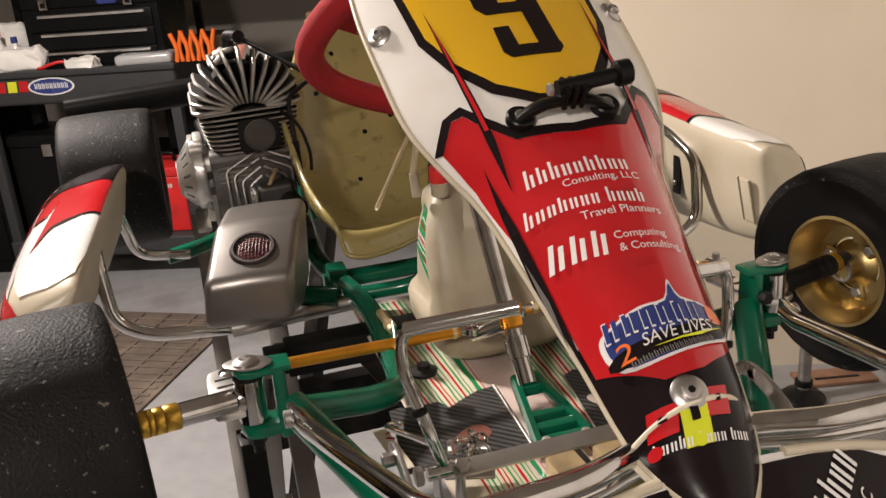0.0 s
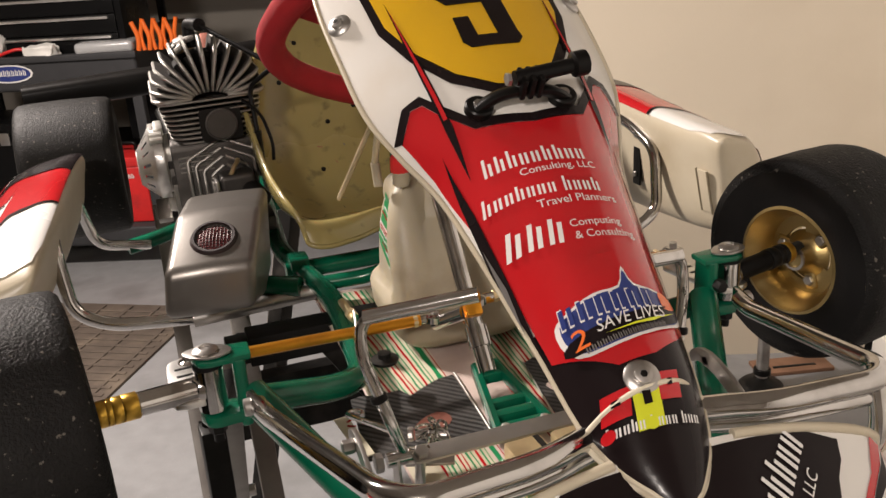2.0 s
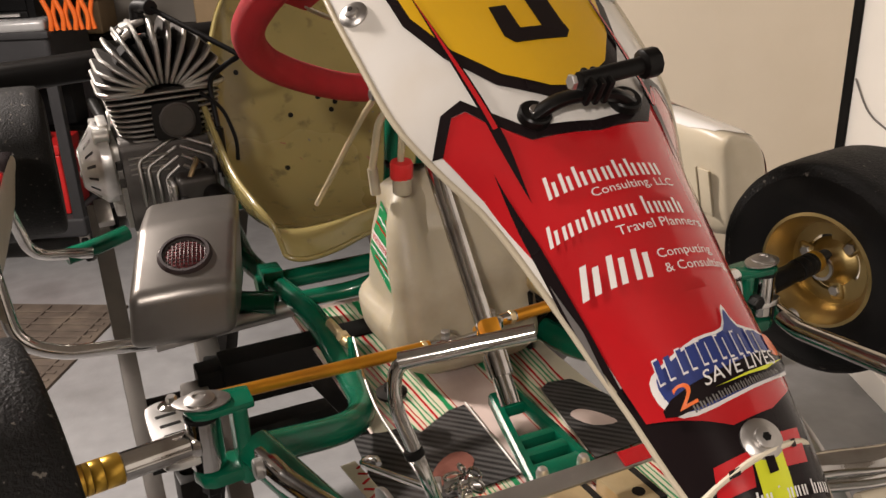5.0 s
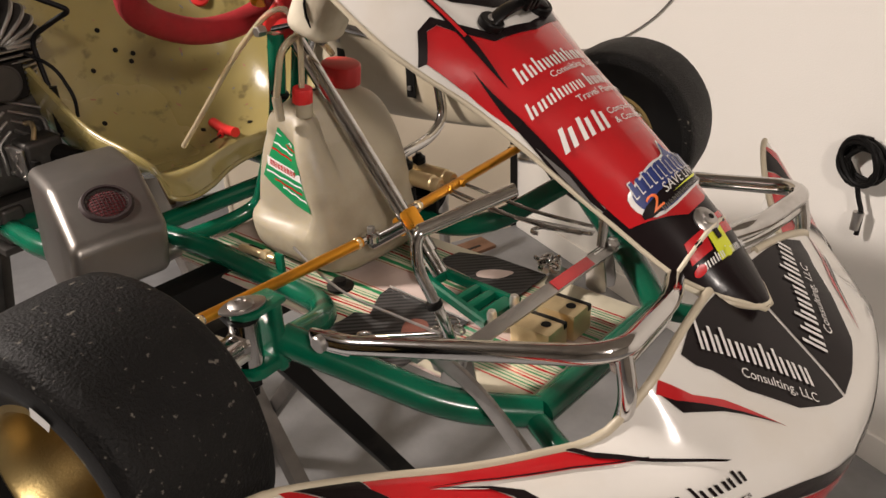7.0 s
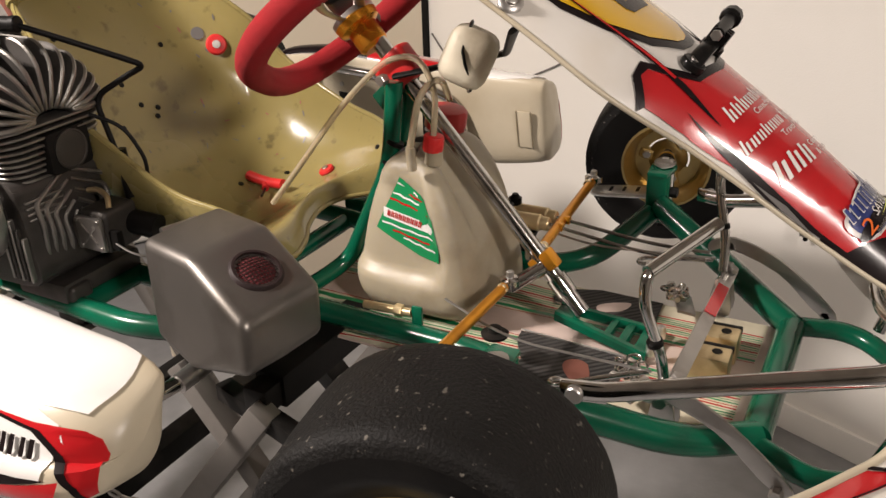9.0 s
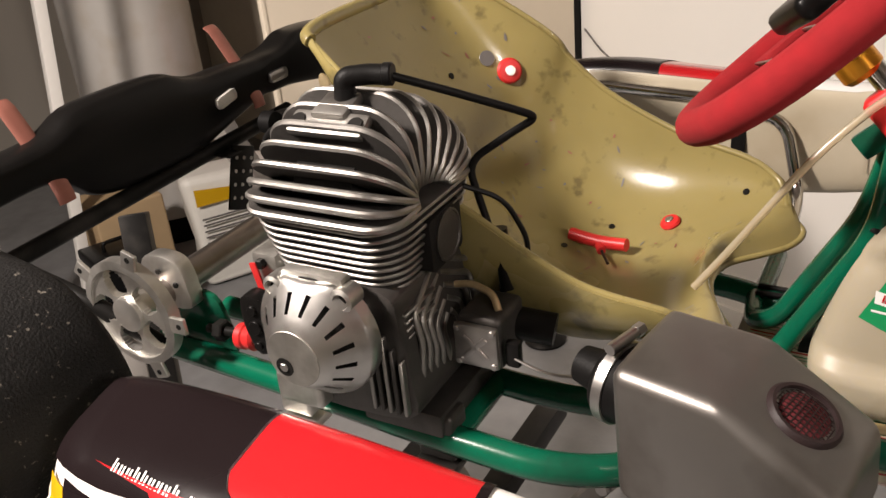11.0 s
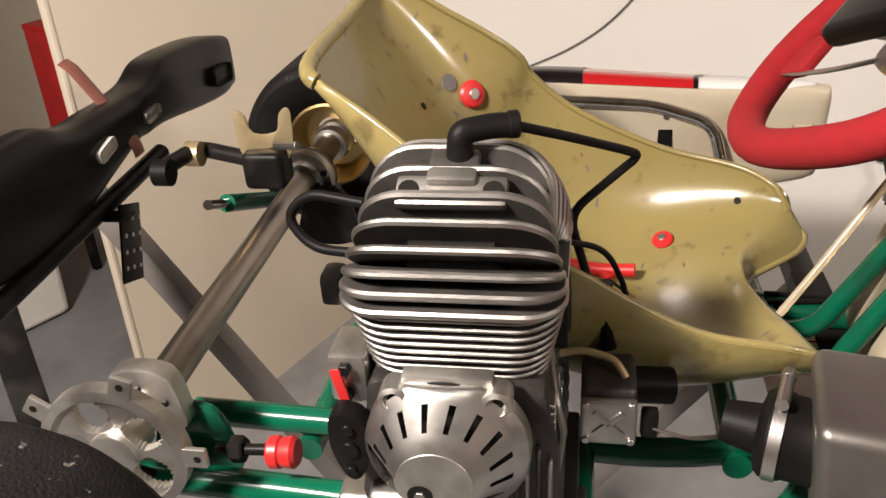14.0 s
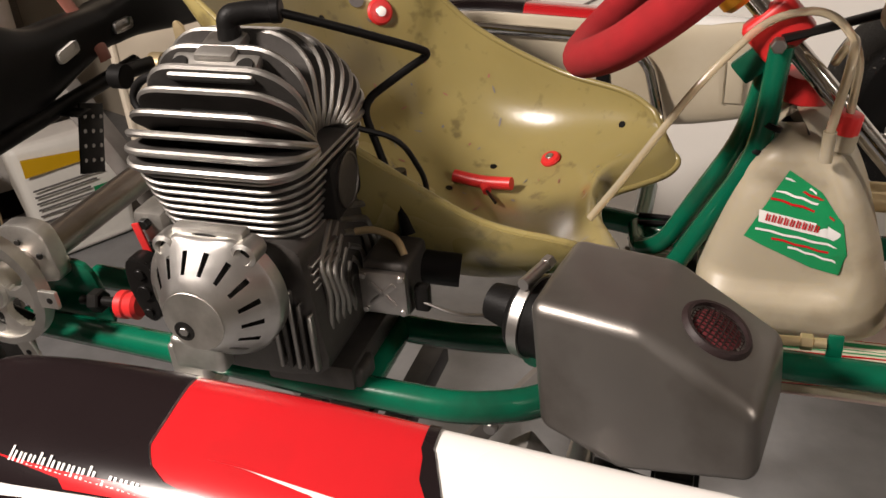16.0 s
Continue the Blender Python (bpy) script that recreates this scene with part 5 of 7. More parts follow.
part("red_tag", rbox((0.003, 0.009, 0.045), at(-0.318, EY + 0.098, 1.190, -12), 0.001), REDP, engine)
part("side_lug", rbox((0.05, 0.035, 0.05), at(-0.285, EY + 0.095, 1.195), 0.008), ALU, engine)
for dz in (0.015, -0.012):
    part("lug_bolt", disc((-0.31, EY + 0.095, 1.195 + dz), (-1, 0, 0), 0.006, 0.008, 6), BLACKST, engine)
part("decompressor", rbox((0.03, 0.02, 0.03), at(-0.25, EY + 0.115, 1.255), 0.006, 2), BLACKP, engine)
part("rear_wire", tube([(-0.20, EY + 0.095, 1.31), (-0.19, EY + 0.15, 1.315), (-0.19, EY + 0.175, 1.29), (-0.20, EY + 0.15, 1.262), (-0.21, EY + 0.09, 1.262)], 0.0048, 10, 0.03), RUBBER, engine, "looped black wire")
# carburettor
carb = part("carburettor", rbox((0.06, 0.05, 0.062), at(-0.225, 0.615, 1.125), 0.008, 3), CASE, engine, "dark diaphragm carburettor")
part("carb_plate", rbox((0.008, 0.05, 0.05), at(-0.26, 0.615, 1.125), 0.004, 2), STEEL, carb, "embossed square cover plate")
for a in (45, -45):
    part("carb_emboss", rbox((0.003, 0.036, 0.006), at(-0.2645, 0.615, 1.125, a), 0.001), STEEL, carb)
for dy in (-0.02, 0.02):
    for dz in (-0.02, 0.02):
        part("carb_screw", disc((-0.262, 0.615 + dy, 1.125 + dz), (-1, 0, 0), 0.0035, 0.004, 10), STEEL, carb)
part("carb_throat", tube([(-0.205, 0.60, 1.125), (-0.195, 0.555, 1.118)], 0.018, 20), BLACKP, carb)
part("carb_lever", rbox((0.012, 0.016, 0.03), at(-0.25, 0.578, 1.118), 0.004), BLACKP, carb)
part("carb_elbow", tube([(-0.215, 0.66, 1.165), (-0.215, 0.64, 1.170), (-0.225, 0.61, 1.168), (-0.235, 0.60, 1.155)], 0.004, 10, 0.012), BRASS, carb, "brown fuel pipe")
part("throttle_cable", tube([(-0.255, 0.575, 1.115), (-0.26, 0.54, 1.108), (-0.24, 0.50, 1.10)], 0.0016, 6, 0.02), STEEL, carb)
# mount block and clamp on the rails
mount = part("engine_mount", rbox((0.14, 0.10, 0.03), at(-0.235, 0.69, 1.042), 0.006), CASE, engine, "dark cast engine mount")
part("mount_clamp", rbox((0.036, 0.045, 0.06), at(-0.282, 0.655, 1.022), 0.007, 3), CASE, mount)
part("mount_clamp", rbox((0.036, 0.045, 0.05), at(-0.282, 0.845, 1.022), 0.007, 3), ALU, mount)
part("clamp_foot", rbox((0.05, 0.05, 0.012), at(-0.29, 0.845, 0.985), 0.003), ALU, mount)
part("clamp_foot", rbox((0.05, 0.05, 0.012), at(-0.288, 0.655, 0.985), 0.003), CASE, mount)

to_rear(engine)

# ---- airbox ----
AP = [V(p) for p in ((-0.290, 0.446, 1.164), (-0.311, 0.353, 1.164), (-0.338, 0.262, 1.118), (-0.346, 0.258, 1.058), (-0.322, 0.365, 1.026), (-0.299, 0.437, 1.042))]
AL = V((0.114, -0.020, 0.004))
bm = bmesh.new()
a = [bm.verts.new(p) for p in AP]
mid = [bm.verts.new(p + AL * 0.5 + V((0, 0, 0.002 if p.z > 1.1 else -0.002))) for p in AP]
b = [bm.verts.new(p + AL) for p in AP]
for u, w in ((a, mid), (mid, b)):
    for i in range(6):
        bm.faces.new((u[i], u[(i + 1) % 6], w[(i + 1) % 6], w[i]))
bm.faces.new(a[::-1])
bm.faces.new(b)
bmesh.ops.recalc_face_normals(bm, faces=bm.faces)
hard = [e for e in bm.edges if e.calc_face_angle(0) > 0.3]
bmesh.ops.bevel(bm, geom=hard, offset=0.012, segments=5, profile=0.5, affect="EDGES")
airbox = part("airbox", bm, AIRBOX, kart, "grey moulded intake airbox with a rust stained filter", 50)
fc = (AP[1] + AP[2] + AP[1] + AL + AP[2] + AL) / 4
fn = (AP[2] - AP[1]).cross(AL).normalized()
fn = fn if fn.z > 0 else -fn
fc -= fn * 0.0065
part("filter_ring", lathe([(0.026, -0.004), (0.031, -0.002), (0.031, 0.008), (0.028, 0.012), (0.025, 0.012), (0.025, 0.004)], frame_of(fn, fc), 36), mat("filter_rubber", (0.016, 0.007, 0.007), 0.6, 0, 0.3, 40, 0.2, 300), airbox)
part("filter_foam", lathe([(0.026, 0.004), (0.02, 0.009), (0.01, 0.011), (0.002, 0.0115)], frame_of(fn, fc), 28), mat("filter_foam_red", (0.085, 0.006, 0.009), 0.8, 0, 0.4, 200, 0.6, 500), airbox, "dark red mesh filter")
fm = frame_of(fn, fc)
FILTW = mat("filter_wire", (0.030, 0.016, 0.015), 0.45, 0.5)
for k in range(-5, 6):
    d = 0.0045 * k
    half = math.sqrt(max(0, 0.0265 ** 2 - d * d))
    for s in (0, 1):
        pts = [fm @ (V((d, t * half, 0.0125 - 0.006 * (t * t * half * half + d * d) / 0.0007)) if s == 0 else V((t * half, d, 0.0125 - 0.006 * (t * t * half * half + d * d) / 0.0007))) for t in (-1, -0.5, 0, 0.5, 1)]
        part("mesh_wire", tube(pts, 0.0006, 5), FILTW, airbox)
# rubber boot and hose clamp
boot_a, boot_b = (AP[0] + AP[5]) / 2 + AL * 0.55, V((-0.200, 0.53, 1.110))
bd = (boot_b - boot_a).normalized()
boot = part("intake_boot", lathe([(0.036, -0.006), (0.036, 0.016), (0.038, 0.020), (0.038, 0.034), (0.034, 0.039), (0.022, 0.042), (0.018, 0.07)], frame_of(bd, boot_a), 36), RUBBER, kart, "black rubber intake boot")
clampm = frame_of(bd, boot_a + bd * 0.021)
part("hose_clamp", lathe([(0.0382, 0), (0.0400, 0.0005), (0.0400, 0.0105), (0.0382, 0.011)], clampm, 40), STEEL, boot, "steel worm-drive hose clamp")
part("clamp_screw", tube([clampm @ V((0.02, 0.0445, 0.0055)), clampm @ V((-0.018, 0.0445, 0.0055))], 0.0055, 10), STEEL, boot)
part("clamp_screw", tube([clampm @ V((-0.018, 0.0445, 0.0055)), clampm @ V((-0.028, 0.0445, 0.0055))], 0.0065, 6), STEEL, boot)

# ---- side bars (chrome) ----
for sx in (-1, 1):
    hoop = [(sx * 0.30, 0.405, 0.99), (sx * 0.42, 0.400, 1.005), (sx * 0.466, 0.405, 1.03), (sx * 0.476, 0.43, 1.13), (sx * 0.477, 0.52, 1.160), (sx * 0.474, 0.74, 1.175 if sx > 0 else 1.148), (sx * 0.470, 0.775, 1.10), (sx * 0.45, 0.79, 1.0), (sx * 0.36, 0.80, 0.985)]
    bar = part("side_bar", tube(hoop, 0.0095, 14, 0.03), CHROME, kart, "bent chrome side bar")
    part("side_bar_socket", tube([(sx * 0.13, 0.40, 1.0), (sx * 0.31, 0.404, 0.99)], 0.0125, 14), GREEN if sx > 0 else STEEL, kart)
    for y in (0.50, 0.69):
        part("pod_bracket", rbox((0.004, 0.022, 0.12), at(sx * 0.484, y, 1.11), 0.001), BLACKST, bar)
        for z in (1.07, 1.14):
            part("bracket_bolt", disc((sx * 0.481, y, z), (-sx, 0, 0), 0.005, 0.004, 8), STEEL, bar)

# ---- front bumper (chrome) ----
low = [(-0.268, -0.075, 1.098), (-0.262, -0.10, 1.098), (-0.212, -0.325, 1.150), (-0.190, -0.348, 1.154), (-0.095, -0.340, 1.153), (-0.050, -0.318, 1.148), (0.0, -0.312, 1.147), (0.050, -0.318, 1.148), (0.095, -0.340, 1.153), (0.190, -0.348, 1.154), (0.212, -0.325, 1.150), (0.262, -0.10, 1.098), (0.268, -0.075, 1.098)]
bump = part("front_bumper", tube(low, 0.0095, 14, 0.05), CHROME, kart, "bent chrome front bumper tube")
for sx in (-1, 1):
    part("bumper_end", rbox((0.008, 0.045, 0.020), at(sx * 0.268, -0.082, 1.098, 0, 0, sx * -14), 0.003), CHROME, bump)
    part("bumper_bolt", disc((sx * 0.273, -0.076, 1.098), (sx, 0, 0), 0.0085, 0.008, 20), STEEL, bump)
    part("lower_tube", tube([(sx * 0.196, -0.345, 1.138), (sx * 0.092, -0.334, 1.134), (sx * 0.046, -0.312, 1.130), (0, -0.306, 1.129)], 0.0075, 12, 0.03), CHROME, bump)
    part("bumper_drop", tube([(sx * 0.190, -0.345, 1.152), (sx * 0.192, -0.355, 1.11), (sx * 0.17, -0.32, 0.99)], 0.008, 12, 0.03), CHROME, bump)
    side = part("bumper_plate", extrude_poly(smooth_poly([(-0.10, 1.05), (-0.125, 1.058), (-0.19, 1.035), (-0.235, 0.995), (-0.262, 0.978), (-0.268, 0.99), (-0.225, 1.03), (-0.18, 1.06), (-0.13, 1.075), (-0.10, 1.065)], 3), Matrix(((0, 0, 1, sx * 0.19), (1, 0, 0, 0), (0, 1, 0, 0), (0, 0, 0, 1))), 0.005, 0.001), STEEL, kart, "flat steel nose bracket")
    for p in ((-0.125, 1.062), (-0.255, 0.985)):
        part("plate_bolt", disc((sx * 0.19, p[0], p[1]), (sx, 0, 0), 0.007, 0.012, 6), STEEL, side)

# ---- number panel (front fairing) ----
# rows: distance along, y, z of the middle, half width, how far the edges fall back
FAIR = [
    (0.055, -0.396, 1.128, 0.006, 0.002), (0.070, -0.384, 1.140, 0.021, 0.008), (0.095, -0.365, 1.158, 0.039, 0.020), (0.135, -0.335, 1.186, 0.053, 0.036),
    (0.220, -0.268, 1.240, 0.066, 0.048), (0.300, -0.203, 1.290, 0.079, 0.052), (0.370, -0.145, 1.330, 0.094, 0.052), (0.420, -0.102, 1.358, 0.116, 0.050),
    (0.470, -0.060, 1.384, 0.133, 0.046), (0.540, 0.000, 1.420, 0.140, 0.040), (0.620, 0.068, 1.462, 0.143, 0.038), (0.700, 0.136, 1.503, 0.138, 0.038),
]


def fair_at(a, s):
    """A point of the number panel. a: across, in metres; s: along, from its tip."""
    y, z, w, fall = curve_at(FAIR, s)
    q = a / w
    drop = fall * (0.6 * q * q + 0.4 * abs(q) ** 4)
    lean = 0.014 * max(0.0, (0.20 - s) / 0.145) ** 1.5
    return (a * (1 - 0.03 * q * q) - lean, y + 0.55 * drop, z - 0.85 * drop)


def fair_q(q, s):
    return fair_at(q * curve_at(FAIR, s)[2], s)


panel = part("number_panel", shell(fair_q, 36, 60, -1, 1, 0.055, 0.70, 0.004), WHITEP, kart, "white moulded front number panel with red, yellow and black livery", 60)
edge = [V(fair_q(-1, 0.055 + 0.645 * k / 40)) for k in range(41)] + [V(fair_q(1, 0.70 - 0.645 * k / 40)) for k in range(41)]
part("panel_rim", tube(edge, 0.0028, 8, ring=True), AGEDP, panel, "", 80)


def half_w(s):
    return float(curve_at(FAIR, s)[2])


def band(s0, s1, margin=0.003, n=14):
    left = [(-half_w(s0 + (s1 - s0) * k / n) + margin, s0 + (s1 - s0) * k / n) for k in range(n + 1)]
    return left + [(-a, s) for a, s in reversed(left)]


FL = 0.0006
decal("black_tip", band(0.0555, 0.215, 0.001, 24), fair_at, D_BLACK, panel, FL * 2, (0.004, 0.008))
# red field with pointed shoulders
red = [(-half_w(0.19) + 0.004, 0.187), (-half_w(0.25) + 0.005, 0.25), (-half_w(0.32) + 0.005, 0.32), (-half_w(0.38) + 0.005, 0.38), (-half_w(0.42) + 0.006, 0.424), (-0.0965, 0.447), (-0.086, 0.446), (-0.0757, 0.429), (-0.052, 0.400), (0.0, 0.392)]
red = red + [(-a, s) for a, s in reversed(red[:-1])]
red += [(0.035, 0.172), (0.0092, 0.1617), (-0.0208, 0.160)]
decal("red_field", red, fair_at, D_RED, panel, FL * 3, (0.006, 0.010))
for sx in (-1, 1):
    # black outline of the shoulders
    out = [(sx * 0.1165, 0.4275), (sx * 0.103, 0.453), (sx * 0.086, 0.457), (sx * 0.073, 0.439), (sx * 0.050, 0.410), (sx * 0.0, 0.402), (sx * 0.0, 0.392), (sx * 0.052, 0.400), (sx * 0.0757, 0.429), (sx * 0.086, 0.446), (sx * 0.0965, 0.447), (sx * 0.1095, 0.424)]
    decal("black_outline", out, fair_at, D_BLACK, panel, FL * 4, (0.006, 0.01))
    # long tapering stripes
    decal("black_stripe", [(sx * 0.083, 0.590), (sx * 0.081, 0.52), (sx * 0.079, 0.47), (sx * 0.075, 0.41), (sx * 0.068, 0.356), (sx * 0.068, 0.41), (sx * 0.073, 0.48)], fair_at, D_BLACK, panel, FL * 5, (0.006, 0.01))
    decal("red_stripe", [(sx * 0.0822, 0.58), (sx * 0.0795, 0.52), (sx * 0.0772, 0.47), (sx * 0.0735, 0.42), (sx * 0.070, 0.42), (sx * 0.0745, 0.48)], fair_at, D_RED, panel, FL * 6, (0.006, 0.01))
    decal("black_stripe", [(sx * 0.083, 0.392), (sx * 0.080, 0.345), (sx * 0.074, 0.28), (sx * 0.060, 0.195), (sx * 0.0655, 0.26), (sx * 0.073, 0.33)], fair_at, D_BLACK, panel, FL * 5, (0.006, 0.01))
    decal("grey_stripe", [(sx * 0.0745, 0.30), (sx * 0.0705, 0.26), (sx * 0.065, 0.22), (sx * 0.0675, 0.26)], fair_at, D_GREY, panel, FL * 6, (0.006, 0.01))
# yellow number field with a black border
yel = [(0.0, 0.442), (0.016, 0.445), (0.048, 0.468), (0.074, 0.507), (0.091, 0.555), (0.096, 0.628), (0.094, 0.69)]
bor = [(0.0, 0.431), (0.0215, 0.4335), (0.056, 0.459), (0.082, 0.501), (0.099, 0.55), (0.104, 0.63), (0.102, 0.695)]
decal("number_border", bor + [(-a, s) for a, s in reversed(bor[1:])], fair_at, D_BLACK, panel, FL * 2, (0.02, 0.02))
decal("number_field", yel + [(-a, s) for a, s in reversed(yel[1:])], fair_at, D_YEL, panel, FL * 3, (0.02, 0.02))
# the number: upright bar, bowl and hook
for blk in ([(0.010, 0.507), (0.032, 0.507), (0.034, 0.66), (0.012, 0.66)], [(-0.022, 0.498), (0.026, 0.498), (0.033, 0.507), (0.033, 0.515), (0.010, 0.515), (-0.010, 0.515), (-0.010, 0.545), (-0.026, 0.545), (-0.028, 0.507)], [(-0.026, 0.565), (0.012, 0.565), (0.012, 0.582), (-0.008, 0.582), (-0.008, 0.645), (0.012, 0.645), (0.012, 0.662), (-0.026, 0.662), (-0.034, 0.65), (-0.034, 0.577)]):
    decal("race_number", blk, fair_at, D_BLACK, panel, FL * 4, (0.02, 0.02), "black race number nine")
# sponsor lettering: names as plain bars, plain words in letters
bars_on("name_bar", (-0.0587, 0.3505), 0.0178, [1, 0.9, 1, 0.65, 0.65, 0.9, 0.9, 0.65, 0.65], fair_at, D_WHITE, panel, FL * 6, -4.9)
word_on("sponsor_word", "Consulting, LLC", (-0.0341, 0.3375), 0.0102, fair_at, D_WHITE, panel, FL * 6, -3.7)
bars_on("name_bar", (-0.0681, 0.3195), 0.0152, [1, 0.65, 0.65, 0.9, 0.65, 0.65, 0.65, 0, 1, 0.65, 0.65, 0.9], fair_at, D_WHITE, panel, FL * 6, -7)
word_on("sponsor_word", "Travel Planners", (-0.0313, 0.3025), 0.0108, fair_at, D_WHITE, panel, FL * 6, -5)
bars_on("name_bar", (-0.0633, 0.2750), 0.0275, [0.8, 0.8, 0.8], fair_at, D_WHITE, panel, FL * 6, -12)
word_on("sponsor_word", "Computing", (-0.0149, 0.2773), 0.0098, fair_at, D_WHITE, panel, FL * 6, -4)
word_on("sponsor_word", "& Consulting", (-0.0145, 0.2660), 0.0098, fair_at, D_WHITE, panel, FL * 6, -4)
# charity sticker: white edge, blue oval, red and silver words
stk = smooth_poly([(-0.050, 0.2065), (-0.040, 0.2130), (-0.020, 0.2185), (0.000, 0.2195), (0.009, 0.2350), (0.013, 0.2195), (0.034, 0.2110), (0.045, 0.1970), (0.040, 0.1830), (0.0, 0.1760), (-0.036, 0.1740), (-0.048, 0.1860)], 3)
decal("charity_sticker", stk, fair_at, D_WHITE, panel, FL * 7, (0.02, 0.02), "white edged oval charity sticker in blue and red")
stk2 = [(-0.003 + (a + 0.003) * 0.93, 0.197 + (s - 0.197) * 0.90) for a, s in stk]
decal("sticker_blue", stk2, fair_at, D_BLUE, panel, FL * 8, (0.02, 0.02))
decal("sticker_low", smooth_poly([(-0.044, 0.179), (-0.044, 0.1905), (0.0, 0.1955), (0.041, 0.1985), (0.036, 0.185), (0.0, 0.1785)], 3), fair_at, D_BLACK, panel, FL * 9, (0.02, 0.02))
decal("sticker_orange", smooth_poly([(0.030, 0.196), (0.042, 0.198), (0.038, 0.208), (0.030, 0.210)], 3), fair_at, D_ORANGE, panel, FL * 9, (0.02, 0.02))
bars_on("sticker_bar", (-0.046, 0.2005), 0.0215, [0.8] * 6, fair_at, D_WHITE, panel, FL * 10, -3, 0.10)
bars_on("sticker_bar", (-0.0453, 0.2018), 0.0214, [0.68] * 6, fair_at, D_BLUE, panel, FL * 11, -3, 0.26)
word_on("sticker_word", "2", (-0.043, 0.181), 0.022, fair_at, D_ORANGE, panel, FL * 11, 0, label="orange numeral two")
word_on("sticker_word", "SAVE LIVES", (-0.027, 0.1875), 0.0138, fair_at, D_WHITE, panel, FL * 11, 1, wide=0.80, shear=0.2)
bars_on("sticker_bar", (-0.036, 0.1755), 0.0065, [0.8] * 17, fair_at, D_GREY, panel, FL * 11, 4)
decal("sticker_lime", [(-0.022, 0.1845), (0.015, 0.1855), (0.038, 0.193), (0.015, 0.188)], fair_at, D_LIME, panel, FL * 11, (0.02, 0))
# track logo: red, lime and red blocks, and a row of bars under it
for k, (m, w, s0, s1) in enumerate(((D_RED, 0.020, 0.1235, 0.1425), (D_LIME, 0.020, 0.110, 0.1455), (D_RED, 0.018, 0.1265, 0.1465))):
    x0 = (-0.0385, -0.0180, 0.0025)[k]
    decal("logo_block", [(x0 - 0.003, s0), (x0 + w - 0.004, s0 - 0.001), (x0 + w, s1), (x0, s1)], fair_at, m, panel, FL * 5, (0.005, 0.008))
    decal("logo_gap", [(x0 + 0.005, s0 + (s1 - s0) * 0.45), (x0 + w - 0.009, s0 + (s1 - s0) * 0.45), (x0 + w - 0.008, s1 - 0.006), (x0 + 0.006, s1 - 0.006)], fair_at, D_BLACK, panel, FL * 7, (0.005, 0.008))
bars_on("logo_bar", (-0.040, 0.1130), 0.0092, [0.9, 0.65, 0.65, 0.9, 0.65, 0, 0.9, 0.65, 0.65, 0.65, 0, 0.9, 0.65, 0.65], fair_at, D_WHITE, panel, FL * 6, -6)
for x, y in ((-0.0385, 0.1155), (-0.011, 0.1128)):
    decal("logo_dot", [(x + 0.0045 * math.cos(t), y + 0.0045 * math.sin(t)) for t in [i * 0.52 for i in range(12)]], fair_at, D_RED if x < -0.03 else D_LIME, panel, FL * 7, (0, 0))
# bolts with big washers


def panel_bolt(a, s, r):
    e = 1e-3
    p = V(fair_at(a, s))
    n = (V(fair_at(a + e, s)) - V(fair_at(a - e, s))).cross(V(fair_at(a, s + e)) - V(fair_at(a, s - e))).normalized()
    w = part("washer", lathe([(r, 0), (r * 1.02, 0.002), (r * 0.85, 0.004), (r * 0.5, 0.005)], frame_of(n, p), 32), STEEL, panel, "large steel washer")
    part("bolt_head", lathe([(r * 0.5, 0.004), (r * 0.5, 0.008), (r * 0.3, 0.009)], frame_of(n, p), 20), STEEL, panel)
    part("bolt_socket", disc(p + n * 0.0085, n, r * 0.22, 0.001, 6), BLACKST, panel)


panel_bolt(-0.0084, 0.1458, 0.0135)
panel_bolt(-0.129, 0.588, 0.0125)
panel_bolt(0.129, 0.588, 0.0125)
# pale cord round the tip
CORD = [fair_q(-1.04, 0.128), fair_at(-0.038, 0.1335), fair_at(-0.015, 0.138), fair_at(0.02, 0.139), fair_q(1.04, 0.133)]
part("cord", tube([V(p) + V((0, -0.003, 0.004)) for p in CORD], 0.0022, 8, 0.02), CREAMFOAM, panel, "pale elastic cord")
part("cord", tube([V(fair_q(-1.05, 0.128)), V(fair_q(-1.06, 0.095)), V(fair_q(-1.1, 0.065)), V(fair_at(0, 0.053)), V(fair_q(1.1, 0.065)), V(fair_q(1.06, 0.095)), V(fair_q(1.05, 0.133))], 0.0035, 8, 0.02), CREAMFOAM, panel, "pale elastic cord")

# action camera mount on the panel
mc0, mn = V(fair_at(-0.004, 0.4165)), V((0, -0.53, 0.85))
cm_ob = part("camera_mount", tube([V(fair_at(-0.046, 0.4165)) + mn * 0.004, mc0 + V((-0.026, 0, 0)) + mn * 0.013, mc0 + mn * 0.016, mc0 + V((0.024, 0, 0)) + mn * 0.013, V(fair_at(0.038, 0.4165)) + mn * 0.004], 0.0105, 12, 0.02, flat=0.55), BLACKP, kart, "black action camera clamp mount")
for a in (-0.0445, 0.0366):
    part("mount_foot", disc(V(fair_at(a, 0.4165)) + mn * 0.001, mn, 0.013, 0.009, 24), BLACKP, cm_ob)
    part("mount_screw", disc(V(fair_at(a, 0.4165)) + mn * 0.010, mn, 0.0055, 0.002, 16), STEEL, cm_ob)
for k in (-1, 0, 1):
    part("mount_prong", rbox((0.0050, 0.02, 0.022), Matrix.Translation(mc0 + V((0.002 + 0.008 * k, -0.002, 0)) + mn * 0.024) @ Matrix.Rotation(radians(32), 4, "X"), 0.002), BLACKP, cm_ob)
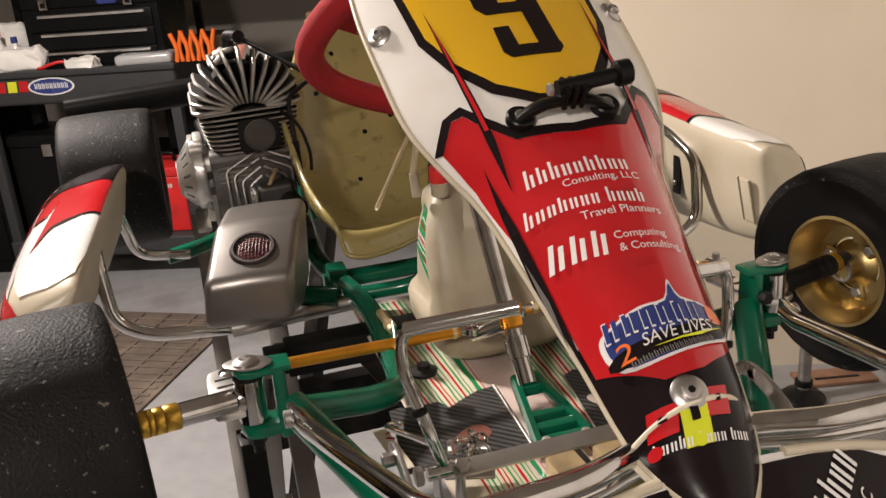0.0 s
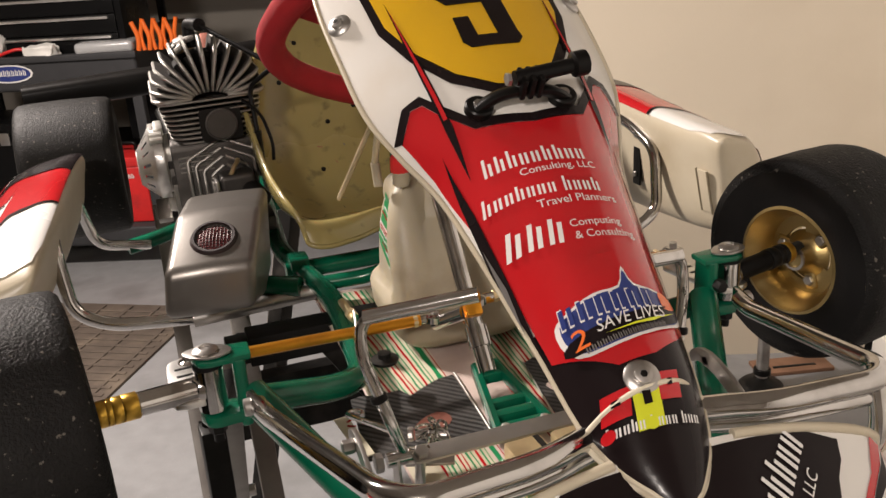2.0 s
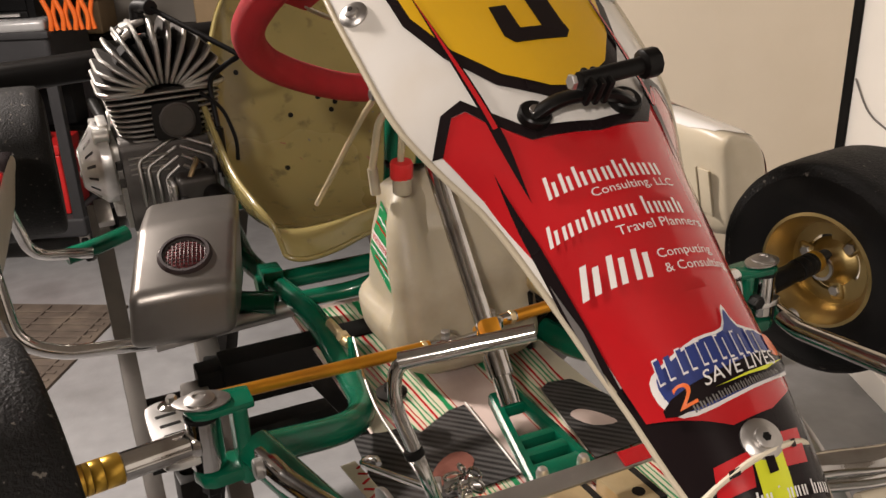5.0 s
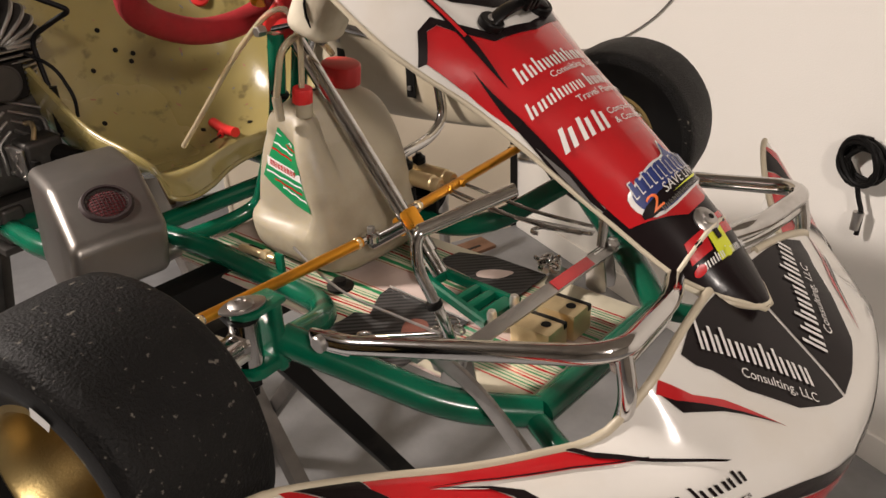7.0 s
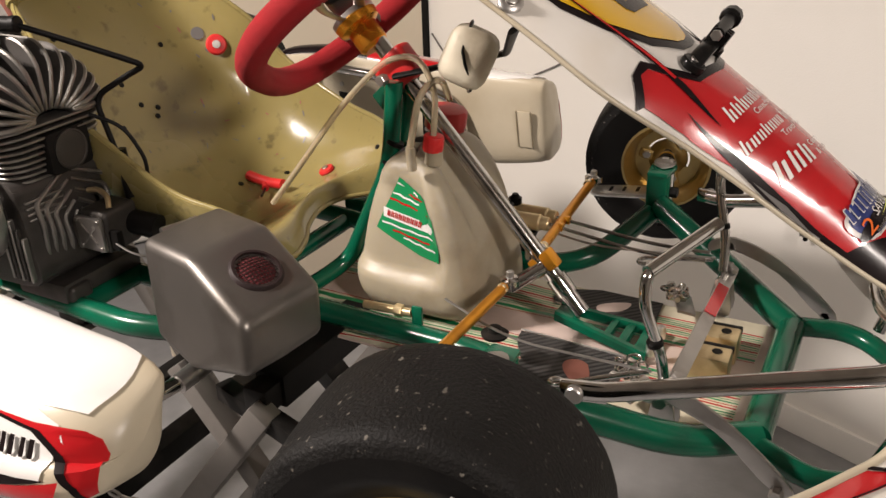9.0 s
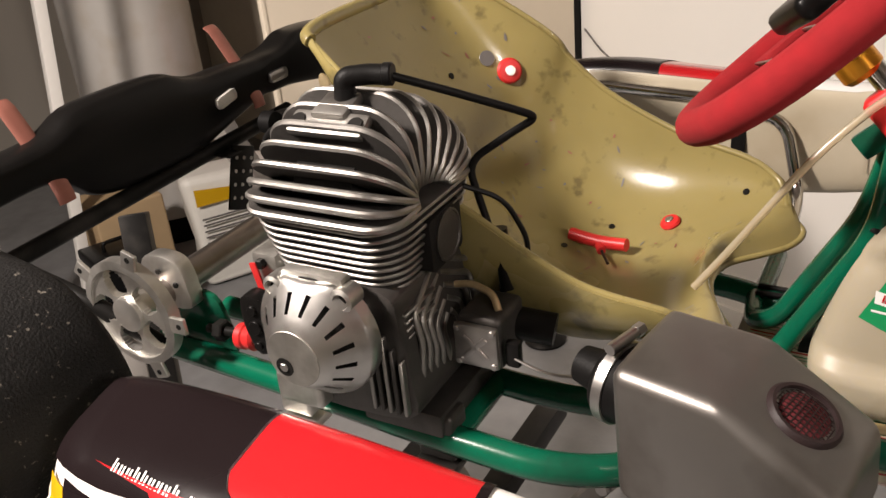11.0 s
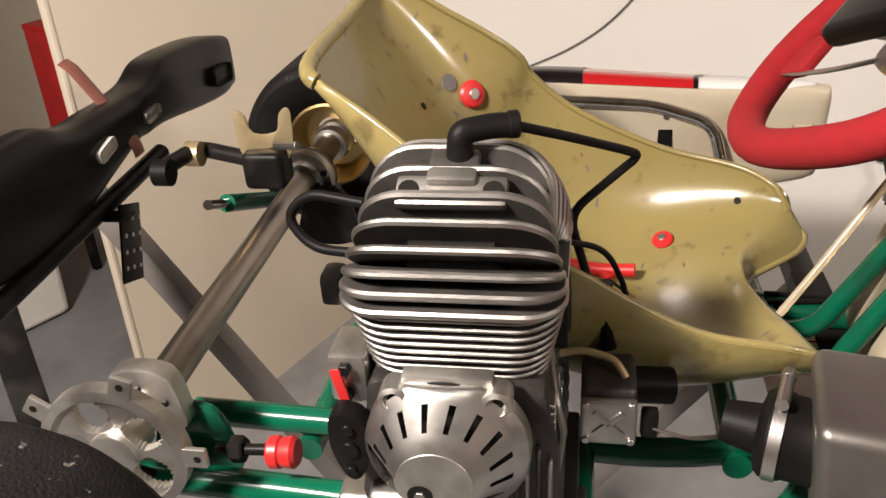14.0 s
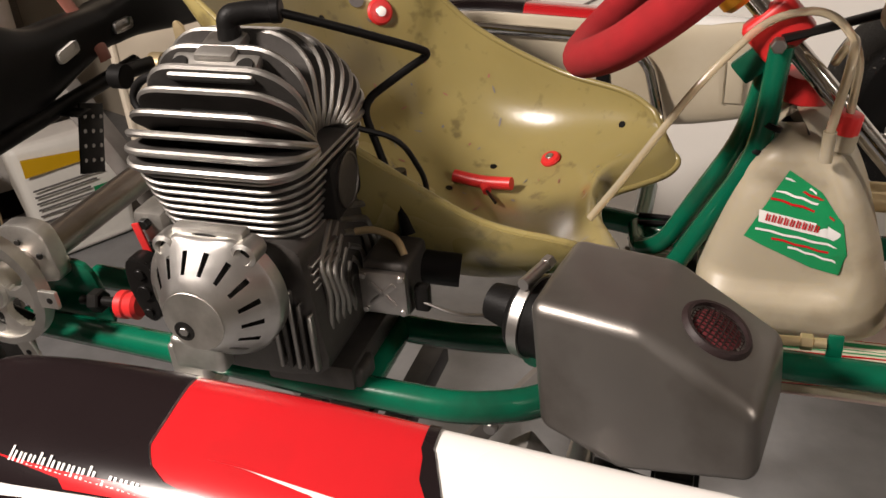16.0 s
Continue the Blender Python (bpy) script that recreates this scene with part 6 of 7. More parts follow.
part("mount_arm", tube([mc0 + mn * 0.030 + V((-0.012, 0, 0)), mc0 + mn * 0.030 + V((0.046, 0, 0.006))], 0.007, 12), BLACKP, cm_ob)
part("mount_knob", lathe([(0.008, 0), (0.0115, 0.002), (0.0115, 0.014), (0.008, 0.016)], frame_of((1, 0, 0.1), mc0 + mn * 0.030 + V((0.042, 0, 0.006))), 10), BLACKP, cm_ob)
part("mount_bolt", disc(mc0 + mn * 0.030 + V((-0.016, 0, 0)), (-1, 0, 0), 0.006, 0.004, 6), STEEL, cm_ob)

# ---- nose cone ----
# for each x: the profile from the top rear edge over the deck and crest down to the lower lip: (y, z) pairs
NOSE = [
    (0.000, -0.350, 1.146, -0.410, 1.100, -0.468, 1.052, -0.486, 1.018, -0.484, 0.975, -0.465, 0.938),
    (0.060, -0.354, 1.144, -0.414, 1.099, -0.466, 1.056, -0.482, 1.022, -0.480, 0.975, -0.460, 0.938),
    (0.120, -0.360, 1.136, -0.410, 1.094, -0.452, 1.058, -0.468, 1.025, -0.466, 0.976, -0.447, 0.938),
    (0.175, -0.362, 1.116, -0.400, 1.080, -0.434, 1.055, -0.448, 1.025, -0.446, 0.975, -0.428, 0.938),
    (0.205, -0.340, 1.075, -0.375, 1.066, -0.415, 1.052, -0.430, 1.025, -0.428, 0.972, -0.410, 0.938),
    (0.255, -0.308, 1.070, -0.340, 1.068, -0.376, 1.058, -0.392, 1.030, -0.390, 0.972, -0.374, 0.940),
    (0.310, -0.276, 1.076, -0.300, 1.074, -0.330, 1.066, -0.346, 1.040, -0.345, 0.975, -0.330, 0.944),
    (0.380, -0.236, 1.092, -0.252, 1.091, -0.275, 1.083, -0.290, 1.058, -0.290, 0.985, -0.278, 0.955),
    (0.440, -0.208, 1.106, -0.216, 1.105, -0.228, 1.098, -0.238, 1.076, -0.238, 1.01, -0.230, 0.985),
    (0.460, -0.202, 1.108, -0.206, 1.107, -0.212, 1.100, -0.218, 1.082, -0.218, 1.03, -0.214, 1.012),
]


def nose_at(x, t):
    """A point of the nose cone. t: from the top rear edge, 0, to the lower lip, 1."""
    row = curve_at(NOSE, min(0.46, abs(x)))
    pts = [(i / 5, row[2 * i], row[2 * i + 1]) for i in range(6)]
    y, z = curve_at(pts, t)
    return (x, y, z)


nose = part("nose_cone", shell(nose_at, 92, 30, -0.46, 0.46, 0.0, 1.0, -0.004), WHITEP, kart, "white plastic nose cone with red and black livery", 50)
NL = -0.0008
for sx in (-1, 1):
    f = lambda pts: [(sx * x, t) for x, t in pts]
    decal("nose_black", f([(0.002, 0.02), (0.069, 0.012), (0.11, 0.012), (0.1335, 0.03), (0.128, 0.08), (0.1177, 0.12), (0.1015, 0.22), (0.0676, 0.334), (0.03, 0.385), (0.002, 0.405)]), nose_at, D_BLACK, nose, NL, (0.02, 0.05))
    decal("nose_red", f([(0.167, 0.012), (0.1745, 0.035), (0.165, 0.09), (0.141, 0.175), (0.094, 0.353), (0.128, 0.19), (0.15, 0.115)]), nose_at, D_RED, nose, NL, (0.02, 0.05))
    decal("nose_line", f([(0.172, 0.05), (0.165, 0.09), (0.141, 0.175), (0.094, 0.353), (0.135, 0.215), (0.166, 0.13)]), nose_at, D_BLACK, nose, NL * 2, (0.02, 0.05))
    decal("wing_red", f([(0.20, 0.205), (0.2265, 0.13), (0.236, 0.03), (0.27, 0.012), (0.383, 0.012), (0.384, 0.20), (0.378, 0.32), (0.36, 0.42), (0.335, 0.52), (0.315, 0.60), (0.302, 0.60), (0.302, 0.46), (0.306, 0.34), (0.313, 0.255), (0.35, 0.235), (0.32, 0.185), (0.25, 0.18)]), nose_at, D_RED, nose, NL, (0.02, 0.05))
    decal("wing_black", f([(0.385, 0.012), (0.437, 0.012), (0.415, 0.29), (0.375, 0.41), (0.33, 0.54), (0.36, 0.425), (0.379, 0.32), (0.385, 0.20)]), nose_at, D_BLACK, nose, NL * 2, (0.02, 0.05))
    decal("wing_stripe", f([(0.441, 0.02), (0.436, 0.36), (0.41, 0.48), (0.36, 0.57), (0.335, 0.575), (0.376, 0.43), (0.417, 0.29), (0.438, 0.02)]), nose_at, D_RED, nose, NL * 2, (0.02, 0.05))
    decal("wing_line", f([(0.352, 0.228), (0.312, 0.242), (0.296, 0.29), (0.291, 0.40), (0.289, 0.60), (0.303, 0.60), (0.302, 0.45), (0.307, 0.33), (0.316, 0.262)]), nose_at, D_BLACK, nose, NL * 3, (0.02, 0.05))
    decal("wing_line", f([(0.352, 0.230), (0.32, 0.178), (0.25, 0.172), (0.20, 0.20), (0.20, 0.207), (0.25, 0.184), (0.32, 0.190)]), nose_at, D_BLACK, nose, NL * 3, (0.02, 0.05))
    decal("wing_line", f([(0.231, 0.012), (0.225, 0.09), (0.20, 0.21), (0.16, 0.34), (0.165, 0.335), (0.204, 0.222), (0.229, 0.14), (0.237, 0.03)]), nose_at, D_BLACK, nose, NL * 3, (0.02, 0.05))
    decal("lip_black", f([(0.002, 0.70), (0.04, 0.665), (0.10, 0.60), (0.19, 0.53), (0.235, 0.54), (0.19, 0.575), (0.135, 0.635), (0.06, 0.71), (0.002, 0.76)]), nose_at, D_BLACK, nose, NL, (0.02, 0.05))
    decal("lip_red", f([(0.002, 0.765), (0.06, 0.715), (0.135, 0.640), (0.19, 0.60), (0.215, 0.62), (0.165, 0.70), (0.115, 0.72), (0.20, 0.80), (0.30, 0.86), (0.36, 0.90), (0.36, 0.985), (0.20, 0.985), (0.002, 0.985)]), nose_at, D_RED, nose, NL, (0.02, 0.05))
# the deck carries a sponsor name on either side, the flank another
NB = lambda a, b: nose_at(a, 0.5 - b * 3.6)
bars_on("name_bar", (-0.113, 0.121), 0.0225, [1, 0.9, 1, 0.65, 0.65, 0.9, 0.9, 0.65, 0.65], NB, D_WHITE, nose, 0.0024, -42)
word_on("sponsor_word", "Consulting, LLC", (-0.097, 0.088), 0.0112, NB, D_WHITE, nose, 0.0024, -42)
bars_on("name_bar", (0.020, 0.055), 0.0225, [1, 0.9, 1, 0.65, 0.65, 0.9, 0.9, 0.65, 0.65], NB, D_WHITE, nose, 0.0024, 42)
word_on("sponsor_word", "Consulting, LLC", (0.045, 0.060), 0.0112, NB, D_WHITE, nose, 0.0024, 42)
bars_on("name_bar", (-0.285, 0.006), 0.0205, [1, 0.65, 0.65, 0.9, 0.65, 0.65, 0.65, 0, 1, 0.65, 0.65, 0.9], NB, D_BLACK, nose, 0.0024, 5)
word_on("sponsor_word", "Travel Planners", (-0.238, -0.012), 0.0125, NB, D_BLACK, nose, 0.0024, 5)
bars_on("name_bar", (0.15, 0.016), 0.0205, [1, 0.65, 0.65, 0.9, 0.65, 0.65, 0.65, 0, 1, 0.65, 0.65, 0.9], NB, D_BLACK, nose, 0.0024, -5)
# turned edge along the back of the deck
for sx in (-1, 1):
    part("nose_edge", tube([V(nose_at(sx * x, 0)) for x in np.linspace(0.05, 0.46, 36)], 0.0042, 8), AGEDP, nose, "", 80)

# ---- side pods ----


# rows: along, inner and outer x, top and bottom z; the two pods hang differently
POD = {-1: [(0.190, 0.5195, 0.5205, 1.1175, 1.1165), (0.194, 0.4970, 0.5450, 1.1400, 1.0940), (0.205, 0.4870, 0.5610, 1.1520, 1.0800), (0.235, 0.4810, 0.5770, 1.1630, 1.0700), (0.300, 0.4770, 0.5840, 1.1670, 1.0600),
         (0.420, 0.4700, 0.5860, 1.1720, 1.0500), (0.560, 0.4630, 0.5840, 1.1770, 1.0420), (0.680, 0.4580, 0.5780, 1.1750, 1.0400), (0.780, 0.4540, 0.5660, 1.1660, 1.0440), (0.835, 0.4550, 0.5450, 1.1530, 1.0560), (0.855, 0.4740, 0.5240, 1.1370, 1.0800)],
       1: [(0.190, 0.5245, 0.5255, 1.1055, 1.1045), (0.194, 0.500, 0.562, 1.166, 1.038), (0.205, 0.490, 0.576, 1.176, 1.024), (0.235, 0.486, 0.586, 1.182, 1.016), (0.300, 0.485, 0.592, 1.184, 1.006),
         (0.420, 0.485, 0.600, 1.189, 0.996), (0.560, 0.485, 0.605, 1.198, 0.988), (0.680, 0.485, 0.605, 1.204, 0.988), (0.780, 0.486, 0.598, 1.198, 0.996), (0.835, 0.490, 0.580, 1.186, 1.011), (0.855, 0.510, 0.560, 1.169, 1.036)]}
POD_FRONT = {-1: 0.215, 1: 0.258}


def pod_at(sx):
    def f(y, k):
        """k: round the section, 0 the outer side's middle, 0.25 the top, 0.5 the inner side."""
        prof = curve_at(POD[sx], y)
        xi, xo, zt, zb = prof
        cx, cz, hx, hz = (xi + xo) / 2, (zt + zb) / 2, (xo - xi) / 2, (zt - zb) / 2
        a, e = 2 * math.pi * k, min(1.0, (xo - xi) / 0.07)
        dx = math.copysign(abs(math.cos(a)) ** 0.5, math.cos(a)) * hx
        dz = math.copysign(abs(math.sin(a)) ** 0.5, math.sin(a)) * hz
        return (sx * (cx + dx - 0.018 * e * dz / hz), POD_FRONT[sx] + (y - 0.19) * (0.855 - POD_FRONT[sx]) / 0.665, cz + dz + 0.02 * e * (dx / hx) * (0.3 - 0.9 * max(0.0, min(1.0, dz / hz / 0.5 + 0.5))))
    return f


for sx in (-1, 1):
    ys = [0.190, 0.1915, 0.194, 0.197, 0.201, 0.205, 0.215, 0.235, 0.26, 0.30, 0.36, 0.42, 0.49, 0.56, 0.63, 0.68, 0.73, 0.78, 0.81, 0.835, 0.848, 0.855]
    rings = [[pod_at(sx)(y, k / 100) for k in range(100)] for y in ys]
    pod = part("side_pod", loft(bmesh.new(), rings), AGEDP, kart, "yellowed white plastic side pod with red and black livery", 60)
    f = pod_at(sx)
    lift = 0.0012 * (1 if sx > 0 else -1)
    st = (0.03, 0.01)
    decal("pod_white", [(0.222, 0.16), (0.215, 0.25), (0.225, 0.335), (0.28, 0.372), (0.83, 0.375), (0.83, 0.14), (0.30, 0.14)], f, D_WHITE, pod, lift, st)
    d = 0.0 if sx < 0 else -0.035
    slide = lambda pts: [(y + d, k) for y, k in pts]
    decal("pod_red", slide([(0.452, 0.374), (0.450, 0.272), (0.444, 0.252), (0.434, 0.242), (0.415, 0.232), (0.375, 0.216), (0.345, 0.196), (0.38, 0.206), (0.44, 0.217), (0.56, 0.232), (0.635, 0.236), (0.636, 0.374)]), f, D_RED, pod, lift * 1.6, st)
    decal("pod_red", slide([(0.558, 0.2315), (0.51, 0.219), (0.492, 0.200), (0.485, 0.152), (0.52, 0.146), (0.555, 0.146), (0.585, 0.170), (0.61, 0.184), (0.625, 0.208), (0.635, 0.2365)]), f, D_RED, pod, lift * 1.6, st)
    decal("pod_line", slide([(0.454, 0.374), (0.452, 0.272), (0.446, 0.250), (0.436, 0.240), (0.415, 0.230), (0.375, 0.215), (0.340, 0.194), (0.375, 0.219), (0.413, 0.236), (0.428, 0.245), (0.438, 0.256), (0.444, 0.275), (0.446, 0.374)]), f, D_BLACK, pod, lift * 2.2, st)
    decal("pod_line", slide([(0.500, 0.217), (0.494, 0.200), (0.488, 0.152), (0.481, 0.152), (0.485, 0.202), (0.492, 0.216)]), f, D_BLACK, pod, lift * 2.2, st)
    decal("pod_black", slide([(0.637, 0.374), (0.835 - d, 0.37), (0.835 - d, 0.102), (0.75, 0.106), (0.69, 0.120), (0.615, 0.138), (0.555, 0.147), (0.585, 0.171), (0.611, 0.185), (0.626, 0.208), (0.636, 0.236)]), f, D_BLACK, pod, lift * 2.6, st)
    decal("pod_swoosh", slide([(0.765, 0.166), (0.695, 0.160), (0.64, 0.164), (0.575, 0.160), (0.556, 0.149), (0.615, 0.139), (0.685, 0.126), (0.692, 0.144)]), f, D_RED, pod, lift * 3.4, st)
    # outer flank
    decal("flank_white", [(0.232, 0.05), (0.24, 0.10), (0.27, 0.137), (0.84, 0.137), (0.84, -0.035), (0.245, -0.025)], f, D_WHITE, pod, lift, st)
    decal("flank_red", [(0.199, 0.03), (0.206, 0.082), (0.218, 0.100), (0.262, 0.090), (0.37, 0.096), (0.30, 0.082), (0.258, 0.067), (0.232, 0.02), (0.216, -0.05), (0.208, -0.13), (0.200, -0.13)], f, D_RED, pod, lift * 1.8, st)
    decal("flank_line", [(0.37, 0.097), (0.30, 0.085), (0.256, 0.071), (0.229, 0.02), (0.212, -0.05), (0.205, -0.13), (0.209, -0.13), (0.218, -0.05), (0.238, 0.02), (0.264, 0.064), (0.31, 0.079)], f, D_BLACK, pod, lift * 2.4, st)
    decal("flank_swoosh", [(0.58, 0.064), (0.46, 0.059), (0.365, 0.043), (0.45, 0.050)], f, D_RED, pod, lift * 2.6, st)
    decal("flank_band", slide([(0.72, 0.080), (0.56, 0.113), (0.48, 0.1365), (0.468, 0.114), (0.455, 0.100), (0.435, 0.089), (0.39, 0.074), (0.365, 0.062), (0.44, 0.072), (0.54, 0.068), (0.61, 0.067), (0.70, 0.060)]), f, D_RED, pod, lift * 2.0, st)
    decal("flank_line", slide([(0.478, 0.1365), (0.466, 0.114), (0.453, 0.100), (0.433, 0.089), (0.39, 0.073), (0.43, 0.094), (0.449, 0.106), (0.460, 0.118), (0.472, 0.1365)]), f, D_BLACK, pod, lift * 2.6, st)
    decal("flank_black", [(0.236, -0.024), (0.84, -0.034), (0.84, -0.085), (0.42, -0.088), (0.31, -0.06)], f, D_BLACK, pod, lift * 1.8, st)
    decal("flank_low", [(0.226, -0.025), (0.30, -0.055), (0.42, -0.084), (0.84, -0.082), (0.80, -0.20), (0.29, -0.185), (0.235, -0.13)], f, D_RED, pod, lift * 2.1, st)
    decal("flank_redback", [(0.70, 0.046), (0.635, 0.050), (0.57, 0.052), (0.535, 0.048), (0.52, 0.034), (0.512, 0.010), (0.502, -0.02), (0.485, -0.045), (0.66, -0.050)], f, D_RED, pod, lift * 2.0, st)
    decal("flank_dark", [(0.80, 0.084), (0.685, 0.068), (0.585, 0.043), (0.62, 0.045), (0.675, 0.045), (0.80, 0.06)], f, D_BLACK, pod, lift * 2.6, st)
    decal("flank_yellow", [(0.835, 0.062), (0.75, 0.052), (0.685, 0.040), (0.65, 0.006), (0.63, -0.012), (0.605, -0.03), (0.60, -0.055), (0.83, -0.055)], f, D_YEL, pod, lift * 2.8, st)
    decal("flank_number", [(0.72, 0.09), (0.80, 0.06), (0.79, -0.05), (0.75, -0.05), (0.755, 0.04), (0.70, 0.05)], f, D_BLACK, pod, lift * 3.0, st)

    def flank(y, rise, f=f):
        """rise: height up the flank, from -1 at the bottom to 1 at the top."""
        return f(y, math.copysign(math.asin(min(1.0, rise * rise)) / (2 * math.pi), rise))

    g = (lambda a, b: flank(0.452 - a, 0.12 + b / 0.066)) if sx < 0 else (lambda a, b: flank(0.26 + a, 0.13 + b / 0.066))
    bars_on("name_bar", (0.0, 0.0), 0.041, [1, 0.9, 1, 0.65, 0.65, 0.9, 0.9, 0.65, 0.65], g, D_BLACK, pod, abs(lift) * 3, 0, 0.42)
    g = (lambda a, b: flank(0.50 - a, -0.62 + b / 0.066)) if sx < 0 else (lambda a, b: flank(0.26 + a, -0.62 + b / 0.066))
    bars_on("name_bar", (0.0, 0.0), 0.017, [0.9, 0.6, 0.6, 0.8, 0], g, D_WHITE, pod, abs(lift) * 3, 0, 0.4)
    bars_on("name_bar", (0.052, 0.0), 0.026, [0.9, 0.9, 0.9], g, D_WHITE, pod, abs(lift) * 3, 0, 0.4)
    bars_on("name_bar", (0.105, 0.006), 0.010, [0.6, 0.6, 0.6, 0.6, 0.8, 0.6, 0.8, 0.6, 0.6], g, D_WHITE, pod, abs(lift) * 3, 0, 0.4)
    h = (lambda a, b: f(0.742 - a, 0.157 - a * 0.08 + b * 2.1)) if sx < 0 else (lambda a, b: f(0.60 + a, 0.170 + b * 1.9))
    bars_on("web_bar", (0.0, 0.0), 0.0165, [0.9, 0.65, 0.65, 0.9, 0.9, 0.65, 0.65, 0.65, 0.9, 0.3, 0.65, 0.65, 0.65], h, D_WHITE, pod, abs(lift) * 3.4, 0)
    # moulded badge on the inner front
    part("badge", rbox((0.003, 0.028, 0.072), at(-0.5065 if sx < 0 else 0.4855, 0.300, 1.090, 0, 12 if sx < 0 else -12), 0.001), AGEDP, pod)
    for dy in (-0.014, 0.014):
        part("badge_edge", rbox((0.004, 0.002, 0.074), at(-0.5050 if sx < 0 else 0.4840, 0.300 + dy, 1.090, 0, 12 if sx < 0 else -12), 0.0005), TANKP, pod)

# ---- rear bumper and brake ----
RB = [(-0.62, 1.34, 1.245, 1.18), (-0.30, 1.345, 1.252, 1.19), (-0.20, 1.345, 1.254, 1.192), (-0.165, 1.345, 1.262, 1.175), (-0.13, 1.345, 1.280, 1.145), (-0.05, 1.345, 1.284, 1.128), (0.06, 1.345, 1.278, 1.126), (0.10, 1.345, 1.262, 1.130), (0.14, 1.345, 1.252, 1.140), (0.20, 1.345, 1.250, 1.155),
      (0.28, 1.345, 1.245, 1.172), (0.34, 1.345, 1.248, 1.172), (0.39, 1.345, 1.266, 1.165), (0.52, 1.345, 1.258, 1.142), (0.60, 1.34, 1.246, 1.135), (0.64, 1.34, 1.236, 1.140)]
rings = []
for x in np.linspace(-0.62, 0.64, 90):
    y, zt, zb = curve_at(RB, x)
    cz, hz = (zt + zb) / 2, (zt - zb) / 2
    rings.append([(x, y + 0.034 * math.copysign(abs(math.cos(a)) ** (0.6 if x < 0.3 else 0.36), math.cos(a)), cz + hz * math.copysign(abs(math.sin(a)) ** (0.6 if x < 0.3 else 0.36), math.sin(a))) for a in [2 * math.pi * k / 24 for k in range(24)]])
rb = part("rear_bumper", loft(bmesh.new(), rings), BLACKP, kart, "black moulded plastic rear bumper", 60)
part("bumper_bar", tube([(-0.30, 1.325, 1.115), (0.34, 1.325, 1.128)], 0.014, 14), BLACKST, rb)
for x in (-0.19, 0.244):
    part("bumper_strap", tube([(x, 1.392, 1.308), (x, 1.380, 1.300), (x, 1.325, 1.215), (x, 1.308, 1.180), (x, 1.306, 1.165)], 0.015, 10, 0.010, flat=0.2), BRAKE, rb, "rusty red steel strap")
part("bumper_slot", rbox((0.050, 0.004, 0.020), at(0.165, 1.3105, 1.205, 0, -10), 0.008), WHITEP, rb)
part("bumper_slot", rbox((0.050, 0.004, 0.020), at(0.31, 1.3105, 1.205, 0, 0), 0.008), STEEL, rb)
part("lobe_hole", rbox((0.075, 0.004, 0.034), at(0.575, 1.306, 1.182, 0, 6), 0.010, 3), RUBBER, rb)
plate = part("perforated_plate", rbox((0.062, 0.004, 0.115), at(0.155, 1.302, 1.062, 0, 22, 4), 0.001), BLACKST, rb)
for i in range(3):
    for k in range(4):
        part("plate_hole", disc((0.155 + (0.019 * (i - 1)) * 0.93 + (0.024 * (k - 1.5)) * 0.37, 1.299, 1.062 - 0.019 * (i - 1) * 0.37 + 0.024 * (k - 1.5) * 0.93), (0, -1, 0), 0.0035, 0.0015, 10), STEEL, plate)
part("plate_bracket", rbox((0.03, 0.05, 0.004), at(0.13, 1.30, 1.118), 0.001), BLACKST, plate)
# brake caliper at the rear on the kart's left
cal = part("brake_caliper", rbox((0.050, 0.060, 0.055), at(0.205, 1.090, 1.165), 0.010, 3), BLACKST, kart, "black brake caliper with brass fittings")
for dx in (0.0,):
    part("caliper_fork", extrude_poly(smooth_poly([(-0.030, -0.03), (0.030, -0.03), (0.040, 0.026), (0.036, 0.044), (0.024, 0.036), (0.016, 0.010), (-0.016, 0.010), (-0.024, 0.036), (-0.036, 0.044), (-0.040, 0.026)], 3), at(0.205 + dx, 1.088, 1.205, 90, 0, 100), 0.006, 0.001), BRASS, cal, "brass coloured forked plate")
part("caliper_bolt", disc((0.185, 1.066, 1.205), (-0.5, -0.8, 0.2), 0.006, 0.05, 8), STEEL, cal)
for x, z in ((0.305, 1.14), (0.20, 1.155)):
    part("bush", tube([(x, 1.262, z), (x, 1.238, z)], 0.020, 20), BRASS if x > 0.25 else RUBBER, cal)
part("bumper_arm", tube([(0.205, 1.26, 1.155), (0.33, 1.255, 1.140), (0.345, 1.11, 1.10)], 0.013, 12, 0.03), BLACKST, kart, "black bumper stay")
part("bumper_arm", tube([(-0.33, 1.30, 1.15), (-0.31, 1.16, 1.10), (-0.28, 1.07, 1.03)], 0.012, 12, 0.03), BLACKST, kart)
part("brake_link", tube([(0.114, 1.12, 1.150), (0.27, 1.12, 1.080)], 0.0125, 14), GREEN, cal)
part("link_end", tube([(0.060, 1.12, 1.174), (0.116, 1.12, 1.149)], 0.007, 10), CHROME, cal)
part("bearing_cassette", lathe([(0.022, -0.016), (0.044, -0.016), (0.047, -0.01), (0.047, 0.01), (0.044, 0.016), (0.022, 0.016)], frame_of((1, 0, 0), (0.325, AY, AZ)), 36), AXLE, kart, "steel axle bearing cassette")
for k in range(3):
    a = radians(40 + 120 * k)
    part("cassette_screw", disc((0.309, AY + 0.036 * math.cos(a), AZ + 0.036 * math.sin(a)), (-1, 0, 0), 0.005, 0.004, 8), BLACKST, kart)
part("chain_guard", rbox((0.03, 0.10, 0.012), at(-0.36, 1.03, 0.985, 10), 0.003), STEEL, kart)

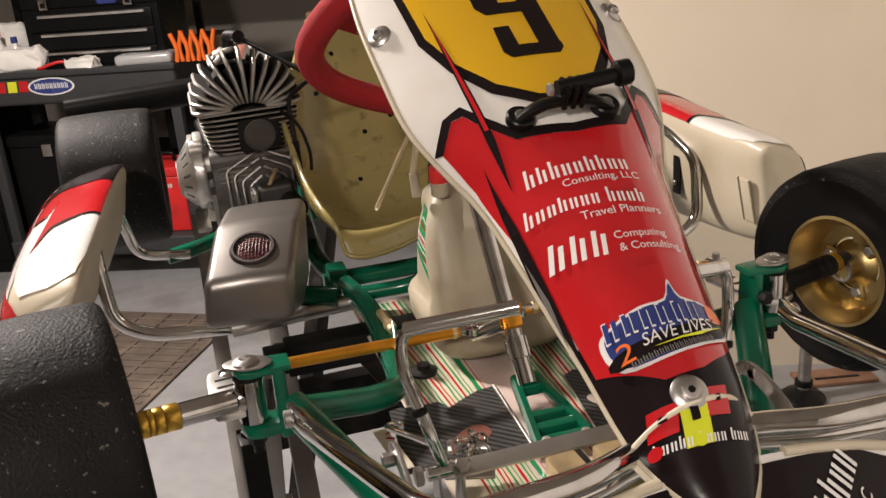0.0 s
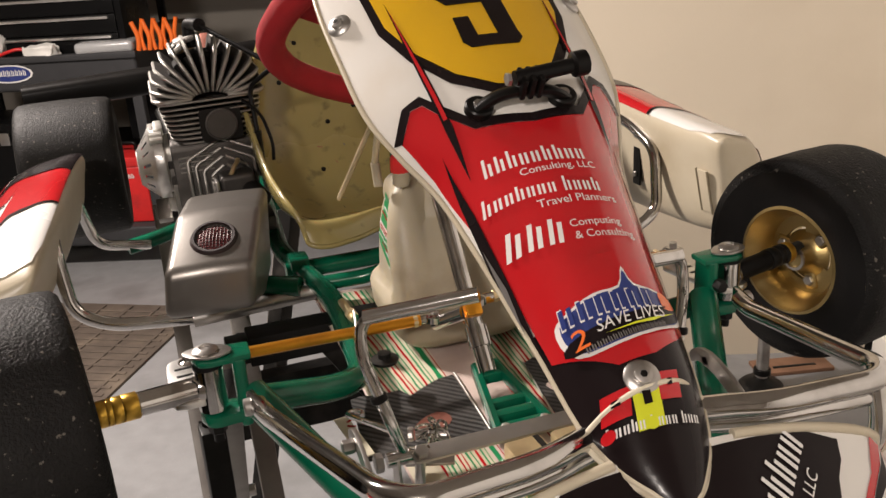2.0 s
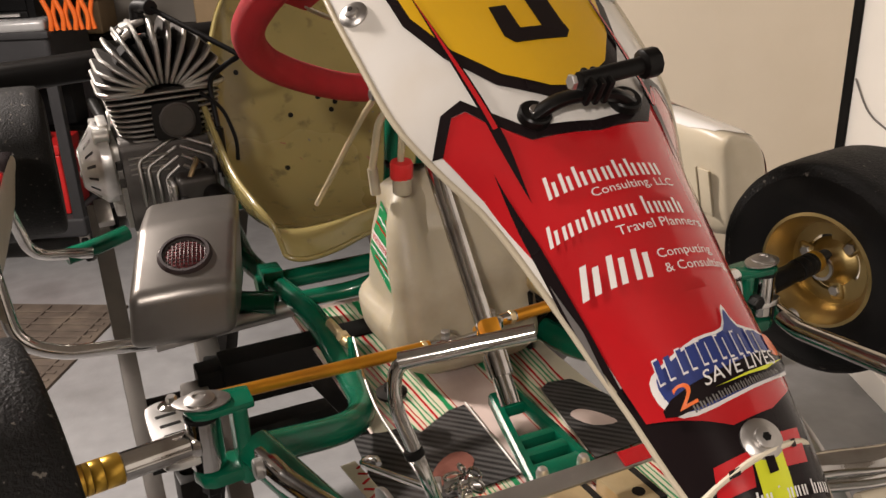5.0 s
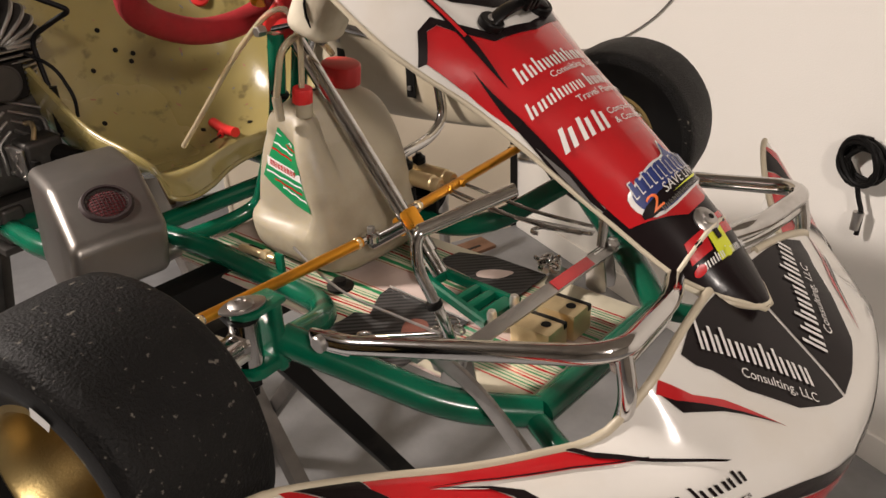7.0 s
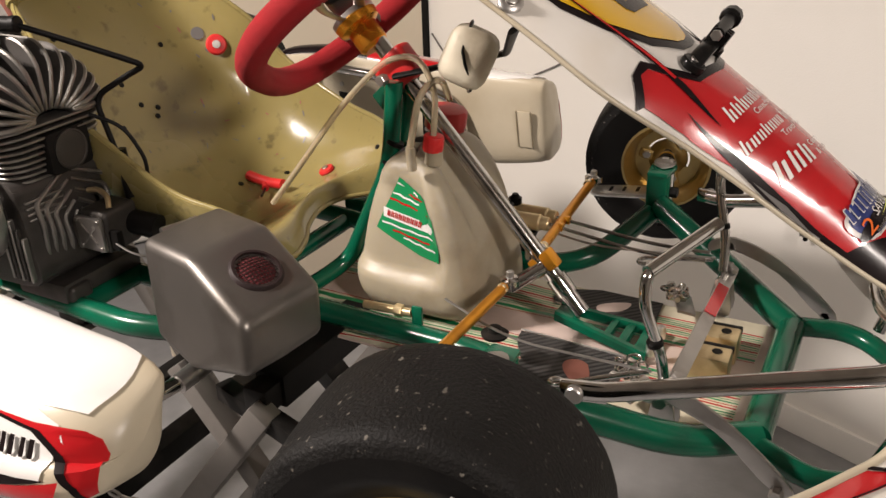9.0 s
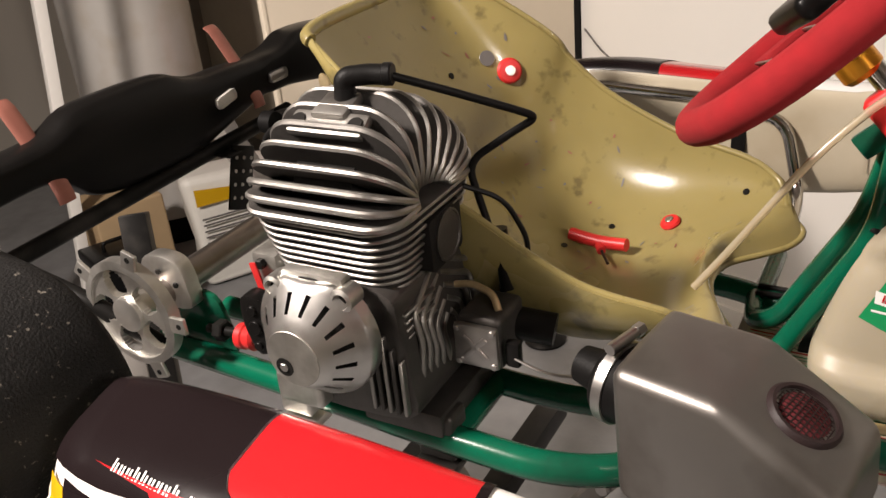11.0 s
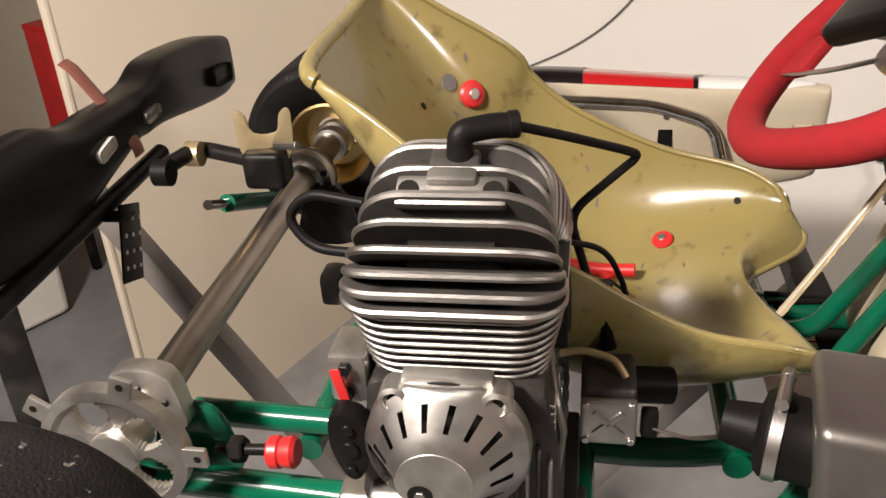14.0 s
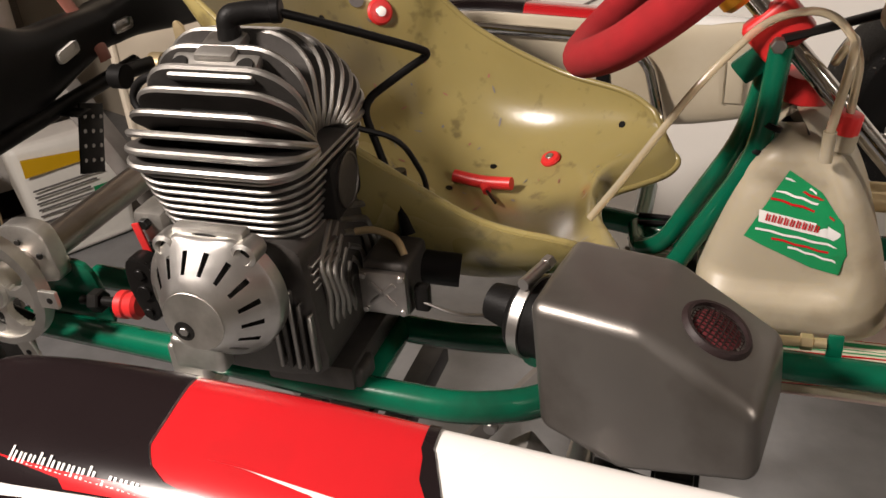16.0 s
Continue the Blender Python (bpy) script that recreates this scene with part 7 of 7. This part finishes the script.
to_rear(*[o for o in kart.children if o.name.split(".")[0] in ("bearing_plate", "rear_axle", "axle_collar", "sprocket_carrier", "bearing_block", "adjuster_rod", "adjuster_nut", "red_stop", "rear_bumper", "brake_caliper", "bumper_arm", "bearing_cassette", "cassette_screw", "chain_guard")])

# ---- kart stand ----
stand = thing("kart_stand", "folding kart stand of black and grey steel tube under the kart", "kart stand", (0, 0.45, 0))


def sq(p, q, w, material, name, label=""):
    p, q = V(p), V(q)
    d = q - p
    return part(name, rbox((w, w, d.length), Matrix.Translation((p + q) / 2) @ d.to_track_quat("Z", "Y").to_matrix().to_4x4(), 0.003), material, stand, label)


sq((-0.275, 0.32, 0.968), (0.36, 0.32, 0.968), 0.034, BLACKST, "cross_bar", "black top cross bar")
for x in (-0.155, 0.16):
    sq((x - 0.09, 0.32, 0.969), (x + 0.11, 0.32, 0.969), 0.044, RUBBER, "bar_pad", "black foam pad")
for y in (0.79, 0.955):
    sq((-0.335, y, 0.57), (0.40, y, 0.57), 0.044, BLACKST, "cross_bar", "black steel cross beam")
for x in (-0.28, 0.30):
    sq((x, 0.30, 0.965), (x, 1.00, 0.06), 0.032, STANDG, "leg", "grey steel scissor leg")
sq((-0.242, 0.47, 0.965), (-0.242, -0.24, 0.03), 0.030, STANDG, "leg", "grey steel scissor leg")
sq((-0.335, 1.12, 0.965), (-0.335, 0.60, 0.06), 0.034, STANDG, "leg", "grey steel scissor leg")
sq((0.26, 1.385, 1.16), (0.26, 0.70, 0.06), 0.036, STANDG, "leg", "grey steel scissor leg")
sq((0.025, 1.365, 1.05), (-0.235, 1.140, 0.05), 0.044, BLACKST, "leg", "black steel rear leg")
sq((-0.020, 1.395, 0.86), (-0.228, 1.200, 0.05), 0.036, STANDG, "leg", "grey steel scissor leg")
sq((-0.312, 0.16, 0.95), (-0.316, 0.20, 0.10), 0.030, BLACKST, "upright", "oily black steel upright")
sq((-0.312, 0.16, 0.945), (-0.242, 0.40, 0.945), 0.024, BLACKST, "strut")
sq((-0.13, 0.335, 0.95), (0.40, 0.335, 0.10), 0.034, BLACKST, "brace", "black diagonal brace")
for x in (-0.28, 0.30):
    part("pivot_bolt", disc((x - 0.03, 0.655, 0.507), (1, 0, 0), 0.012, 0.06, 16), STEEL, stand)
for y in (0.33, 0.99):
    sq((-0.40, y, 0.06), (0.34, y, 0.06), 0.034, BLACKST, "base_bar")
    for x in (-0.38, 0.31):
        part("foot_pad", disc((x, y, 0.001), (0, 0, 1), 0.024, 0.045, 20), RUBBER, stand)
for k in range(7):
    c = V((-0.20, 0.725, 0.62)).lerp(V((-0.085, 0.725, 0.48)), k / 6)
    a = radians(90 * (k % 2))
    part("chain_link", tube([c + V((0.010 * math.cos(t), 0.006 * math.sin(t) * math.sin(a), -0.012 * math.cos(t) + 0.006 * math.sin(t) * math.cos(a))) for t in [i * 0.785 for i in range(8)]], 0.0026, 6, ring=True), STEEL, stand)

# ---- back of the garage ----


def cart():
    c = thing("service_cart", "dark grey plastic service cart with stickers and casters", "service cart", tuple(ROOM @ V((-2.05, 3.25, 0))))
    m = lambda u, v, z, *r: room(u, v, z, *r)
    part("top_tray", rbox((1.0, 0.5, 0.15), m(-2.1, 3.27, 0.965), 0.02, 3), DARKPL, c)
    part("tray_rim", rbox((1.02, 0.03, 0.03), m(-2.1, 3.02, 1.035), 0.008), DARKPL, c)
    part("lower_shelf", rbox((1.0, 0.5, 0.09), m(-2.1, 3.27, 0.17), 0.015, 3), DARKPL, c)
    for u in (-2.57, -1.63):
        for v in (3.06, 3.48):
            part("leg", rbox((0.05, 0.05, 0.75), m(u, v, 0.55), 0.01), DARKPL, c)
            w = part("caster", lathe([(0.012, -0.016), (0.05, -0.016), (0.058, -0.01), (0.058, 0.01), (0.05, 0.016), (0.012, 0.016)], frame_of(RU * 0.9 + RV * 0.3, ROOM @ V((u, v, 0.058))), 28), RUBBER, c)
            part("caster_fork", rbox((0.045, 0.03, 0.075), m(u, v, 0.10, 0, 0, 10), 0.004), STEEL, w, "galvanised caster fork")
    S = lambda a, b: tuple(ROOM @ V((a, 3.0185, b)))
    decal("sticker_blue", [(-2.2 + 0.115 * math.cos(t), 0.975 + 0.042 * math.sin(t)) for t in [i * 0.3927 for i in range(16)]], S, D_WHITE, c, 0.001, (0, 0))
    decal("sticker_blue", [(-2.2 + 0.105 * math.cos(t), 0.975 + 0.035 * math.sin(t)) for t in [i * 0.3927 for i in range(16)]], S, D_BLUE, c, 0.002, (0, 0))
    bars_on("sticker_bars", (-2.28, 0.965), 0.034, [0.8] * 9, S, D_WHITE, c, 0.003)
    for k, mm in enumerate((D_RED, D_LIME, D_RED)):
        decal("sticker_block", [(-2.47 + 0.055 * k, 0.955), (-2.425 + 0.055 * k, 0.955), (-2.42 + 0.055 * k, 1.005), (-2.465 + 0.055 * k, 1.005)], S, mm, c, 0.002, (0, 0))
    return c


cart()
chest = thing("tool_chest", "black steel tool chest with chrome drawer trims on the cart", "tool chest", tuple(ROOM @ V((-1.98, 3.28, 1.04))))
part("body", rbox((0.66, 0.34, 0.50), room(-2.0, 3.30, 1.291), 0.008), BLACKCH, chest)
for k in range(3):
    z = 1.081 + 0.0855 * k
    d = part("drawer", rbox((0.60, 0.012, 0.079), room(-2.0, 3.124, z), 0.004), BLACKCH, chest)
    part("drawer_trim", rbox((0.515, 0.016, 0.013), room(-1.988, 3.114, z + 0.028, 12), 0.003), POLISH, d, "bright drawer pull")
lid = part("lid", rbox((0.65, 0.014, 0.20), room(-2.0, 3.124, 1.415), 0.006), BLACKCH, chest)
for u in (-2.204, -1.797):
    catch = part("latch", rbox((0.042, 0.014, 0.052), room(u, 3.110, 1.335), 0.005), CHROME, lid, "chrome latch")
    part("latch_eye", rbox((0.022, 0.006, 0.022), room(u, 3.1015, 1.330), 0.002), BLACKCH, catch)
part("badge", extrude_poly(rounded_rect(0.048, 0.016, 0.014), frame_of(-RV, tuple(ROOM @ V((-1.90, 3.116, 1.337)))), 0.003, 0.0008), D_BLUE, chest)


def jumble(name, label, cat, u, v, z, size, material, rz=0, bevel=0.01, rx=0, ry=0):
    t = thing(name, label, cat, tuple(ROOM @ V((u, v, z))))
    part("body", rbox(size, room(u, v, z + size[2] / 2, rx, ry, rz), bevel, 3), material, t)
    return t


rt = jumble("toolbox", "red plastic toolbox on the cart's lower shelf", "toolbox", -1.86, 3.22, 0.216, (0.36, 0.26, 0.28), REDP)
part("lid", rbox((0.37, 0.27, 0.05), room(-1.86, 3.22, 0.52), 0.012), REDP, rt)
part("handle", tube([tuple(ROOM @ V((-1.96, 3.22, 0.545))), tuple(ROOM @ V((-1.96, 3.22, 0.585))), tuple(ROOM @ V((-1.76, 3.22, 0.585))), tuple(ROOM @ V((-1.76, 3.22, 0.545)))], 0.010, 10, 0.02), BLACKP, rt)
part("latch", rbox((0.05, 0.012, 0.05), room(-1.86, 3.085, 0.49), 0.004), BLACKP, rt)
S2 = lambda a, b: tuple(ROOM @ V((a, 3.0885, b)))
bars_on("maker_bars", (-1.80, 0.44), 0.03, [0.8, 0.8, 0.8, 0.8], S2, D_WHITE, rt, 0.002)
bc = jumble("black_case", "black plastic tool case on the cart's lower shelf", "case", -2.33, 3.27, 0.216, (0.40, 0.36, 0.46), BLACKCH)
part("lid", rbox((0.41, 0.37, 0.06), room(-2.33, 3.27, 0.707), 0.012), BLACKCH, bc)
part("latch", rbox((0.05, 0.012, 0.06), room(-2.33, 3.082, 0.66), 0.004), STEEL, bc)
cb = jumble("cabinet", "black steel cabinet standing beside the service cart", "cabinet", -2.98, 3.42, 0.001, (0.62, 0.5, 0.95), BLACKCH)
for k in range(3):
    d = part("drawer", rbox((0.56, 0.012, 0.26), room(-2.98, 3.166, 0.20 + 0.29 * k), 0.005), BLACKCH, cb)
    part("handle", rbox((0.40, 0.016, 0.02), room(-2.98, 3.155, 0.29 + 0.29 * k), 0.004), STEEL, d)
# orange clamps, bottles and rags on the cart top
for k in range(4):
    t = thing("spring_clamp", "orange plastic spring clamp hooked on the chest", "clamp", tuple(ROOM @ V((-1.60 + 0.052 * k, 3.1, 1.04))), "clamps on the cart")
    u = -1.60 + 0.052 * k
    part("jaw", tube([tuple(ROOM @ V((u, 3.08, 1.042))), tuple(ROOM @ V((u + 0.01, 3.08, 1.10))), tuple(ROOM @ V((u - 0.015, 3.08, 1.17)))], 0.011, 10, 0.03), D_ORANGE, t)
    part("jaw", tube([tuple(ROOM @ V((u + 0.025, 3.09, 1.042))), tuple(ROOM @ V((u + 0.014, 3.09, 1.10))), tuple(ROOM @ V((u + 0.035, 3.09, 1.18)))], 0.010, 10, 0.03), D_ORANGE, t)
for k, (u, h, r, mm, lb) in enumerate(((-2.47, 0.16, 0.035, D_WHITE, "white spray bottle with an orange cap"), (-2.39, 0.13, 0.03, D_BLUE, "blue capped white bottle"), (-2.54, 0.12, 0.032, D_ORANGE, "orange capped bottle"))):
    t = thing("bottle", lb + " on the cart", "bottle", tuple(ROOM @ V((u, 3.12, 1.04))), "bottles on the cart")
    part("body", lathe([(r * 0.9, 0), (r, 0.006), (r, h * 0.65), (r * 0.45, h * 0.85), (r * 0.4, h)], Matrix.Translation(ROOM @ V((u, 3.12, 1.041))), 20), D_WHITE, t)
    part("cap", disc(tuple(ROOM @ V((u, 3.12, 1.041 + h))), (0, 0, 1), r * 0.5, 0.03, 16), D_ORANGE if k != 1 else D_BLUE, t)
t = thing("red_cable", "coiled red cable on the cart top", "cable", tuple(ROOM @ V((-2.35, 3.06, 1.04))))
part("cable", tube([tuple(ROOM @ V((-2.45 + 0.05 * k, 3.06 + 0.02 * math.sin(k), 1.052 + 0.03 * math.sin(k * 0.8) ** 2))) for k in range(8)], 0.008, 10, 0.03), REDP, t)
t = jumble("plastic_bag", "crumpled clear plastic bag on the cart", "bag", -1.75, 3.10, 1.043, (0.26, 0.16, 0.05), mat("clear_film", (0.7, 0.7, 0.7), 0.25, 0, 0.1, 30, 0.5, 60, transmission=0.5), 8, 0.02)
# dark shelving behind
sh = thing("shelf_unit", "black steel shelving in the shadow of the rear wall", "shelf", tuple(ROOM @ V((-1.9, 4.5, 0))))
for u in (-3.0, -1.9, -0.9):
    part("post", rbox((0.04, 0.04, 1.95), room(u, 4.25, 0.975), 0.003), BLACKST, sh)
for z in (0.35, 0.85, 1.35, 1.85):
    part("shelf_board", rbox((2.14, 0.45, 0.03), room(-1.95, 4.45, z), 0.003), BLACKST, sh)
for k in range(9):
    u = -2.85 + 0.24 * k
    z = (0.366, 0.866, 1.366)[k % 3]
    jumble("storage_box", ("dark plastic storage box on the shelf", "brown cardboard box on the shelf", "black case on the shelf")[k % 3], "box", u, 4.42, z, (0.2, 0.28, 0.18 + 0.03 * (k % 4)), (DARKPL, CARDB, BLACKCH)[k % 3])
# pale posts leaning
for k, (u, v) in enumerate(((-0.39, 3.0), (-0.125, 3.02))):
    t = thing("timber_post", "white painted timber post leaning in the rear bay", "timber", tuple(ROOM @ V((u, v, 0))), "timber posts")
    part("post", rbox((0.040, 0.040, 1.9), room(u, v, 0.954, 0, 9 if k == 0 else 6), 0.003), WALLW, t)
# water heater, red shelf, bag, cardboard
wh = thing("water_heater", "white cylindrical water heater in the rear bay", "water heater", tuple(ROOM @ V((0.42, 3.75, 0))))
part("body", lathe([(0.26, 0.12), (0.27, 0.14), (0.27, 1.45), (0.25, 1.5), (0.05, 1.52)], Matrix.Translation(ROOM @ V((0.42, 3.75, 0))), 48), WHITEP, wh)
part("base", lathe([(0.25, 0.0), (0.25, 0.12)], Matrix.Translation(ROOM @ V((0.42, 3.75, 0.001))), 40), BLACKST, wh)
rs = thing("red_step", "red metal shelf unit with solid sides behind the partition", "shelf", tuple(ROOM @ V((1.02, 2.98, 0))))
for z in (0.60, 0.88):
    part("shelf_board", rbox((0.34, 0.3, 0.03), room(1.02, 2.98, z), 0.004), REDP, rs)
for u in (0.850, 1.190):
    part("side_panel", rbox((0.012, 0.30, 0.40), room(u, 2.98, 0.766), 0.003), REDP, rs)
part("top_lip", rbox((0.352, 0.31, 0.02), room(1.02, 2.98, 0.975), 0.004), REDP, rs)
for u in (0.865, 1.175):
    for v in (2.84, 3.12):
        part("post", rbox((0.03, 0.03, 0.57), room(u, v, 0.286), 0.003), BLACKST, rs)
bag = thing("paper_sack", "white woven sack with yellow and green print standing on the floor", "sack", tuple(ROOM @ V((0.42, 3.02, 0))))
bm = rbox((0.38, 0.16, 0.47), room(0.42, 3.02, 0.237, 0, 0, -8), 0.05, 4)
bmesh.ops.subdivide_edges(bm, edges=bm.edges, cuts=2, use_grid_fill=True)
for v in bm.verts:
    if v.co.z > 0.03:
        v.co += V((noise.noise(v.co * 7), noise.noise(v.co * 7 + V((9, 0, 0))), 0.4 * noise.noise(v.co * 6))) * 0.02
part("sack", bm, BAGM, bag, "", 70)
SB = lambda a, b: tuple(room(0.42, 3.02, 0, 0, 0, -8) @ V((a, -0.094, b)))
decal("print_yellow", [(-0.17, 0.36), (0.17, 0.36), (0.17, 0.44), (0.05, 0.40), (-0.17, 0.43)], SB, D_YEL, bag, 0.004, (0, 0))
decal("print_green", [(0.05, 0.20), (0.14, 0.20), (0.14, 0.25), (0.05, 0.25)], SB, D_GREEN, bag, 0.004, (0, 0))
for k in range(6):
    decal("print_bar", [(-0.16, 0.30 - 0.025 * k), (0.10 - 0.03 * (k % 3), 0.30 - 0.025 * k), (0.10 - 0.03 * (k % 3), 0.308 - 0.025 * k), (-0.16, 0.308 - 0.025 * k)], SB, D_GREY, bag, 0.004, (0, 0))
jumble("cardboard_box", "brown cardboard box on the floor", "box", 0.0, 3.1, 0.001, (0.26, 0.25, 0.45), CARDB)
fc2 = jumble("black_case", "black plastic case on the floor", "case", -0.12, 2.85, 0.001, (0.2, 0.2, 0.31), BLACKCH)
part("lid", rbox((0.21, 0.21, 0.04), room(-0.12, 2.85, 0.333), 0.010), BLACKCH, fc2)
part("latch", rbox((0.04, 0.012, 0.05), room(-0.12, 2.742, 0.30), 0.004), STEEL, fc2)
part("handle", tube([tuple(ROOM @ V((-0.16, 2.85, 0.350))), tuple(ROOM @ V((-0.16, 2.85, 0.385))), tuple(ROOM @ V((-0.08, 2.85, 0.385))), tuple(ROOM @ V((-0.08, 2.85, 0.350)))], 0.007, 10, 0.015), BLACKP, fc2)
# ribbed mat
mt = thing("floor_mat", "brown ribbed rubber mat on the floor", "mat", tuple(ROOM @ V((-1.8, 1.95, 0))))
part("mat", rbox((0.9, 1.25, 0.012), room(-1.82, 1.95, 0.0062, 0, 0, -8), 0.004), MATM, mt)
for k in range(22):
    part("rib", rbox((0.86, 0.018, 0.006), room(-1.82, 1.95, 0.014, 0, 0, -8) @ pose(0, -0.56 + 0.053 * k, 0), 0.002, 1), MATM, mt)
for k in range(7):
    part("rib", rbox((0.012, 1.2, 0.006), room(-1.82, 1.95, 0.0155, 0, 0, -8) @ pose(-0.39 + 0.13 * k, 0, 0), 0.002, 1), MATM, mt)
# wall: hanging hose coil and a wire
hc = thing("hose_coil", "black coiled hose hanging on the white wall", "hose", tuple(ROOM @ V((1.28, 0.44, 0.75))))
for k in range(8):
    r, du = 0.056 - 0.005 * (k % 3), 0.009 * (k % 4)
    loop = []
    for i in range(26):
        a = i * 2 * math.pi / 26
        w = 1 + 0.10 * math.sin(2 * a + k * 1.7) + 0.05 * math.sin(3 * a + k)
        loop.append(tuple(ROOM @ V((1.300 - du, 0.392 + 0.006 * math.sin(k * 2.3) + r * w * math.cos(a), 0.778 + 0.005 * math.cos(k * 1.9) + r * 0.92 * w * math.sin(a)))))
    part("loop", tube(loop, 0.0062, 8, ring=True), RUBBER, hc)
part("tie", tube([tuple(ROOM @ V((1.312 - 0.05 * abs(math.sin(a)), 0.392 + 0.010 * math.cos(a), 0.835 + 0.014 * math.sin(a)))) for a in [i * 0.7 for i in range(9)]], 0.003, 8, ring=True), BLACKP, hc)
part("tail", tube([tuple(ROOM @ V((1.29, v, z))) for v, z in ((0.40, 0.73), (0.388, 0.69), (0.372, 0.66), (0.376, 0.60))], 0.0062, 8, 0.03), RUBBER, hc)
part("nozzle", tube([tuple(ROOM @ V((1.285, 0.376, 0.66))), tuple(ROOM @ V((1.28, 0.378, 0.615)))], (0.013, 0.010), 14), STEEL, hc)
wr = thing("wall_wire", "thin grey wire looped along the white wall", "wire", tuple(ROOM @ V((1.315, 1.3, 0.9))))
part("wire", tube([tuple(ROOM @ V((1.314, v, z))) for v, z in ((1.93, 0.93), (1.83, 0.84), (1.57, 0.80), (1.42, 0.85), (1.27, 0.92), (1.15, 1.0), (1.03, 1.13), (0.98, 1.35), (0.98, 1.8), (0.98, 2.6))], 0.003, 8, 0.15), D_GREY, wr)
lp = thing("ceiling_lamp", "plain white square ceiling lamp", "lamp", (-1.20, 1.60, 2.57), kind="structure")
part("housing", rbox((0.45, 0.45, 0.04), at(-1.20, 1.60, 2.579), 0.01), WHITEP, lp)
lp = thing("ceiling_lamp", "plain white square ceiling lamp", "lamp", (-1.5, -2.0, 2.57), kind="structure")
part("housing", rbox((0.45, 0.45, 0.04), at(-1.5, -2.0, 2.579), 0.01), WHITEP, lp)

CLOTH = mat("white_cloth", (0.72, 0.70, 0.66), 0.9, 0, 0.1, 12, 0.4, 120)


def crumple(name, label, cat, u, v, z, size, material, rz, seed):
    """A heap of soft stuff: a rounded block with folds pushed into it, flat underneath."""
    t = thing(name, label, cat, tuple(ROOM @ V((u, v, z))))
    bm = rbox(size, Matrix.Translation((0, 0, size[2] / 2)), min(size) * 0.35, 3)
    bmesh.ops.subdivide_edges(bm, edges=bm.edges, cuts=3, use_grid_fill=True)
    for p in bm.verts:
        if p.co.z > 0.006:
            q = V((p.co.x * 22 + seed, p.co.y * 22, p.co.z * 22))
            n = noise.noise(q) * 0.030 + abs(noise.noise(q * 2.3)) * 0.016
            p.co += V((noise.noise(q + V((7, 0, 0))) * 0.02, noise.noise(q + V((0, 7, 0))) * 0.02, n * min(1.0, p.co.z / 0.03)))
    bm.transform(room(u, v, z, 0, 0, rz))
    part("folds", bm, material, t, "", 50)


crumple("rag", "crumpled white rag on the cart top", "rag", -2.36, 3.10, 1.042, (0.24, 0.14, 0.10), CLOTH, 9, 3.1)
crumple("rag", "white paper towel bunched beside the chest", "rag", -2.04, 3.06, 1.042, (0.15, 0.09, 0.045), CLOTH, -12, 8.4)
crumple("rag", "pale cloth heap behind the bottles on the cart", "rag", -2.52, 3.28, 1.042, (0.22, 0.18, 0.20), CLOTH, 30, 5.7)
# a jack post with a round foot, and a rusty plate lying by it
jk = thing("jack_post", "steel post on a round black foot on the floor", "jack", (1.44, 1.27, 0))
part("post_foot", lathe([(0.0, 0.0), (0.070, 0.0), (0.072, 0.008), (0.060, 0.020), (0.030, 0.030), (0.020, 0.040)], Matrix.Translation((1.44, 1.27, 0.001)), 32), BLACKST, jk)
part("post", tube([(1.44, 1.27, 0.02), (1.44, 1.27, 0.34)], 0.020, 18), STEEL, jk)
part("collar", lathe([(0.020, 0), (0.028, 0.002), (0.028, 0.020), (0.020, 0.022)], Matrix.Translation((1.44, 1.27, 0.05)), 24), BLACKST, jk)
RUST = mat("rusty_plate", (0.24, 0.13, 0.08), 0.7, 0.1, 0.3, 14, 0.3, 200, dirt=(0.11, 0.055, 0.03), dscale=8, damount=0.7)
rp = thing("steel_plate", "rusty flat steel plate lying on the floor", "plate", (1.60, 1.33, 0))
part("sheet", rbox((0.26, 0.10, 0.014), at(1.615, 1.335, 0.0075, 0, 0, -14), 0.003), RUST, rp)
part("sheet_slot", rbox((0.15, 0.014, 0.002), at(1.615, 1.320, 0.0148, 0, 0, -14), 0.0008), BLACKST, rp)
